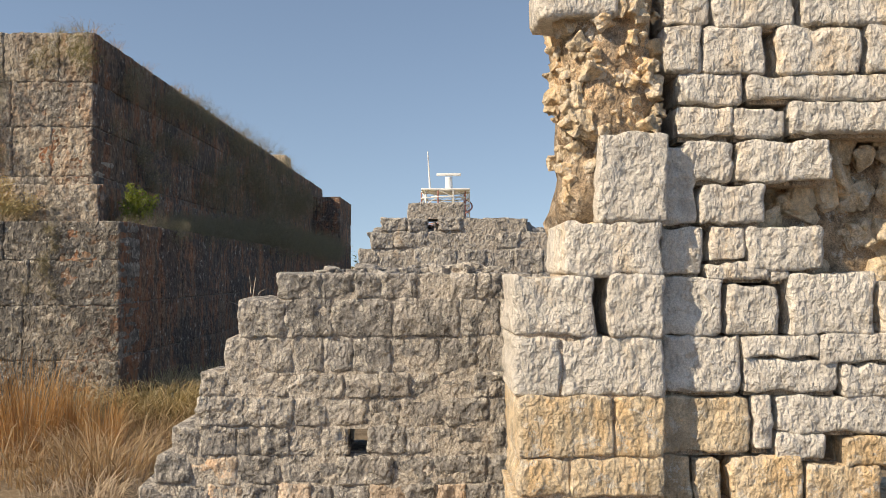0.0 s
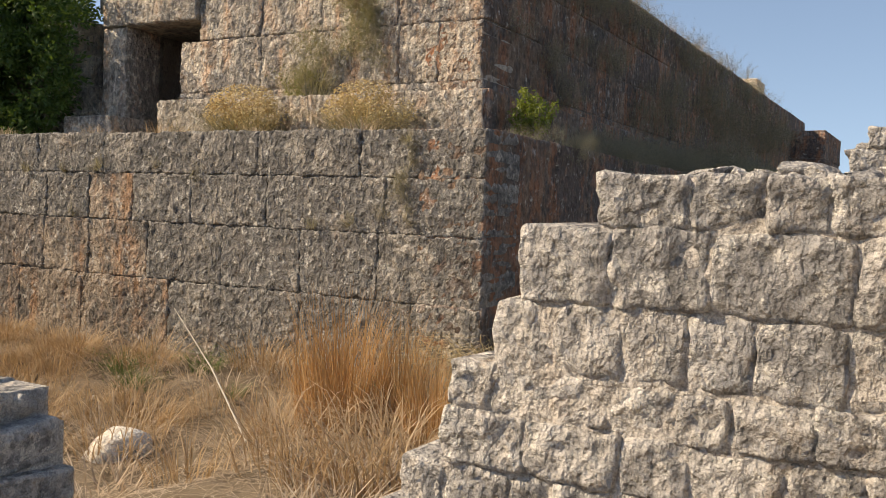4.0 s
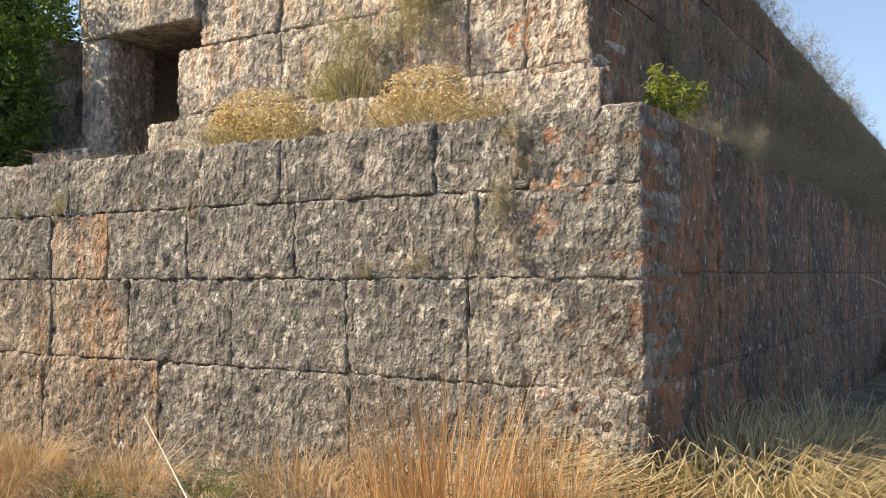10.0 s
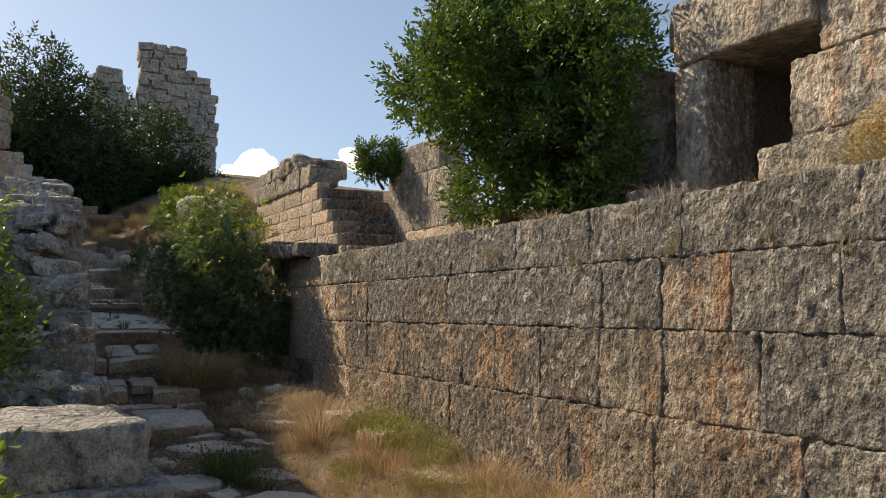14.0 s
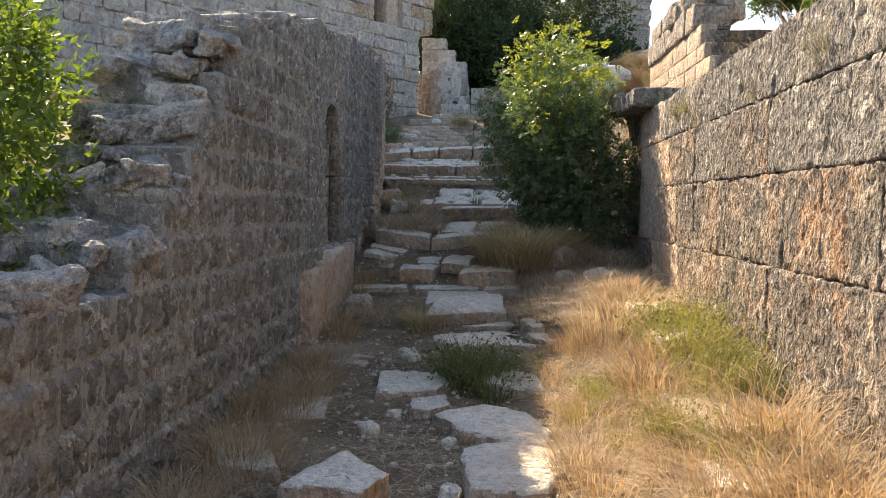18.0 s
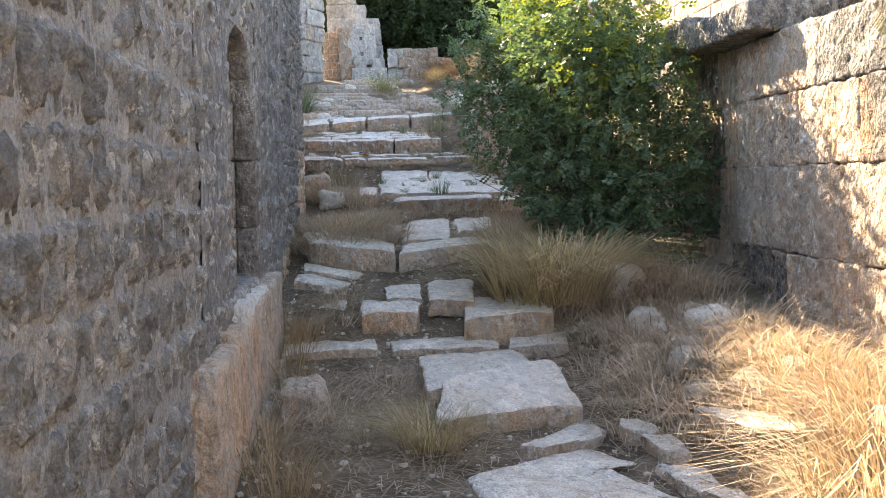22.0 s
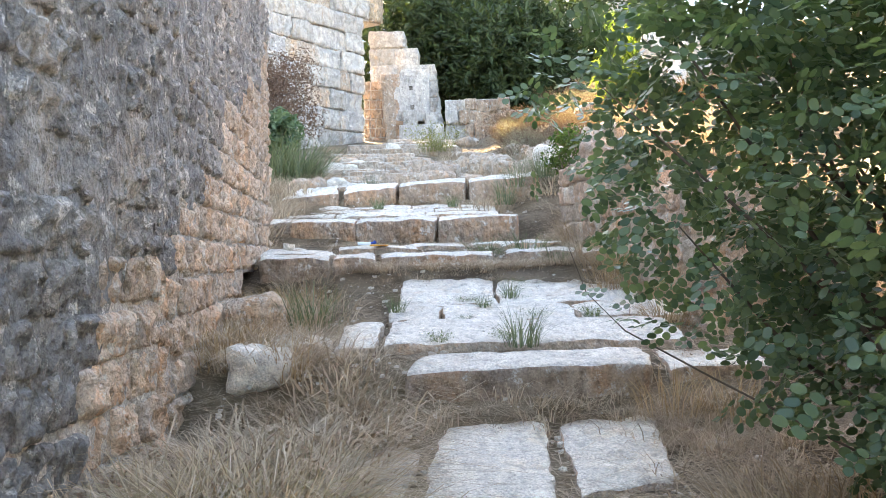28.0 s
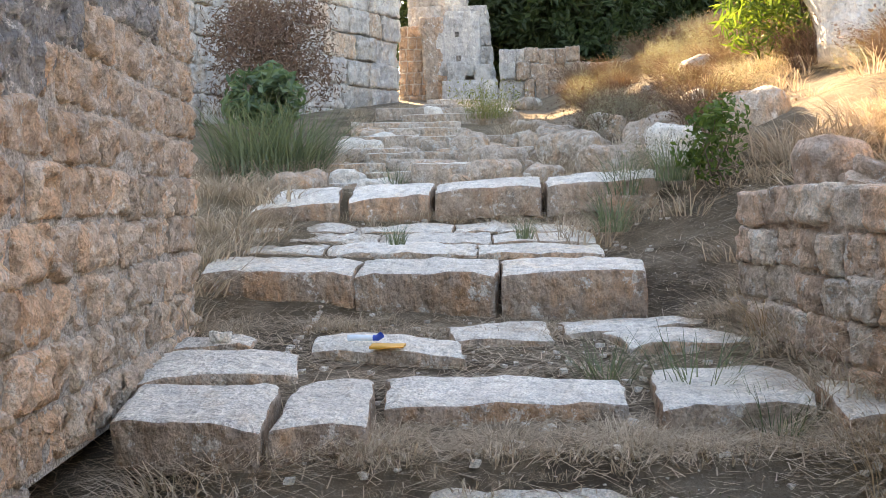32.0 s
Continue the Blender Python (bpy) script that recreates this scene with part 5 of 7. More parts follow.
band(-28.75, -29.1, 2.0, 2.05, ((6.95, 7.9), (7.9, 8.7), (8.7, 9.4)), 0.12, 0.012, 0.1, "slab", 0.018)
band(-29.13, -29.45, 2.06, 2.11, ((6.9, 7.7), (7.7, 8.4), (8.4, 9.3)), 0.12, 0.012, 0.08, "slab", 0.018)
paver(((-29.75, 6.74, 2.22), (-29.57, 7.5, 2.29), (-30.08, 7.44, 2.42), (-30.25, 6.9, 2.40)), 0.22, 0.04, "step_stone")
paver(((-29.62, 7.56, 2.29), (-29.55, 8.22, 2.35), (-30.0, 8.22, 2.43), (-30.1, 7.56, 2.43)), 0.24, 0.04, "step_stone")
paver(((-29.58, 8.25, 2.36), (-29.5, 9.07, 2.40), (-29.95, 9.08, 2.48), (-30.02, 8.26, 2.44)), 0.24, 0.04, "step_stone")
paver(((-29.52, 9.1, 2.40), (-29.45, 9.95, 2.44), (-29.85, 9.98, 2.52), (-29.95, 9.12, 2.48)), 0.24, 0.04, "step_stone")
for s in ((-31.2, 7.3, 2.46, 0.7, 0.6, 0.2, 20), (-31.6, 7.9, 2.58, 0.7, 0.7, 0.2, -10), (-32.3, 7.2, 2.69, 0.8, 0.6, 0.2, 12), (-32.9, 7.8, 2.83, 0.7, 0.9, 0.2, -20), (-33.6, 7.3, 2.93, 0.8, 0.7, 0.2, 6), (-31.0, 8.4, 2.62, 0.5, 0.9, 0.3, 10),
          (-31.9, 8.6, 2.68, 0.5, 1.0, 0.26, -6), (-33.2, 8.6, 2.9, 0.5, 1.1, 0.26, 8), (-34.3, 8.3, 3.12, 0.5, 1.3, 0.26, -5),
          (-34.4, 7.2, 3.14, 0.5, 1.0, 0.2, 8), (-35.2, 7.6, 3.3, 0.6, 1.5, 0.2, -4), (-36.0, 7.4, 3.46, 0.6, 1.6, 0.2, 6), (-36.9, 8.2, 3.66, 0.7, 1.8, 0.26, -8), (-37.8, 7.6, 3.84, 0.7, 1.7, 0.26, 5), (-38.8, 8.2, 4.02, 0.6, 1.6, 0.26, -6), (-39.7, 8.2, 4.2, 0.6, 1.5, 0.26, 3)):
    slab(*s)


def rock(x, y, size, mat=M_STEP, seed=0, label="rounded limestone rock beside the path", sink=0.25, stretch=(1, 0.8, 0.7)):
    s = tuple(size * k for k in stretch)
    v, f = stone_shape(s, (8, 8, 7), size * 0.2, size * 0.09, seed + x, 1.7 / size, 0.24, size * 0.02)
    ob = new("rock", mesh_from("rock", v, f, mat))
    ob.matrix_world = pose(x, y, ground_z(x, y) + s[2] * (0.5 - sink), 0, 0, (seed * 57) % 180)
    return tagged(ob, label, "rock", "rocks along the lane")


for i, (x, y, s) in enumerate(((-17.4, 7.95, 0.42), (-19.2, 10.45, 0.46), (-24.4, 7.53, 0.42), (-23.2, 7.85, 0.34), (-24.0, 7.35, 0.2), (-18.0, 10.9, 0.35), (-17.2, 10.9, 0.25), (-16.9, 11.0, 0.22), (-17.8, 10.3, 0.25), (-30.2, 10.2, 0.5))):
    rock(x, y, s, M_SLAB if i % 2 else M_STEP, i)
for i in range(16):
    r = random.Random(i + 700)
    rock(r.uniform(-18.6, -16.5), r.uniform(10.45, 11.2), r.uniform(0.12, 0.34), M_SLAB, i, "pale broken stone half buried beside the path", 0.35, (1, 0.75, 0.55))
for i in range(22):
    r = random.Random(i + 300)
    rock(-19.9 + r.uniform(-0.5, 0.9), 10.7 + r.uniform(-0.3, 0.35), r.uniform(0.08, 0.16), M_STEP, i, "small pale stone in a heap by the wall")
for i in range(26):
    r = random.Random(i + 400)
    rock(r.uniform(-35, -30), r.uniform(8.4, 11.5), r.uniform(0.2, 0.6), M_STEP, i, "half-buried pale stone on the dry slope")
for i in range(14):
    r = random.Random(i + 500)
    rock(r.uniform(-21, -9), r.uniform(7.8, 9.4), r.uniform(0.07, 0.18), M_SLAB, i, "loose pale stone on the path")
for i in range(34):
    r = random.Random(i + 900)
    rock(r.uniform(-39.5, -30.6), r.uniform(6.7, 9.4), r.uniform(0.16, 0.46), M_STEP if i % 3 else M_SLAB, i, "worn stone among the rubble of the upper steps", 0.3, (1.2, 0.8, 0.5))
rock(-32.0, 12.6, 1.5, M_SLAB, 3, "large pale boulder on the slope", 0.3, (1.2, 1, 0.75))
rock(-2.7, 4.9, 0.45, M_RUIN, 5, "pale rock in the grass")
rock(-5.8, 8.8, 0.5, M_SLAB, 6, "flat pale rock in the grass", 0.5)

# ---- plants ----
def blades(count, tall, spread, width, droop, seed, lean=0.5, segs=3):
    """Curved grass blades rising from one crown."""
    r = np.random.default_rng(seed)
    a = r.uniform(0, 2 * np.pi, count)
    rad = spread * 0.35 * np.sqrt(r.uniform(0, 1, count))
    h = tall * r.uniform(0.45, 1.0, count)
    out = spread * lean * r.uniform(0.2, 1.0, count)
    a2 = a + r.normal(0, 0.5, count)
    vs, fs = [], []
    side = np.stack([-np.sin(a2), np.cos(a2), 0 * a2], 1)
    for k in range(segs + 1):
        t = k / segs
        p = np.stack([rad * np.cos(a) + out * np.cos(a2) * t ** 1.6, rad * np.sin(a) + out * np.sin(a2) * t ** 1.6, h * (t - droop * t ** 3)], 1)
        w = width * (1 - t * 0.85) * 0.5
        vs += [p - side * w, p + side * w]
    V = np.stack(vs, 1).reshape(-1, 3)
    m = 2 * (segs + 1)
    base = np.arange(count) * m
    F = []
    for k in range(segs):
        F.append(np.stack([base + 2 * k, base + 2 * k + 1, base + 2 * k + 3, base + 2 * k + 2], 1))
    return V, np.concatenate(F).tolist()


def leaves(lobes, count, length, width, seed, gap=0.0, shape=4, up=0.35, shell=0.55):
    """Single leaves through the lobes (x, y, z, rx, ry, rz), thin where the noise leaves gaps."""
    r = np.random.default_rng(seed)
    lob = np.array(lobes, float)
    vol = lob[:, 3] * lob[:, 4] * lob[:, 5]
    which = r.choice(len(lob), count, p=vol / vol.sum())
    d = r.normal(size=(count, 3))
    d /= np.linalg.norm(d, axis=1, keepdims=True)
    rad = shell + (1.06 - shell) * r.uniform(0, 1, count) ** 0.7
    c = lob[which]
    p = c[:, :3] + d * rad[:, None] * c[:, 3:]
    keep = np.array([noise.noise(Vector(q) * 1.6 + Vector((seed, 0, 0))) + 0.6 * noise.noise(Vector(q) * 4.0) > -gap_at for q, gap_at in zip(p, [0.42 - gap] * count)])
    p, d = p[keep], d[keep]
    n = len(p)
    nrm = d * 0.7 + r.normal(size=(n, 3)) * 0.7 + np.array([0, 0, up])
    nrm /= np.linalg.norm(nrm, axis=1, keepdims=True)
    ax = np.cross(nrm, r.normal(size=(n, 3)))
    ax /= np.linalg.norm(ax, axis=1, keepdims=True)
    bx = np.cross(nrm, ax)
    k = r.uniform(0.6, 1.25, n)[:, None]
    L, W = length * k, width * k
    if shape == 4:
        V = np.stack([p - ax * L / 2, p + bx * W / 2 + nrm * W * 0.18, p + ax * L / 2 - nrm * L * 0.12, p - bx * W / 2 + nrm * W * 0.18], 1)
        F = np.concatenate([np.stack([np.arange(n) * 4, np.arange(n) * 4 + 1, np.arange(n) * 4 + 2], 1), np.stack([np.arange(n) * 4, np.arange(n) * 4 + 2, np.arange(n) * 4 + 3], 1)])
    else:
        ang = np.linspace(0, 2 * np.pi, shape, endpoint=False)
        V = np.stack([p + ax * L / 2 * np.cos(t) + bx * W / 2 * np.sin(t) + nrm * W * 0.12 * abs(np.sin(t)) for t in ang], 1)
        F = np.arange(n * shape).reshape(n, shape)
    return V.reshape(-1, 3), F.tolist()


def sprigs(lobes, count, per, length, width, reach, seed, gap=0.0, shell=0.55, up=0.5):
    """Leafy shoots: long leaves set round stems that point out of the lobes, which leaves a spiky, gapped outline."""
    r = np.random.default_rng(seed)
    lob = np.array(lobes, float)
    vol = (lob[:, 3] * lob[:, 4] * lob[:, 5]) ** 0.75
    c = lob[r.choice(len(lob), count, p=vol / vol.sum())]
    d = r.normal(size=(count, 3))
    d /= np.linalg.norm(d, axis=1, keepdims=True)
    p = c[:, :3] + d * (shell + (1.0 - shell) * r.uniform(0, 1, count) ** 0.6)[:, None] * c[:, 3:]
    keep = np.array([noise.noise(Vector(q) * 1.5 + Vector((seed, 0, 0))) + 0.6 * noise.noise(Vector(q) * 3.6) > gap - 0.42 for q in p])
    p, d = p[keep], d[keep]
    n = len(p)
    ax = d * 0.8 + r.normal(size=(n, 3)) * 0.45 + np.array((0, 0, up))
    ax /= np.linalg.norm(ax, axis=1, keepdims=True)
    side = np.cross(ax, r.normal(size=(n, 3)))
    side /= np.linalg.norm(side, axis=1, keepdims=True)
    side2 = np.cross(ax, side)
    L = reach * r.uniform(0.5, 1.25, n)[:, None]
    out = []
    for i in range(per):
        t = (i + 0.6) / per
        a = i * 2.4
        w = side * math.cos(a) + side2 * math.sin(a)
        root = p + ax * L * t
        dirn = ax * (0.35 + 0.6 * t) + w * (1.0 - 0.45 * t) + np.array((0, 0, -0.12)) + r.normal(size=(n, 3)) * 0.12
        dirn /= np.linalg.norm(dirn, axis=1, keepdims=True)
        flat = np.cross(dirn, w + r.normal(size=(n, 3)) * 0.35)
        flat /= np.maximum(np.linalg.norm(flat, axis=1, keepdims=True), 1e-6)
        k = r.uniform(0.7, 1.2, (n, 1)) * (1.0 - 0.25 * t)
        lift = np.cross(flat, dirn) * width * 0.2
        out.append(np.stack([root, root + dirn * length * k * 0.45 + flat * width * k * 0.5 + lift, root + dirn * length * k, root + dirn * length * k * 0.45 - flat * width * k * 0.5 + lift], 1))
    V = np.concatenate(out)
    return V.reshape(-1, 3), np.arange(len(V) * 4).reshape(-1, 4).tolist()


def limb(points, r0, r1, sides=7):
    """A tapered, crooked limb along points."""
    vs, fs = [], []
    n = len(points)
    for i, p in enumerate(points):
        p = Vector(p)
        d = (Vector(points[min(i + 1, n - 1)]) - Vector(points[max(i - 1, 0)])).normalized()
        a = d.orthogonal().normalized()
        b = d.cross(a)
        r = r0 + (r1 - r0) * i / (n - 1)
        for s in range(sides):
            t = 2 * math.pi * s / sides
            vs.append(p + (a * math.cos(t) + b * math.sin(t)) * r)
    for i in range(n - 1):
        for s in range(sides):
            fs.append([i * sides + s, i * sides + (s + 1) % sides, (i + 1) * sides + (s + 1) % sides, (i + 1) * sides + s])
    return vs, fs


def child(name, mesh, parent, label=""):
    ob = new(name, mesh)
    ob.parent = parent
    if label:
        ob["label"] = label
    return ob


def woody(name, label, category, base, lobes, count, length, width, mat, seed, trunk=0.12, gap=0.0, shape=4, shell=0.5, limbs=7, reach=0.0, per=10):
    """A tree or bush: trunk, limbs out to the lobes, leaves round them."""
    r = random.Random(seed)
    root = tagged(new(name), label, category)
    root.location = base
    o = Vector(base)
    mid = Vector(np.average(np.array(lobes)[:, :3], axis=0)) - o
    top = mid * 0.6
    pts = [(0, 0, -0.1), tuple(top * 0.35 + Vector((r.uniform(-0.1, 0.1), r.uniform(-0.1, 0.1), 0))), tuple(top)]
    v, f = limb(pts, trunk, trunk * 0.6)
    child("trunk", mesh_from("trunk", v, f, M_BARK), root)
    for i in range(limbs):
        lb = lobes[i % len(lobes)]
        end = Vector(lb[:3]) - o + Vector([r.uniform(-0.5, 0.5) * q for q in lb[3:]])
        st = top * r.uniform(0.3, 0.95)
        bend = (st + end) / 2 + Vector([r.uniform(-0.15, 0.15) for _ in range(3)])
        v, f = limb([st, bend, end], trunk * 0.4, trunk * 0.08, 5)
        child("limb", mesh_from("limb", v, f, M_BARK), root)
    v, f = sprigs(lobes, count // per, per, length, width, reach, seed, gap, shell) if reach else leaves(lobes, count, length, width, seed, gap, shape, shell=shell)
    child("crown", mesh_from("crown", v - np.array(base), f, mat, False), root)
    return root


def lobed(cx, cy, cz, r, rz, count, seed, small=0.45):
    """An uneven crown: one middle lobe and several round it."""
    q = random.Random(seed)
    out = [(cx, cy, cz, r * 0.68, r * 0.68, rz * 0.7)]
    for i in range(count):
        a, e = q.uniform(0, 6.28), q.uniform(-0.8, 1.1)
        k = q.uniform(small * 0.7, small * 1.2)
        out.append((cx + r * 0.62 * math.cos(a) * math.cos(e), cy + r * 0.62 * math.sin(a) * math.cos(e), cz + rz * 0.66 * math.sin(e), r * k, r * k, rz * k))
    return out


woody("laurel_tree", "dense dark green tree growing on the podium ledge", "tree", (-14.3, 12.95, 2.25), lobed(-14.3, 13.2, 4.35, 1.9, 1.6, 13, 3, 0.36) + [(-12.35, 12.75, 3.2, 0.8, 0.55, 0.9), (-12.5, 12.95, 4.4, 0.85, 0.7, 0.9), (-15.6, 12.5, 4.7, 0.7, 0.7, 0.7), (-14.8, 12.7, 5.85, 0.45, 0.45, 0.55), (-14.0, 13.7, 5.7, 0.5, 0.5, 0.6), (-13.6, 14.1, 5.6, 0.45, 0.45, 0.65),
       (-13.9, 12.7, 2.9, 1.0, 0.6, 0.6), (-13.2, 12.8, 3.2, 0.8, 0.6, 0.8)], 80000, 0.115, 0.05, M_LAUREL, 11, 0.16, 0.16, reach=0.34, per=11)
woody("laurel_tree", "green tree crown above the upper wall", "tree", (-10.3, 16.4, 4.5), lobed(-10.3, 16.3, 6.4, 1.35, 1.2, 9, 5), 11000, 0.17, 0.06, M_LAUREL, 12, 0.14, 0.1, reach=0.4, per=12)
def sprays(lobes, count, seed, leaflet=0.04, pairs=4, gap=0.0, shell=0.3):
    """Pinnate leaves: paired round leaflets along a stalk."""
    r = np.random.default_rng(seed)
    lob = np.array(lobes, float)
    vol = lob[:, 3] * lob[:, 4] * lob[:, 5]
    c = lob[r.choice(len(lob), count, p=vol / vol.sum())]
    d = r.normal(size=(count, 3))
    d /= np.linalg.norm(d, axis=1, keepdims=True)
    p = c[:, :3] + d * (shell + (1.1 - shell) * r.uniform(0, 1, count) ** 0.7)[:, None] * c[:, 3:]
    keep = np.array([noise.noise(Vector(q) * 1.9 + Vector((seed, 0, 0))) + 0.7 * noise.noise(Vector(q) * 5.0) > gap - 0.42 for q in p])
    p, d = p[keep], d[keep]
    n = len(p)
    ax = d + r.normal(size=(n, 3)) * 0.7 + np.array((0, 0, -0.15))
    ax /= np.linalg.norm(ax, axis=1, keepdims=True)
    up = r.normal(size=(n, 3)) * 0.5 + np.array((0, 0, 1.0))
    bx = np.cross(up, ax)
    bx /= np.linalg.norm(bx, axis=1, keepdims=True)
    nm = np.cross(ax, bx)
    ang = np.linspace(0, 2 * np.pi, 8, endpoint=False)
    out = []
    k = r.uniform(0.75, 1.2, n)[:, None] * leaflet
    for i in range(pairs):
        for sd in (-1, 1):
            tw = r.normal(0, 0.3, (n, 1))
            w = bx * sd * np.cos(tw) + nm * np.sin(tw)
            mid = p + ax * k * (0.5 + 0.95 * i) + w * k * 0.62
            u = ax * 0.35 + w
            u /= np.linalg.norm(u, axis=1, keepdims=True)
            vv = np.cross(nm, u)
            out.append(np.stack([mid + u * k * 0.56 * np.cos(t) + vv * k * 0.45 * np.sin(t) - nm * k * 0.1 * abs(np.cos(t)) for t in ang], 1))
    V = np.concatenate(out)
    return V.reshape(-1, 3), np.arange(len(V) * 8).reshape(-1, 8).tolist()


def carob():
    base = np.array((-21.0, 10.75, 0.15))
    lobes = [(-20.7, 10.8, 1.5, 1.1, 0.95, 1.15), (-21.6, 10.45, 1.8, 0.9, 0.95, 0.95), (-21.1, 10.6, 2.7, 0.85, 0.8, 0.85), (-20.25, 11.1, 1.1, 0.8, 0.7, 0.9), (-21.8, 10.1, 2.5, 0.5, 0.6, 0.55), (-20.4, 10.4, 2.3, 0.7, 0.6, 0.7),
             (-20.9, 10.5, 1.0, 0.55, 0.5, 0.5), (-21.95, 9.95, 1.6, 0.4, 0.5, 0.5), (-20.0, 10.7, 2.0, 0.5, 0.5, 0.5), (-22.0, 9.78, 2.3, 0.4, 0.45, 0.7), (-22.3, 9.8, 3.0, 0.3, 0.35, 0.4), (-21.85, 9.42, 2.0, 0.28, 0.27, 0.36), (-21.7, 9.48, 2.6, 0.3, 0.3, 0.35)]
    root = woody("carob_bush", "dark green carob bush with round leathery leaves", "bush", tuple(base), lobes, 10, 0.05, 0.04, M_CAROB, 13, 0.035, 0.06, 8, 0.35, 16)
    for ob in root.children:
        if ob.name.startswith("crown"):
            v, f = sprays(lobes, 9200, 13, leaflet=0.035, gap=0.15)
            ob.data = mesh_from("crown", v - base, f, M_CAROB, False)
    # young shoots; their brighter leaf colour also paints the bush's sunlit top
    young = [(-21.1, 9.95, 3.35, 0.3, 0.28, 0.5), (-21.0, 10.3, 3.3, 0.5, 0.5, 0.4), (-20.6, 10.2, 2.9, 0.5, 0.4, 0.35)]
    young += [(-20.7, 10.5, 3.2, 0.9, 0.8, 0.45), (-21.1, 10.6, 3.5, 0.6, 0.6, 0.35), (-20.1, 10.8, 2.6, 0.7, 0.6, 0.5), (-19.9, 10.4, 2.4, 0.45, 0.4, 0.4), (-20.4, 10.9, 2.75, 0.7, 0.6, 0.35), (-21.7, 10.3, 2.75, 0.5, 0.5, 0.3), (-19.9, 11.0, 2.2, 0.4, 0.4, 0.35)]
    v, f = sprays(young, 550, 14)
    child("young_shoot", mesh_from("young_shoot", v - base, f, M_YOUNG, False), root, "yellow-green young shoots, also colouring the sunlit top")
    v, f = limb([(-21.2, 10.3, 0.75), (-21.8, 9.85, 1.0), (-22.2, 9.6, 1.15), (-22.45, 9.48, 1.3), (-22.55, 9.42, 1.5)], 0.005, 0.002, 6)
    child("bare_branch", mesh_from("bare_branch", [Vector(p) - Vector(base) for p in v], f, M_BARK), root, "bare brown branch reaching over the path")


carob()
woody("pistachio_bush", "light green pistachio bush growing behind the ruined wall end", "bush", (-11.9, 6.0, 0.1), lobed(-11.9, 6.0, 1.2, 1.1, 1.1, 9, 8), 13000, 0.10, 0.045, M_PISTACHIO, 14, 0.04, 0.16, reach=0.32, per=9)
woody("pistachio_bush", "low pistachio bush with young yellow-green shoots", "bush", (-7.3, 6.1, 0.0), lobed(-7.3, 6.1, 0.72, 0.75, 0.75, 8, 9), 7000, 0.09, 0.042, M_PISTACHIO, 15, 0.03, 0.16, reach=0.26, per=9)
for i, (x, y, z, r, h) in enumerate(((-46.6, 8.0, 7.3, 3.0, 3.0), (-47.5, 12.4, 7.7, 3.4, 3.5), (-45.0, 10.7, 6.4, 2.1, 2.2), (-48.6, 8.6, 9.9, 3.4, 3.5), (-46.5, 14.7, 6.0, 2.0, 2.1))):
    woody("carob_tree", "dark dense tree on the hill behind the ruins", "tree", (x, y, ground_z(x, y)), lobed(x, y, z, r, h, 9, 20 + i), 17000, 0.28, 0.11, M_DARKLEAF, 20 + i, 0.2, 0.05, 4, 0.35, reach=0.6, per=9)
woody("stair_bush", "small round green shrub above the stair", "bush", (-22.3, 14.5, 4.2), lobed(-22.3, 14.4, 4.75, 0.62, 0.58, 6, 31), 4500, 0.1, 0.05, M_LAUREL, 31, 0.04, 0.1, reach=0.2, per=9)
woody("field_bush", "dark green bush in the shade of the far wall", "bush", (-0.9, 41, -0.5), lobed(-1.2, 41, 0.9, 2.1, 2.0, 10, 33), 14000, 0.26, 0.09, M_DARKLEAF, 33, 0.12, 0.1, reach=0.5, per=9)
woody("field_bush", "low dark bush in the dry field", "bush", (3.2, 40.0, -0.3), lobed(3.2, 40.0, 0.4, 1.3, 0.8, 6, 34), 3000, 0.15, 0.06, M_DARKLEAF, 34, 0.08)
woody("leafy_shrub", "fresh green shrub among dead brush", "bush", (-32.6, 6.2, 2.6), lobed(-32.6, 6.25, 3.45, 0.5, 0.5, 5, 35), 1300, 0.14, 0.06, M_CAROB, 35, 0.03)
woody("slope_shrub", "dark green shrub at the end of the small wall", "bush", (-29.0, 10.25, 2.25), lobed(-29.0, 10.25, 2.62, 0.3, 0.34, 5, 36), 1200, 0.06, 0.03, M_LAUREL, 36, 0.02)
woody("reed_shrub", "bright green shrub on the sunny slope", "bush", (-32.5, 12.0, 4.0), lobed(-32.4, 12.0, 4.5, 1.0, 0.8, 6, 37), 2500, 0.2, 0.035, M_PISTACHIO, 37, 0.03)

woody("corner_shrub", "small yellow-green shrub at the podium corner", "bush", (-4.25, 13.4, 2.2), lobed(-4.25, 13.4, 2.6, 0.3, 0.36, 6, 38), 1500, 0.07, 0.022, M_YOUNG, 38, 0.012)

TUFTS = {}


def tuft(kind, x, y, z=None, size=1.0, turn=0.0, tiltx=0.0, label="", name="grass_tuft", category="grass", group=""):
    """Clumps of one kind share a few meshes."""
    me = tuft_mesh(kind)
    ob = new(name, me)
    ob.matrix_world = pose(x, y, ground_z(x, y) - 0.02 if z is None else z, tiltx, 0, turn) @ Matrix.Diagonal((size, size, size, 1))
    names = {"dry": "tuft of dry golden grass", "russet": "tall clump of russet dry grass", "fountain": "arching clump of dry fountain grass", "olive": "arching clump of greyish fountain grass", "straw": "flattened tuft of grey straw",
             "weed": "clump of yellow-green weeds", "wiry": "wiry dark green tuft growing between stones", "silver": "dry silvery brush rooted in the wall", "brown": "dead brown brush by the wall", "hang": "dry plant hanging on the wall", "bushy": "grey-olive shrub rooted in the wall's joints", "green": "fresh green weeds beside the path"}
    return tagged(ob, label or names[kind], category, group or kind + " tufts")


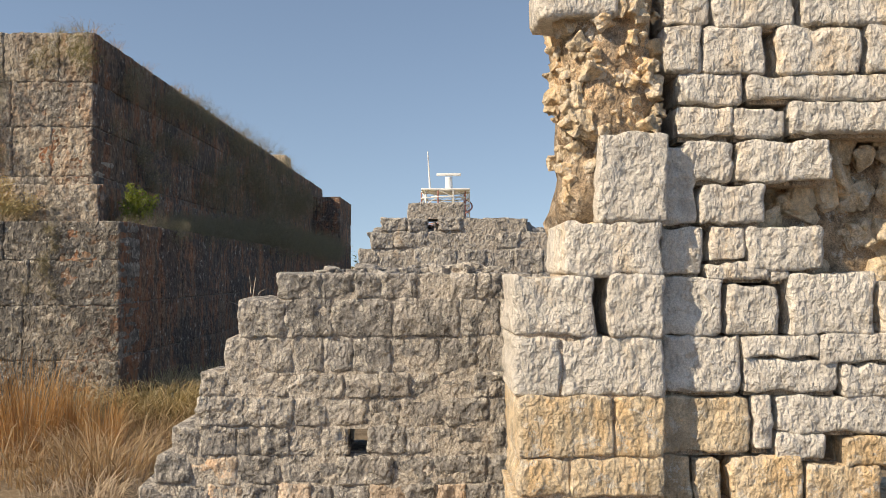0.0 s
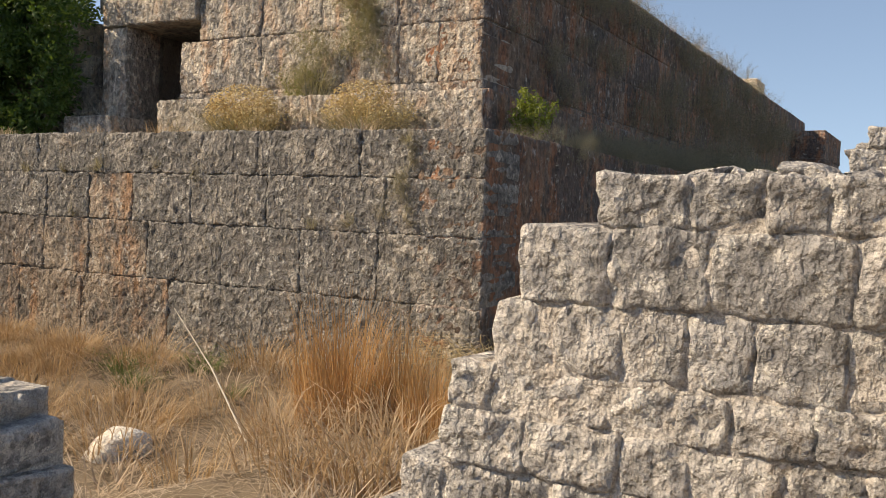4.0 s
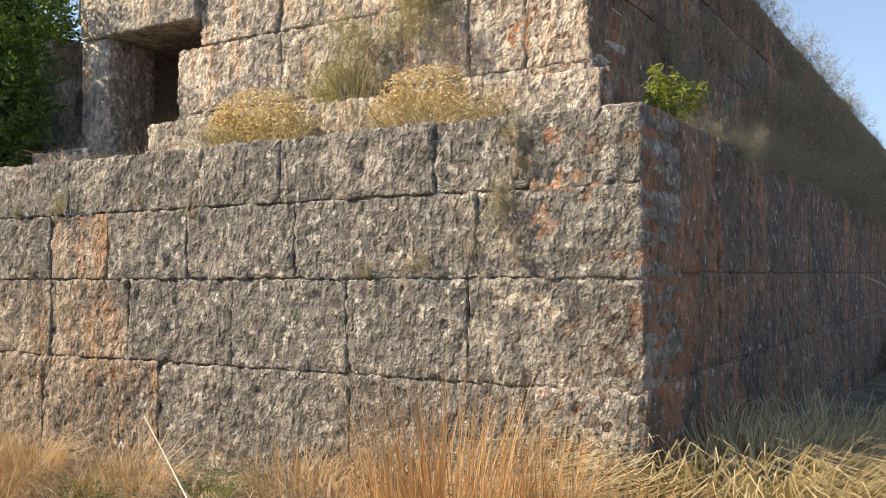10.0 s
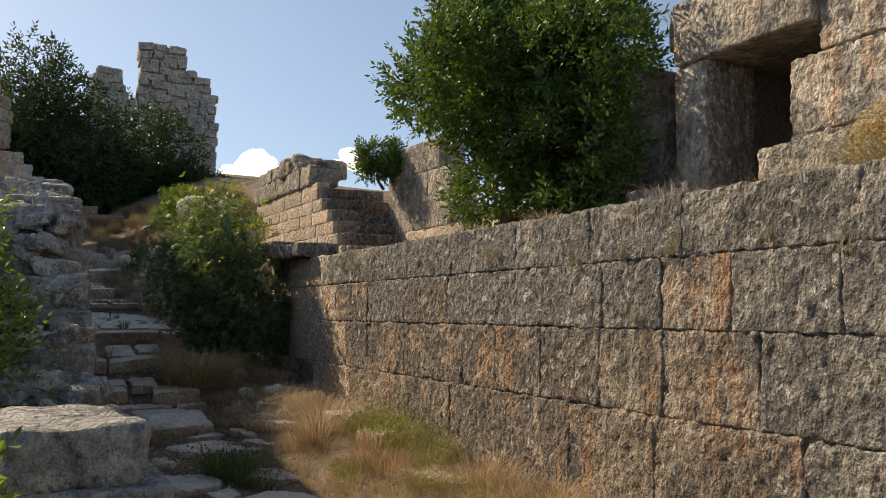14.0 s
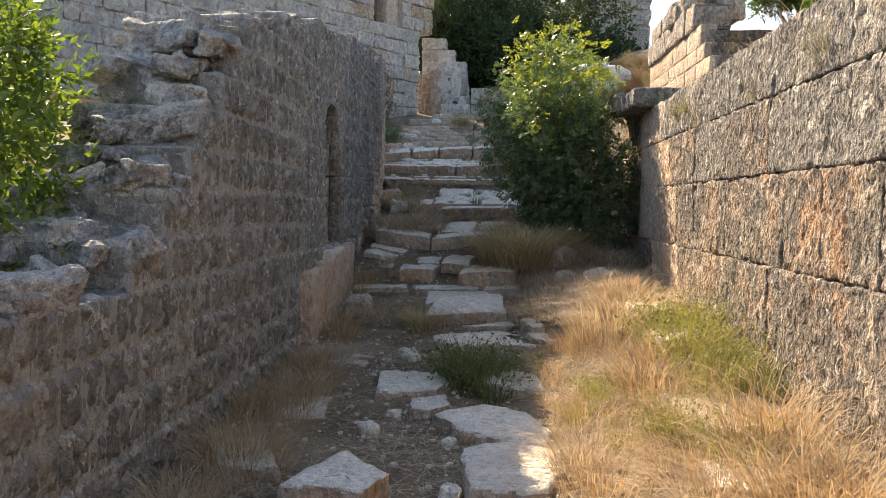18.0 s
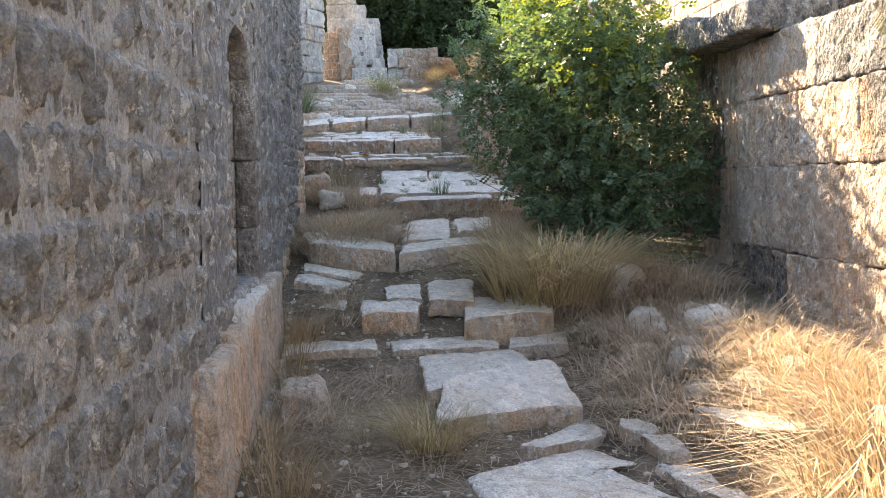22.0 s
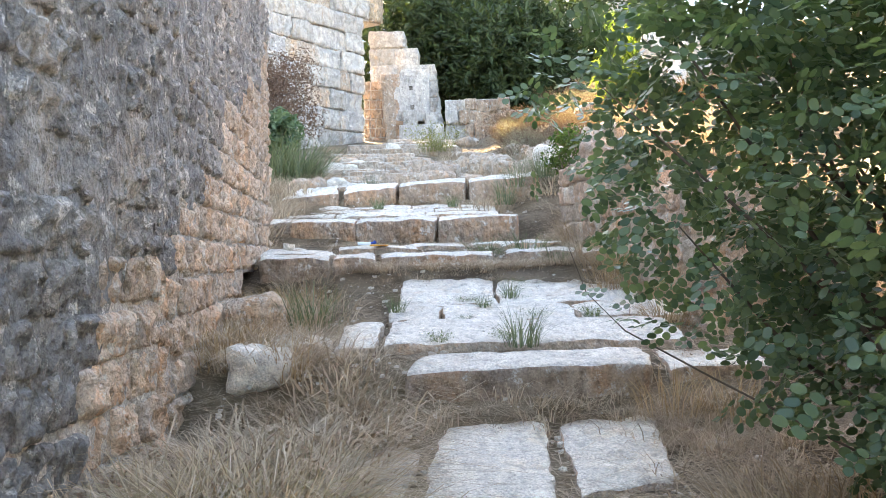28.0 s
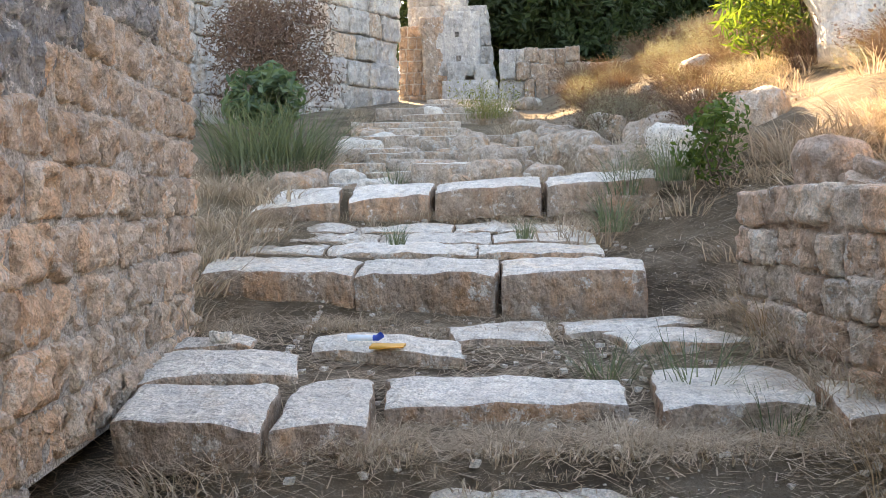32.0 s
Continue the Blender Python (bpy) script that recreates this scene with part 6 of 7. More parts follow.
KINDS = {"dry": (85, 0.62, 0.7, 0.009, 0.4, "M_DRY", 0.9), "russet": (300, 1.25, 0.75, 0.010, 0.1, "M_RUSSET", 0.5), "fountain": (330, 0.85, 1.0, 0.011, 0.5, "M_PALE", 1.0), "olive": (560, 0.95, 1.15, 0.011, 0.5, "M_FOUNTAIN", 1.0),
         "straw": (60, 0.36, 0.6, 0.009, 0.6, "M_STRAW", 1.0), "weed": (130, 0.5, 0.5, 0.004, 0.15, "M_WEED", 0.7), "wiry": (90, 0.36, 0.34, 0.008, 0.12, "M_WIRY", 0.8), "silver": (420, 0.45, 0.62, 0.006, 0.25, "M_SILVER", 0.9),
         "brown": (420, 0.6, 0.7, 0.009, 0.3, "M_BROWNBRUSH", 0.9), "bushy": (420, 0.45, 0.62, 0.006, 0.25, "M_OLIVEBRUSH", 0.9), "hang": (110, 0.5, 0.45, 0.008, 0.3, "M_SILVER", 0.9), "green": (120, 0.42, 0.5, 0.007, 0.2, "M_FRESH", 0.9)}
MATS = {"M_OLIVEBRUSH": M_OLIVEBRUSH, "M_DRY": M_DRY, "M_RUSSET": M_RUSSET, "M_STRAW": M_STRAW, "M_FOUNTAIN": M_FOUNTAIN, "M_PALE": M_PALE, "M_WEED": M_WEED, "M_WIRY": M_WIRY, "M_FRESH": M_FRESH, "M_SILVER": M_SILVER, "M_BROWNBRUSH": M_BROWNBRUSH}
TURN_COUNT = [0]


def tuft_shape(kind, k):
    n, tall, spread, width, droop, mat, lean = KINDS[kind]
    v, f = blades(n, tall, spread, width, droop, len(kind) * 100 + k * 7 + ord(kind[0]), lean)
    if kind in ("silver", "bushy"):                                       # rounded cushion of thin leaves
        w, g = sprigs([(0, 0, 0.16, 0.30, 0.28, 0.2), (0.15, 0.1, 0.2, 0.18, 0.18, 0.16), (-0.15, -0.05, 0.14, 0.2, 0.18, 0.16)], 330, 9, 0.03, 0.008, 0.2, k + 3, 0.05, 0.3, 0.55)
        return w, g
    if kind in ("weed", "green", "brown"):          # small leaves along the stalks
        r = np.random.default_rng(k + 5)
        tips = v.reshape(n, 8, 3)
        q = r.integers(0, n, n * 5)
        lv = r.integers(1, 4, n * 5)
        c = (tips[q, 2 * lv] + tips[q, 2 * lv - 2] * 0.3) / 1.3
        a = r.normal(size=(len(c), 3)) * 0.012
        b2 = r.normal(size=(len(c), 3)) * 0.005
        lf = np.stack([c - a * 0.1, c + a * 0.5 + b2, c + a, c + a * 0.5 - b2], 1)
        f = f + (np.arange(len(c) * 4).reshape(-1, 4) + len(v)).tolist()
        v = np.concatenate([v, lf.reshape(-1, 3)])
    return v, f


def tuft_mesh(kind):
    TURN_COUNT[0] += 1
    k = (kind, TURN_COUNT[0] % 4)
    if k not in TUFTS:
        v, f = tuft_shape(*k)
        TUFTS[k] = (mesh_from("grass_tuft", v, f, MATS[KINDS[kind][5]], False), v, f)
    return TUFTS[k][0]


def strew(kind, count, x0, x1, y0, y1, lo, hi, seed, z=None, label="", place=None, tiltx=0.0):
    """Many small tufts as one sheet of grass."""
    r = random.Random(seed)
    vs, fs, n = [], [], 0
    for i in range(count):
        tuft_mesh(kind)
        v, f = TUFTS[(kind, TURN_COUNT[0] % 4)][1:]
        if place:
            x, y, zz = place(i, r)
        else:
            x, y = r.uniform(x0, x1), r.uniform(y0, y1)
            zz = ground_z(x, y) - 0.02 if z is None else z
        m = np.array(pose(x, y, zz, tiltx, 0, r.uniform(0, 360))) * r.uniform(lo, hi)
        vs.append(v @ m[:3, :3].T + np.array((x, y, zz)))
        fs += [[a + n for a in q] for q in f]
        n += len(v)
    ob = new("dry_grass" if kind in ("dry", "straw", "olive", "fountain") else "weeds", mesh_from("grass", np.concatenate(vs), fs, MATS[KINDS[kind][5]], False))
    return tagged(ob, label or "thin " + kind + " growth over the ground", kind="stuff")


# open ground between the ruined wall and the podium
tuft("russet", -4.3, 9.8, None, 1.15)
tuft("russet", -4.75, 10.1, None, 0.9, 80)
tuft("russet", -4.0, 10.2, None, 0.85, 200)
tuft("russet", -3.4, 9.6, None, 0.7, 20)
strew("dry", 60, -9.5, -3.0, 8.3, 11.2, 0.7, 1.4, 1)
strew("straw", 40, -9.5, -2.6, 6.8, 11.2, 0.8, 1.6, 2)
strew("dry", 14, -3.6, -2.6, 8.0, 14, 0.9, 1.7, 3)
strew("green", 9, -8, -4, 10.2, 11.2, 0.5, 0.9, 4)
strew("olive", 8, -3.7, -2.9, 11.3, 14.5, 0.9, 1.5, 5)
# along the lane
strew("dry", 46, -17, -8.5, 10.6, 11.3, 0.6, 1.1, 6)
strew("dry", 34, -15.5, -9.5, 10.0, 10.8, 0.4, 0.8, 61)
strew("fountain", 9, -14.0, -9.0, 10.4, 11.0, 0.35, 0.6, 62)
strew("weed", 6, -13.6, -11.6, 10.0, 10.5, 0.4, 0.75, 63)
strew("weed", 8, -14.6, -13.4, 11.0, 11.3, 0.9, 1.4, 64)
strew("dry", 22, -14.5, -9.5, 7.75, 8.15, 0.5, 0.9, 65)
strew("fountain", 6, -15.5, -9.5, 7.75, 8.05, 0.35, 0.6, 66)
tuft("fountain", -11.7, 10.1, None, 0.55, 80)
tuft("olive", -16.9, 8.75, None, 0.5, 10)
strew("dry", 10, -12, -7.0, 10.0, 10.9, 0.5, 0.9, 7)
strew("straw", 30, -22, -9, 7.7, 8.2, 0.7, 1.3, 8)
strew("dry", 20, -19, -9, 7.7, 8.0, 0.5, 0.9, 9)
tuft("fountain", -15.2, 10.65, None, 1.0)
tuft("fountain", -15.6, 10.95, None, 0.9, 60)
tuft("olive", -19.3, 9.95, 0.08, 1.3)
tuft("olive", -19.55, 10.15, 0.1, 1.15, 90)
tuft("fountain", -19.35, 10.05, 0.08, 1.25, 40)
tuft("fountain", -19.75, 10.25, 0.1, 0.9, 150)
tuft("fountain", -21.35, 7.95, 0.45, 0.8, 30)
tuft("fountain", -21.6, 8.2, 0.45, 0.85, 130)
tuft("olive", -21.55, 8.1, 0.42, 0.62, 20)
tuft("fountain", -20.75, 9.78, 0.38, 0.8, 10)
tuft("fountain", -21.2, 9.95, 0.42, 0.7, 70)
tuft("fountain", -20.3, 10.1, 0.25, 0.9, 200)
tuft("dry", -20.5, 9.66, 0.34, 1.0, 20)
tuft("dry", -20.95, 9.7, 0.4, 0.9, 110)
tuft("dry", -22.9, 9.95, 0.68, 0.7, 120)
tuft("dry", -22.85, 10.25, 0.66, 0.8, 220)
strew("dry", 26, -21.4, -19.2, 9.9, 10.6, 0.6, 1.0, 51)
strew("straw", 46, -19.4, -16.6, 10.2, 11.3, 0.9, 1.5, 52)
strew("straw", 30, -22.95, -21.0, 9.7, 10.5, 0.5, 0.9, 53)
strew("weed", 9, -14.2, -12.6, 11.0, 11.4, 0.7, 1.2, 10)
strew("weed", 5, -12.5, -11, 10.3, 10.8, 0.6, 0.9, 11)
strew("green", 9, -14.7, -13.9, 9.1, 9.6, 0.8, 1.3, 12)
strew("straw", 60, -20.5, -16.2, 9.8, 11.3, 0.7, 1.2, 13)
strew("straw", 16, -18.2, -16.6, 8.2, 9.6, 0.6, 1.0, 14)
strew("straw", 60, -23.6, -20.8, 7.7, 8.5, 0.8, 1.5, 15)
strew("straw", 30, -25.6, -23.2, 7.35, 8.1, 0.7, 1.2, 16)
strew("dry", 16, -25.4, -23.2, 7.4, 8.0, 0.5, 0.8, 46)
strew("straw", 40, -25.8, -25.68, 7.5, 10.0, 0.35, 0.6, 41)
strew("straw", 34, -27.6, -27.2, 7.2, 10.0, 0.3, 0.55, 42)
strew("straw", 30, -23.05, -22.8, 8.3, 10.3, 0.4, 0.8, 43)
strew("straw", 40, -29.7, -29.4, 6.8, 9.8, 0.4, 0.7, 44)
for x, y, z, s in ((-24.5, 7.95, 0.95, 1.3), (-23.62, 9.28, 0.95, 0.85), (-24.75, 9.1, 1.1, 0.4), (-26.35, 9.55, 1.35, 1.2), (-26.5, 9.2, 1.4, 0.9), (-25.9, 9.75, 1.35, 0.8), (-28.7, 9.5, 2.05, 1.0), (-28.2, 8.1, 2.0, 0.5), (-28.4, 8.9, 2.02, 0.5), (-30.8, 7.8, 2.35, 0.9), (-29.5, 9.7, 2.3, 1.1), (-29.3, 10.0, 2.4, 1.1), (-22.0, 8.3, 0.5, 0.8), (-24.6, 8.5, 1.1, 0.5), (-25.0, 9.3, 1.15, 0.5)):
    tuft("wiry", x, y, z, s, x * 40)
for x, y, z, k in ((-24.96, 8.95, 1.13, 0.2), (-24.94, 9.05, 1.13, 0.18), (-25.02, 9.37, 1.13, 0.18), (-24.5, 9.43, 1.04, 0.24), (-24.54, 9.5, 1.04, 0.18), (-25.41, 9.36, 1.22, 0.26), (-25.3, 9.33, 1.2, 0.18), (-24.44, 8.96, 1.04, 0.16), (-23.75, 9.2, 0.97, 0.3), (-24.42, 9.8, 1.05, 0.3), (-23.7, 8.8, 0.97, 0.25)):
    tuft("green", x, y, z, k, x * 70, label="small green sprouts in a paving joint")
for i in range(9):
    tuft("wiry", -31.6 - 0.2 * (i % 3), 6.2 + 0.22 * (i // 3), 2.45, 2.6 + 0.3 * (i % 2), i * 40, label="tall dark wiry shrub beside the upper steps")
woody("dead_bush", "dead reddish-brown bush by the far wall", "bush", (-35.2, 5.7, 2.95), lobed(-35.2, 5.7, 4.4, 1.15, 1.3, 8, 41), 12000, 0.09, 0.022, M_BROWNBRUSH, 41, 0.04, 0.1, 4, 0.2, 14)
strew("straw", 110, -39.5, -30.3, 6.2, 9.5, 0.4, 0.9, 55)
tuft("weed", -36.5, 8.5, 3.55, 1.5, 20)
tuft("weed", -36.3, 8.75, 3.55, 1.2, 80)
strew("straw", 110, -33, -27.3, 5.4, 7.0, 0.8, 1.4, 18)
strew("straw", 50, -28.0, -25.2, 9.95, 10.4, 0.5, 0.9, 19)
strew("dry", 14, -27.5, -24.0, 10.0, 10.4, 0.4, 0.7, 20)
strew("straw", 40, -26.0, -25.5, 8.2, 9.4, 0.25, 0.45, 54)
strew("brown", 75, -40, -29.5, 9.9, 14.5, 0.6, 1.1, 21, label="brown dead brush over the dry slope")
strew("silver", 80, -40, -29.5, 9.9, 14.5, 0.6, 1.2, 25, label="grey dead brush over the dry slope")
strew("dry", 30, -40, -29, 9.9, 14.5, 0.4, 0.7, 23)
strew("straw", 120, -29.5, -24.5, 10.6, 12.2, 0.9, 1.7, 24)
strew("straw", 150, -36, -28.6, 8.6, 12.5, 0.6, 1.2, 22)
# podium plants
def ledge_plants():
    r = random.Random(9)
    for x, y, z, s, k in ((-9.35, 12.6, 2.25, 0.9, "dry"), (-9.15, 12.75, 2.25, 1.0, "hang"), (-7.9, 12.75, 2.3, 1.1, "dry"), (-6.1, 12.75, 2.35, 1.0, "dry"), (-7.2, 13.2, 2.85, 1.2, "hang"), (-7.6, 13.25, 2.85, 1.0, "weed"), (-5.1, 13.55, 5.1, 0.7, "dry"), (-5.5, 13.5, 5.1, 0.6, "hang"), (-11.9, 13.9, 4.8, 0.8, "straw")):
        tuft(k, x, y, z, s, r.uniform(0, 360))
    for x, z0, z1, k in ((-6.5, 3.3, 4.7, "bushy"), (-6.7, 3.5, 4.4, "bushy"), (-7.3, 3.0, 3.7, "bushy"), (-5.6, 4.6, 5.0, "bushy"), (-5.2, 4.65, 5.0, "bushy"), (-7.7, 2.9, 3.3, "bushy")):
        for i in range(int((z1 - z0) / 0.16)):
            tuft(k, x + r.uniform(-0.12, 0.12), 13.33, z0 + 0.16 * i, r.uniform(0.7, 1.05), r.uniform(0, 360), 50)
    for x, s in ((-7.9, 1.0), (-6.05, 0.9)):
        v, f = leaves([(x, 12.6, 2.75, 0.5 * s, 0.28, 0.22), (x + 0.3, 12.55, 2.58, 0.4, 0.28, 0.2), (x - 0.3, 12.6, 2.6, 0.3, 0.25, 0.2)], 5200, 0.026, 0.024, int(-x * 10), -0.1, 6, up=1.2)
        root = tagged(new("everlasting_shrub"), "dry yellow-flowered shrub on the ledge", "shrub")
        tagged(child("flowering_top", mesh_from("flowering_top", v, f, M_FLOWER, False), root), "dry yellow flower heads past counting", kind="stuff")
        v, f = blades(700, 0.46, 1.1, 0.007, 0.1, int(-x * 7), 0.85)
        child("stalk_clump", mesh_from("stalk_clump", v + np.array((x, 12.6, 2.25)), f, M_SILVER, False), root)
    for x, z, s in ((-15.8, 1.8, 0.5), (-13.7, 1.82, 0.4), (-12.1, 1.9, 0.45), (-10.6, 1.8, 0.4), (-9.9, 1.8, 0.4), (-9.2, 1.82, 0.45), (-8.2, 1.85, 0.4), (-7.6, 1.7, 0.55), (-17.0, 2.0, 0.6), (-16.4, 2.0, 0.5), (-5.0, 1.35, 0.5), (-5.9, 1.25, 0.35), (-5.4, 1.28, 0.4), (-9.7, 1.25, 0.4)):
        tuft("hang", x, FY - 0.02 + 0.016 * (FX - x), z, s, r.uniform(0, 360), 40)
    for i in range(9):
        tuft("hang", -4.72 + r.uniform(-0.05, 0.05), 11.42, 1.35 + 0.1 * i, 0.42, r.uniform(0, 360), 50)
    for x in (-14.3, -13.0, -11.4, -9.5, -8.0, -6.9, -5.4, -16.2):
        tuft("straw", x, FY + 0.15 + 0.016 * (FX - x), 2.25, r.uniform(0.5, 0.9), r.uniform(0, 360))
    for i in range(70):
        y = 12.9 + 21 * (i / 70) ** 1.2
        tuft("silver", -4.0 + r.uniform(-0.35, 0.22) + 0.016 * (y - 11.4), y, 2.2 + r.uniform(-0.15, 0.05), (0.6 + min(0.9, 0.1 * (y - 12.9))) * r.uniform(0.8, 1.3), r.uniform(0, 360))
    for i in range(60):
        y = 14.2 + 19 * (i / 60) ** 1.2
        tuft("silver", -4.9 + 0.016 * (y - 11.4) + 0.06, y, r.choice((3.05, 3.75, 3.8, 4.4, 3.4, 4.6)), (0.8 + min(0.6, 0.07 * (y - 14.2))) * r.uniform(0.8, 1.2), r.uniform(0, 360), 20)
    for i in range(14):
        y = 14.2 + 18 * r.random()
        tuft("dry", -5.05 + 0.016 * (y - 11.4), y, 5.1, r.uniform(0.3, 0.6), r.uniform(0, 360))


ledge_plants()
strew("dry", 60, -2.9, 6, 14, 30, 1.0, 1.8, 30)
strew("olive", 40, -2.9, 6, 24, 44, 1.2, 2.0, 31)

# straw and twigs lying on the lane, beyond counting
def litter(name, label, x0, x1, y0, y1, count, seed):
    r = np.random.default_rng(seed)
    x, y, a = r.uniform(x0, x1, count), r.uniform(y0, y1, count), r.uniform(0, np.pi, count)
    L, w = r.uniform(0.04, 0.22, count), 0.0022
    z = height(x, y) + 0.012 + np.array([bump_at(p, q) for p, q in zip(x, y)])
    d = np.stack([np.cos(a), np.sin(a), r.normal(0, 0.12, count)], 1) * L[:, None] / 2
    s = np.stack([-np.sin(a), np.cos(a), 0 * a], 1) * w
    p = np.stack([x, y, z], 1)
    V = np.stack([p - d - s, p - d + s, p + d + s, p + d - s], 1).reshape(-1, 3)
    ob = new(name, mesh_from(name, V, np.arange(count * 4).reshape(-1, 4).tolist(), M_STRAW, False))
    tagged(ob, label, kind="stuff")


litter("straw_litter", "dry straw lying on the lane", -32, -17, 7.0, 10.8, 70000, 1)
litter("straw_litter", "dry straw lying on the lower lane", -17, -7, 7.8, 11.3, 22000, 2)
litter("straw_litter", "dry straw on the open ground", -9, -2.3, 6.5, 11.3, 9000, 3)

# meadow of the field beyond, thin blades past counting
def meadow():
    r = np.random.default_rng(8)
    n = 30000
    y = 26 + 120 * r.uniform(0, 1, n) ** 1.6
    x = -3 + (y * 0.28 + 4) * r.uniform(0, 1, n)
    z = height(x, y)
    h = r.uniform(0.3, 0.8, n)
    w = 0.02 + 0.0006 * y
    a = r.uniform(0, np.pi, n)
    s = np.stack([np.cos(a) * w, np.sin(a) * w, 0 * a], 1)
    p = np.stack([x, y, z - 0.05], 1)
    tip = p + np.stack([r.normal(0, 0.12, n), r.normal(0, 0.12, n), h], 1)
    V = np.stack([p - s, p + s, tip], 1).reshape(-1, 3)
    tagged(new("meadow", mesh_from("meadow", V, np.arange(n * 3).reshape(-1, 3).tolist(), M_DRY, False)), "dry golden meadow grass", kind="stuff")


meadow()

# ---- lattice tower, houses and clouds far off ----
M_WHITE = plain_material("white_paint", (0.8, 0.8, 0.78))
M_RED = plain_material("faded_red_paint", (0.42, 0.2, 0.17))
M_DARK = plain_material("dark_glass", (0.05, 0.06, 0.07), 0.3)


def tower():
    x, y, z0, z1, R = 2.6, 156.0, 1.0, 15.6, 4.1
    root = tagged(new("radar_tower"), "red and white lattice tower with a radar on top", "tower")
    root.location = (x, y, z0)
    n, levels = 10, 13
    hgt = z1 - z0
    for i in range(n):
        a = 2 * math.pi * i / n
        v, f = limb([(R * math.cos(a), R * math.sin(a), -0.5), (R * math.cos(a), R * math.sin(a), hgt)], 0.13, 0.12, 6)
        child("post", mesh_from("post", v, f, M_RED if i % 2 else M_WHITE), root)
    for k in range(levels + 1):
        z = hgt * k / levels
        ring = [(R * math.cos(2 * math.pi * i / 20), R * math.sin(2 * math.pi * i / 20), z) for i in range(21)]
        v, f = limb(ring, 0.13, 0.13, 5)
        child("ring", mesh_from("ring", v, f, M_WHITE if k > 10 or k % 3 == 0 else M_RED), root)
        if k < levels:
            for i in range(n):
                a, b = 2 * math.pi * i / n, 2 * math.pi * (i + (1 if k % 2 else -1)) / n
                v, f = limb([(R * math.cos(a), R * math.sin(a), z), (R * math.cos(b), R * math.sin(b), z + hgt / levels)], 0.075, 0.075, 4)
                child("brace", mesh_from("brace", v, f, M_WHITE), root)
    spiral = [((R + 0.5) * math.cos(t), (R + 0.5) * math.sin(t), hgt * t / 7.5) for t in np.linspace(0.5, 7.3, 40)]
    v, f = limb(spiral, 0.14, 0.14, 5)
    child("stair_rail", mesh_from("stair_rail", v, f, M_RED), root, "winding outside stair")
    v, f = stone_shape((2 * R, 2 * R, 0.3), (6, 6, 3), 0.1, 0.0, 1)
    child("deck", mesh_from("deck", v + np.array((0, 0, hgt + 0.15)), f, M_WHITE), root)
    v, f = limb([(0.6, 0, hgt), (0.6, 0, hgt + 2.6)], 0.7, 0.6, 10)
    child("radar_base", mesh_from("radar_base", v, f, M_WHITE), root)
    v, f = stone_shape((4.2, 0.5, 0.5), (6, 3, 3), 0.1, 0.0, 2)
    child("radar_antenna", mesh_from("radar_antenna", v + np.array((0.6, 0, hgt + 3.0)), f, M_WHITE), root, "white radar bar")
    v, f = limb([(-2.6, 0, hgt), (-3.0, 0, hgt + 7)], 0.2, 0.08, 6)
    child("mast", mesh_from("mast", v, f, M_WHITE), root)


tower()


def house(x, y, w, d, h, seed):
    root = tagged(new("white_house"), "white flat-roofed house beyond the meadow", "house", "far houses")
    root.location = (x, y, ground_z(x, y))
    v, f = stone_shape((w, d, h), (4, 4, 3), 0.1, 0.0, seed)
    child("wall", mesh_from("wall", v + np.array((0, 0, h / 2)), f, M_WHITE, False), root)
    v, f = stone_shape((w + 0.8, d + 0.8, 0.35), (4, 4, 3), 0.08, 0.0, seed)
    child("roof", mesh_from("roof", v + np.array((0, 0, h + 0.15)), f, M_WHITE, False), root)
    for i in range(int(w // 3)):
        v, f = stone_shape((1.2, 0.12, 1.3), (3, 3, 3), 0.02, 0.0, i)
        child("window", mesh_from("window", v + np.array((-w / 2 + 1.8 + 3 * i, -d / 2 - 0.03, h * 0.55)), f, M_DARK, False), root)


for i, (x, y, w, h) in enumerate(((14, 205, 11, 3.2), (27, 215, 9, 3.0), (37, 220, 8, 2.6), (45, 225, 12, 2.4), (8, 230, 9, 3.6))):
    house(x, y, w, 8, h, i)
house(6.2, 36, 1.2, 1.2, 2.0, 9)


def cloud(x, y, z, s, seed):
    r = random.Random(seed)
    vs, fs = [], []
    for i in range(26):
        k = s * r.uniform(0.16, 0.42) * (1.0 - 0.45 * abs(i - 13) / 13)
        c = np.array((x + r.uniform(-0.15, 0.15) * s, y + (i - 13) / 13 * s * 1.1 + r.uniform(-0.2, 0.2) * s, z + r.uniform(0, 1.1) * s * (1 - abs(i - 13) / 15)))
        v, f = stone_shape((2 * k, 2 * k, 1.8 * k), (6, 6, 6), k * 0.95, k * 0.22, i + seed, 2.2 / k)
        fs += [[q + len(vs) for q in a] for a in f]
        vs += list(v + c)
    m = bpy.data.materials.get("cloud_glow_white")
    if not m:
        m, t, b = nodes_of("cloud_glow_white")
        b.inputs["Base Color"].default_value = (0.9, 0.9, 0.9, 1)
        # added glow stands in for sunlight scattered through the cloud
        b.inputs["Emission Color"].default_value = (0.95, 0.97, 1, 1)
        b.inputs["Emission Strength"].default_value = 0.75
        b.inputs["Roughness"].default_value = 1
    tagged(new("backdrop_cloud", mesh_from("cloud", vs, fs, m)), "white cumulus cloud low in the west", kind="structure")


cloud(-1500, 400, 225, 52, 1)
cloud(-1500, 565, 258, 30, 2)


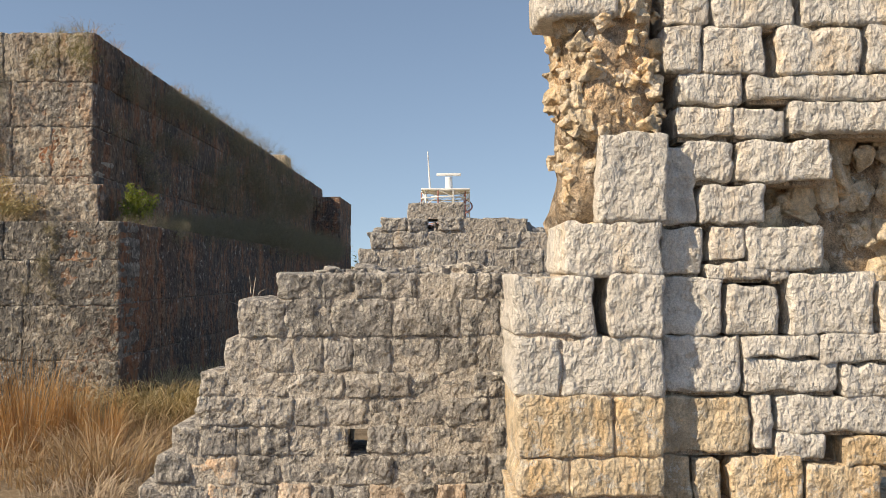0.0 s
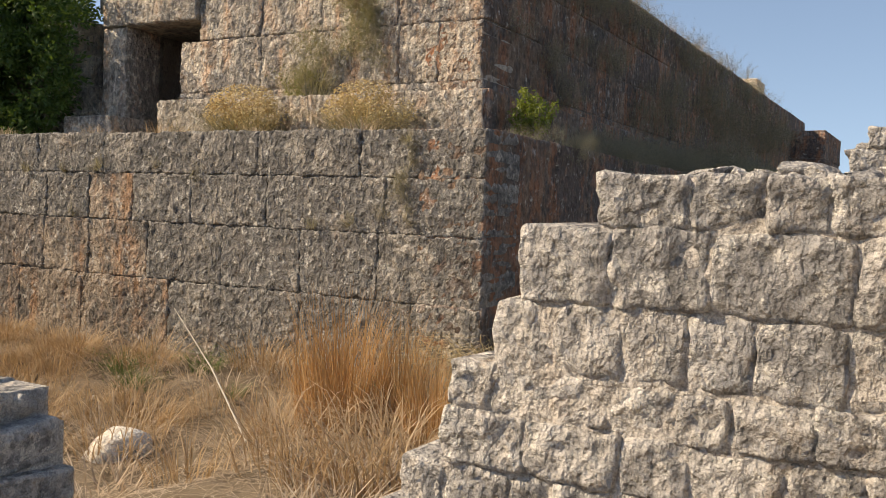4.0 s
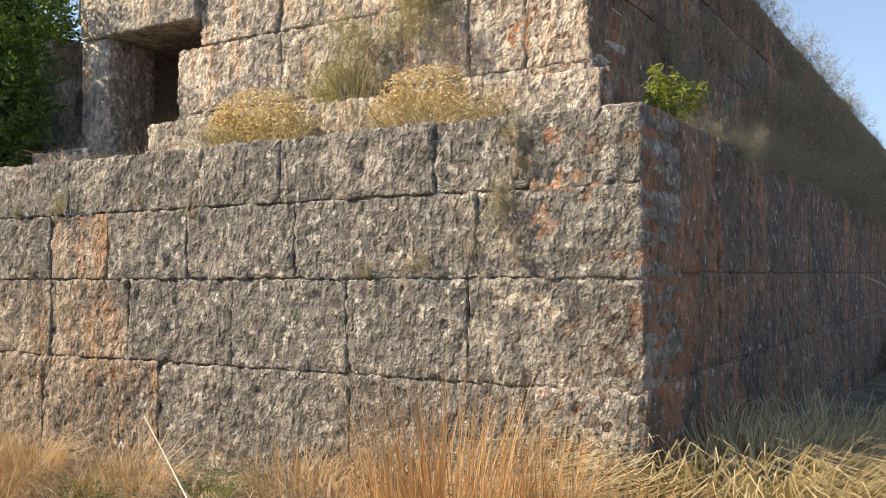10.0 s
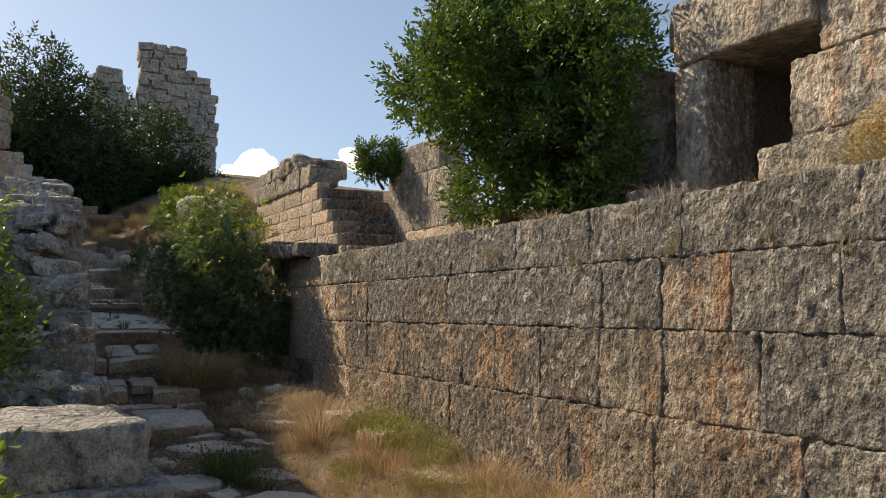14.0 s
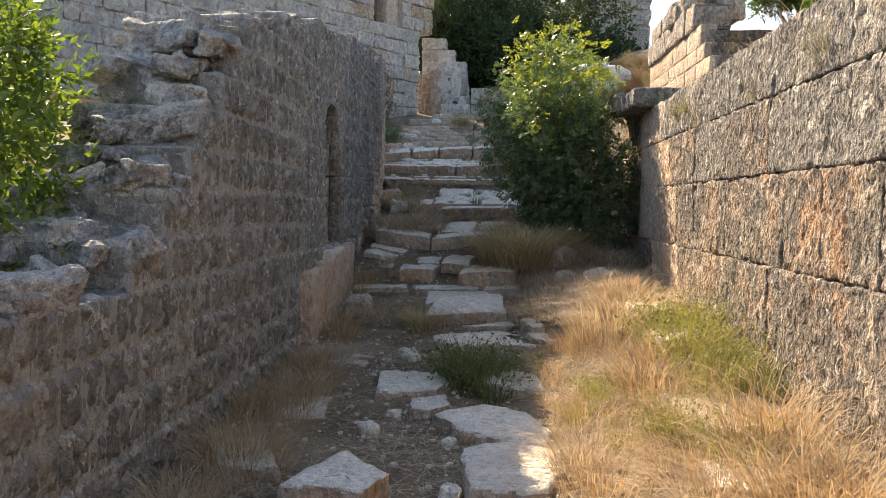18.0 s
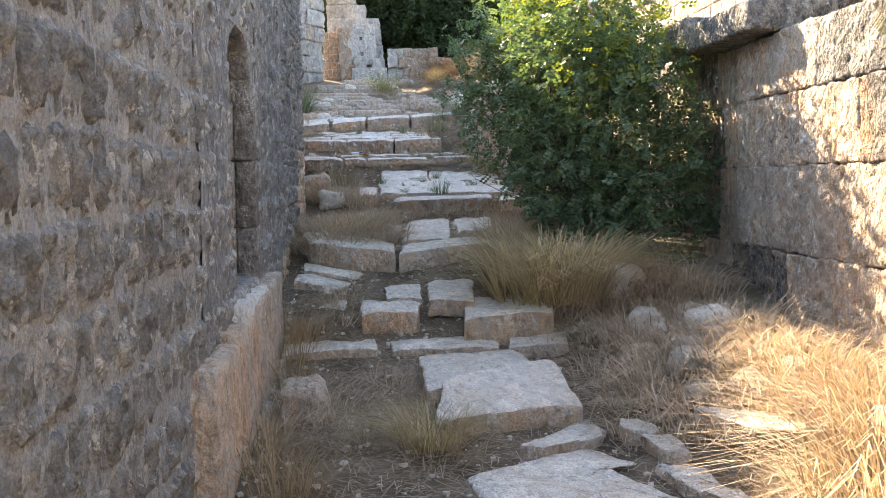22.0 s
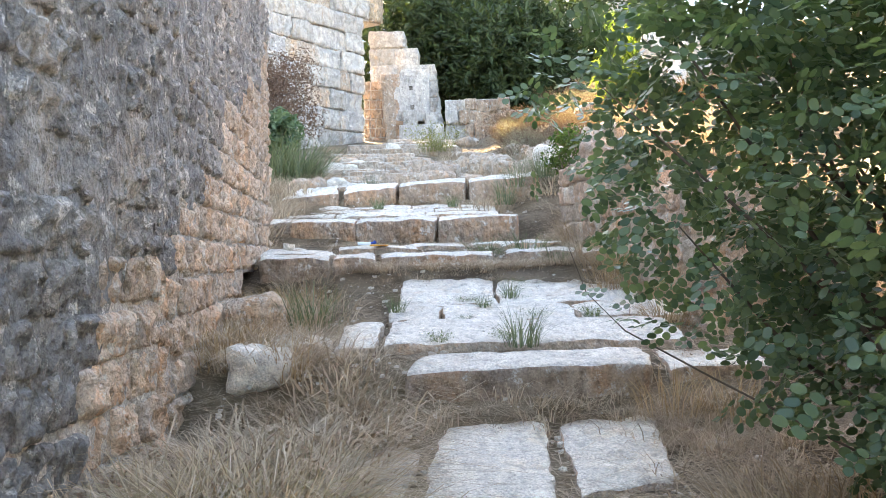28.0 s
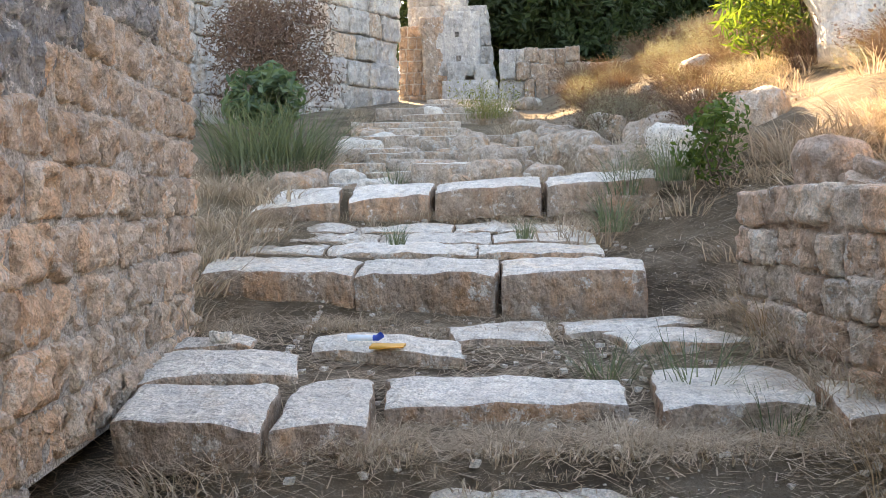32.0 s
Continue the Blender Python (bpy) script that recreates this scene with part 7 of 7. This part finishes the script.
def pebbles():
    """Gravel and chips on the lane, past counting."""
    r = np.random.default_rng(77)
    pl, s0 = pool("chip", M_SLAB, (1, 0.8, 0.6), (2, 2, 2), 0.1, 0.1, 6, 1.5, 0.3)
    vs, fs, n = [], [], 0
    for i in range(4200):
        x = r.uniform(-31, -7)
        y = np.clip(r.normal(8.7, 0.9), 7.7, 11.2)
        me, v, f = pl[i % 6]
        k = 0.012 + 0.03 * r.uniform() ** 3
        a = r.uniform(0, 6.28)
        rot = np.array(((np.cos(a), -np.sin(a), 0), (np.sin(a), np.cos(a), 0), (0, 0, 1)))
        z = ground_z(x, y) + bump_at(x, y)
        vs.append(v @ rot.T * k + np.array((x, y, z + k * 0.2)))
        fs += [[b + n for b in g] for g in f]
        n += len(v)
    tagged(new("gravel", mesh_from("gravel", np.concatenate(vs), fs, M_SLAB, False)), "pale gravel and stone chips on the lane", kind="stuff")


pebbles()


def bottle():
    """Crushed clear bottle with a blue cap, left on the steps."""
    clear = plain_material("clear_plastic", (0.7, 0.8, 0.85), 0.15)
    blue = plain_material("blue_plastic", (0.02, 0.09, 0.45), 0.4)
    orange = plain_material("orange_wrapper_film", (0.75, 0.38, 0.06), 0.5)
    root = tagged(new("plastic_bottle"), "crushed clear plastic bottle with blue cap", "bottle")
    root.location = (-26.85, 8.1, 1.61)
    root.scale = (0.55, 0.55, 0.55)
    v, f = limb([(0, -0.16, 0), (0, -0.08, 0.005), (0.005, 0.02, 0), (0, 0.06, 0)], 0.03, 0.024, 10)
    child("body", mesh_from("body", v, f, clear), root)
    v, f = limb([(0, 0.06, 0), (0, 0.1, 0.0), (0.01, 0.14, 0.03)], 0.026, 0.03, 10)
    child("cap", mesh_from("cap", v, f, blue), root, "blue plastic end of the bottle")
    v, f = stone_shape((0.1, 0.16, 0.012), (4, 5, 3), 0.004, 0.012, 3, 9)
    ob = new("wrapper", mesh_from("wrapper", v, f, orange))
    ob.location = (-26.72, 8.22, 1.59)
    tagged(ob, "crumpled orange wrapper on the steps", "litter")
    v, f = stone_shape((0.07, 0.1, 0.05), (4, 5, 3), 0.01, 0.02, 5, 12)
    ob = new("tissue", mesh_from("tissue", v, f, M_SLAB))
    ob.location = (-27.0, 7.35, 1.6)
    tagged(ob, "crumpled white tissue on the steps", "litter")


bottle()


def dead_stalk():
    """Bare pale sapling by the podium's flank and a fallen cane in the grass."""
    root = tagged(new("bare_sapling"), "leafless pale sapling beside the podium flank", "sapling")
    root.location = (-2.55, 13.0, -0.45)
    pale = plain_material("bleached_wood", (0.55, 0.48, 0.38), 0.9)
    v, f = limb([(0, 0, 0), (0.02, 0, 0.7), (-0.02, 0.05, 1.4), (0.06, 0.05, 2.0)], 0.02, 0.006, 6)
    child("stem", mesh_from("stem", v, f, pale), root)
    for i in range(7):
        a, z = i * 2.4, 0.7 + 0.18 * i
        v, f = limb([(0, 0.02, z), (0.18 * math.cos(a), 0.18 * math.sin(a), z + 0.2), (0.3 * math.cos(a), 0.3 * math.sin(a), z + 0.25)], 0.007, 0.002, 4)
        child("twig", mesh_from("twig", v, f, pale), root)
    v, f = limb([(-4.29, 8.6, -0.22), (-4.95, 8.95, 0.17), (-5.71, 9.3, 0.55)], 0.009, 0.003, 6)
    tagged(new("fallen_cane", mesh_from("fallen_cane", v, f, pale)), "dry fallen cane leaning in the grass", "cane")


dead_stalk()
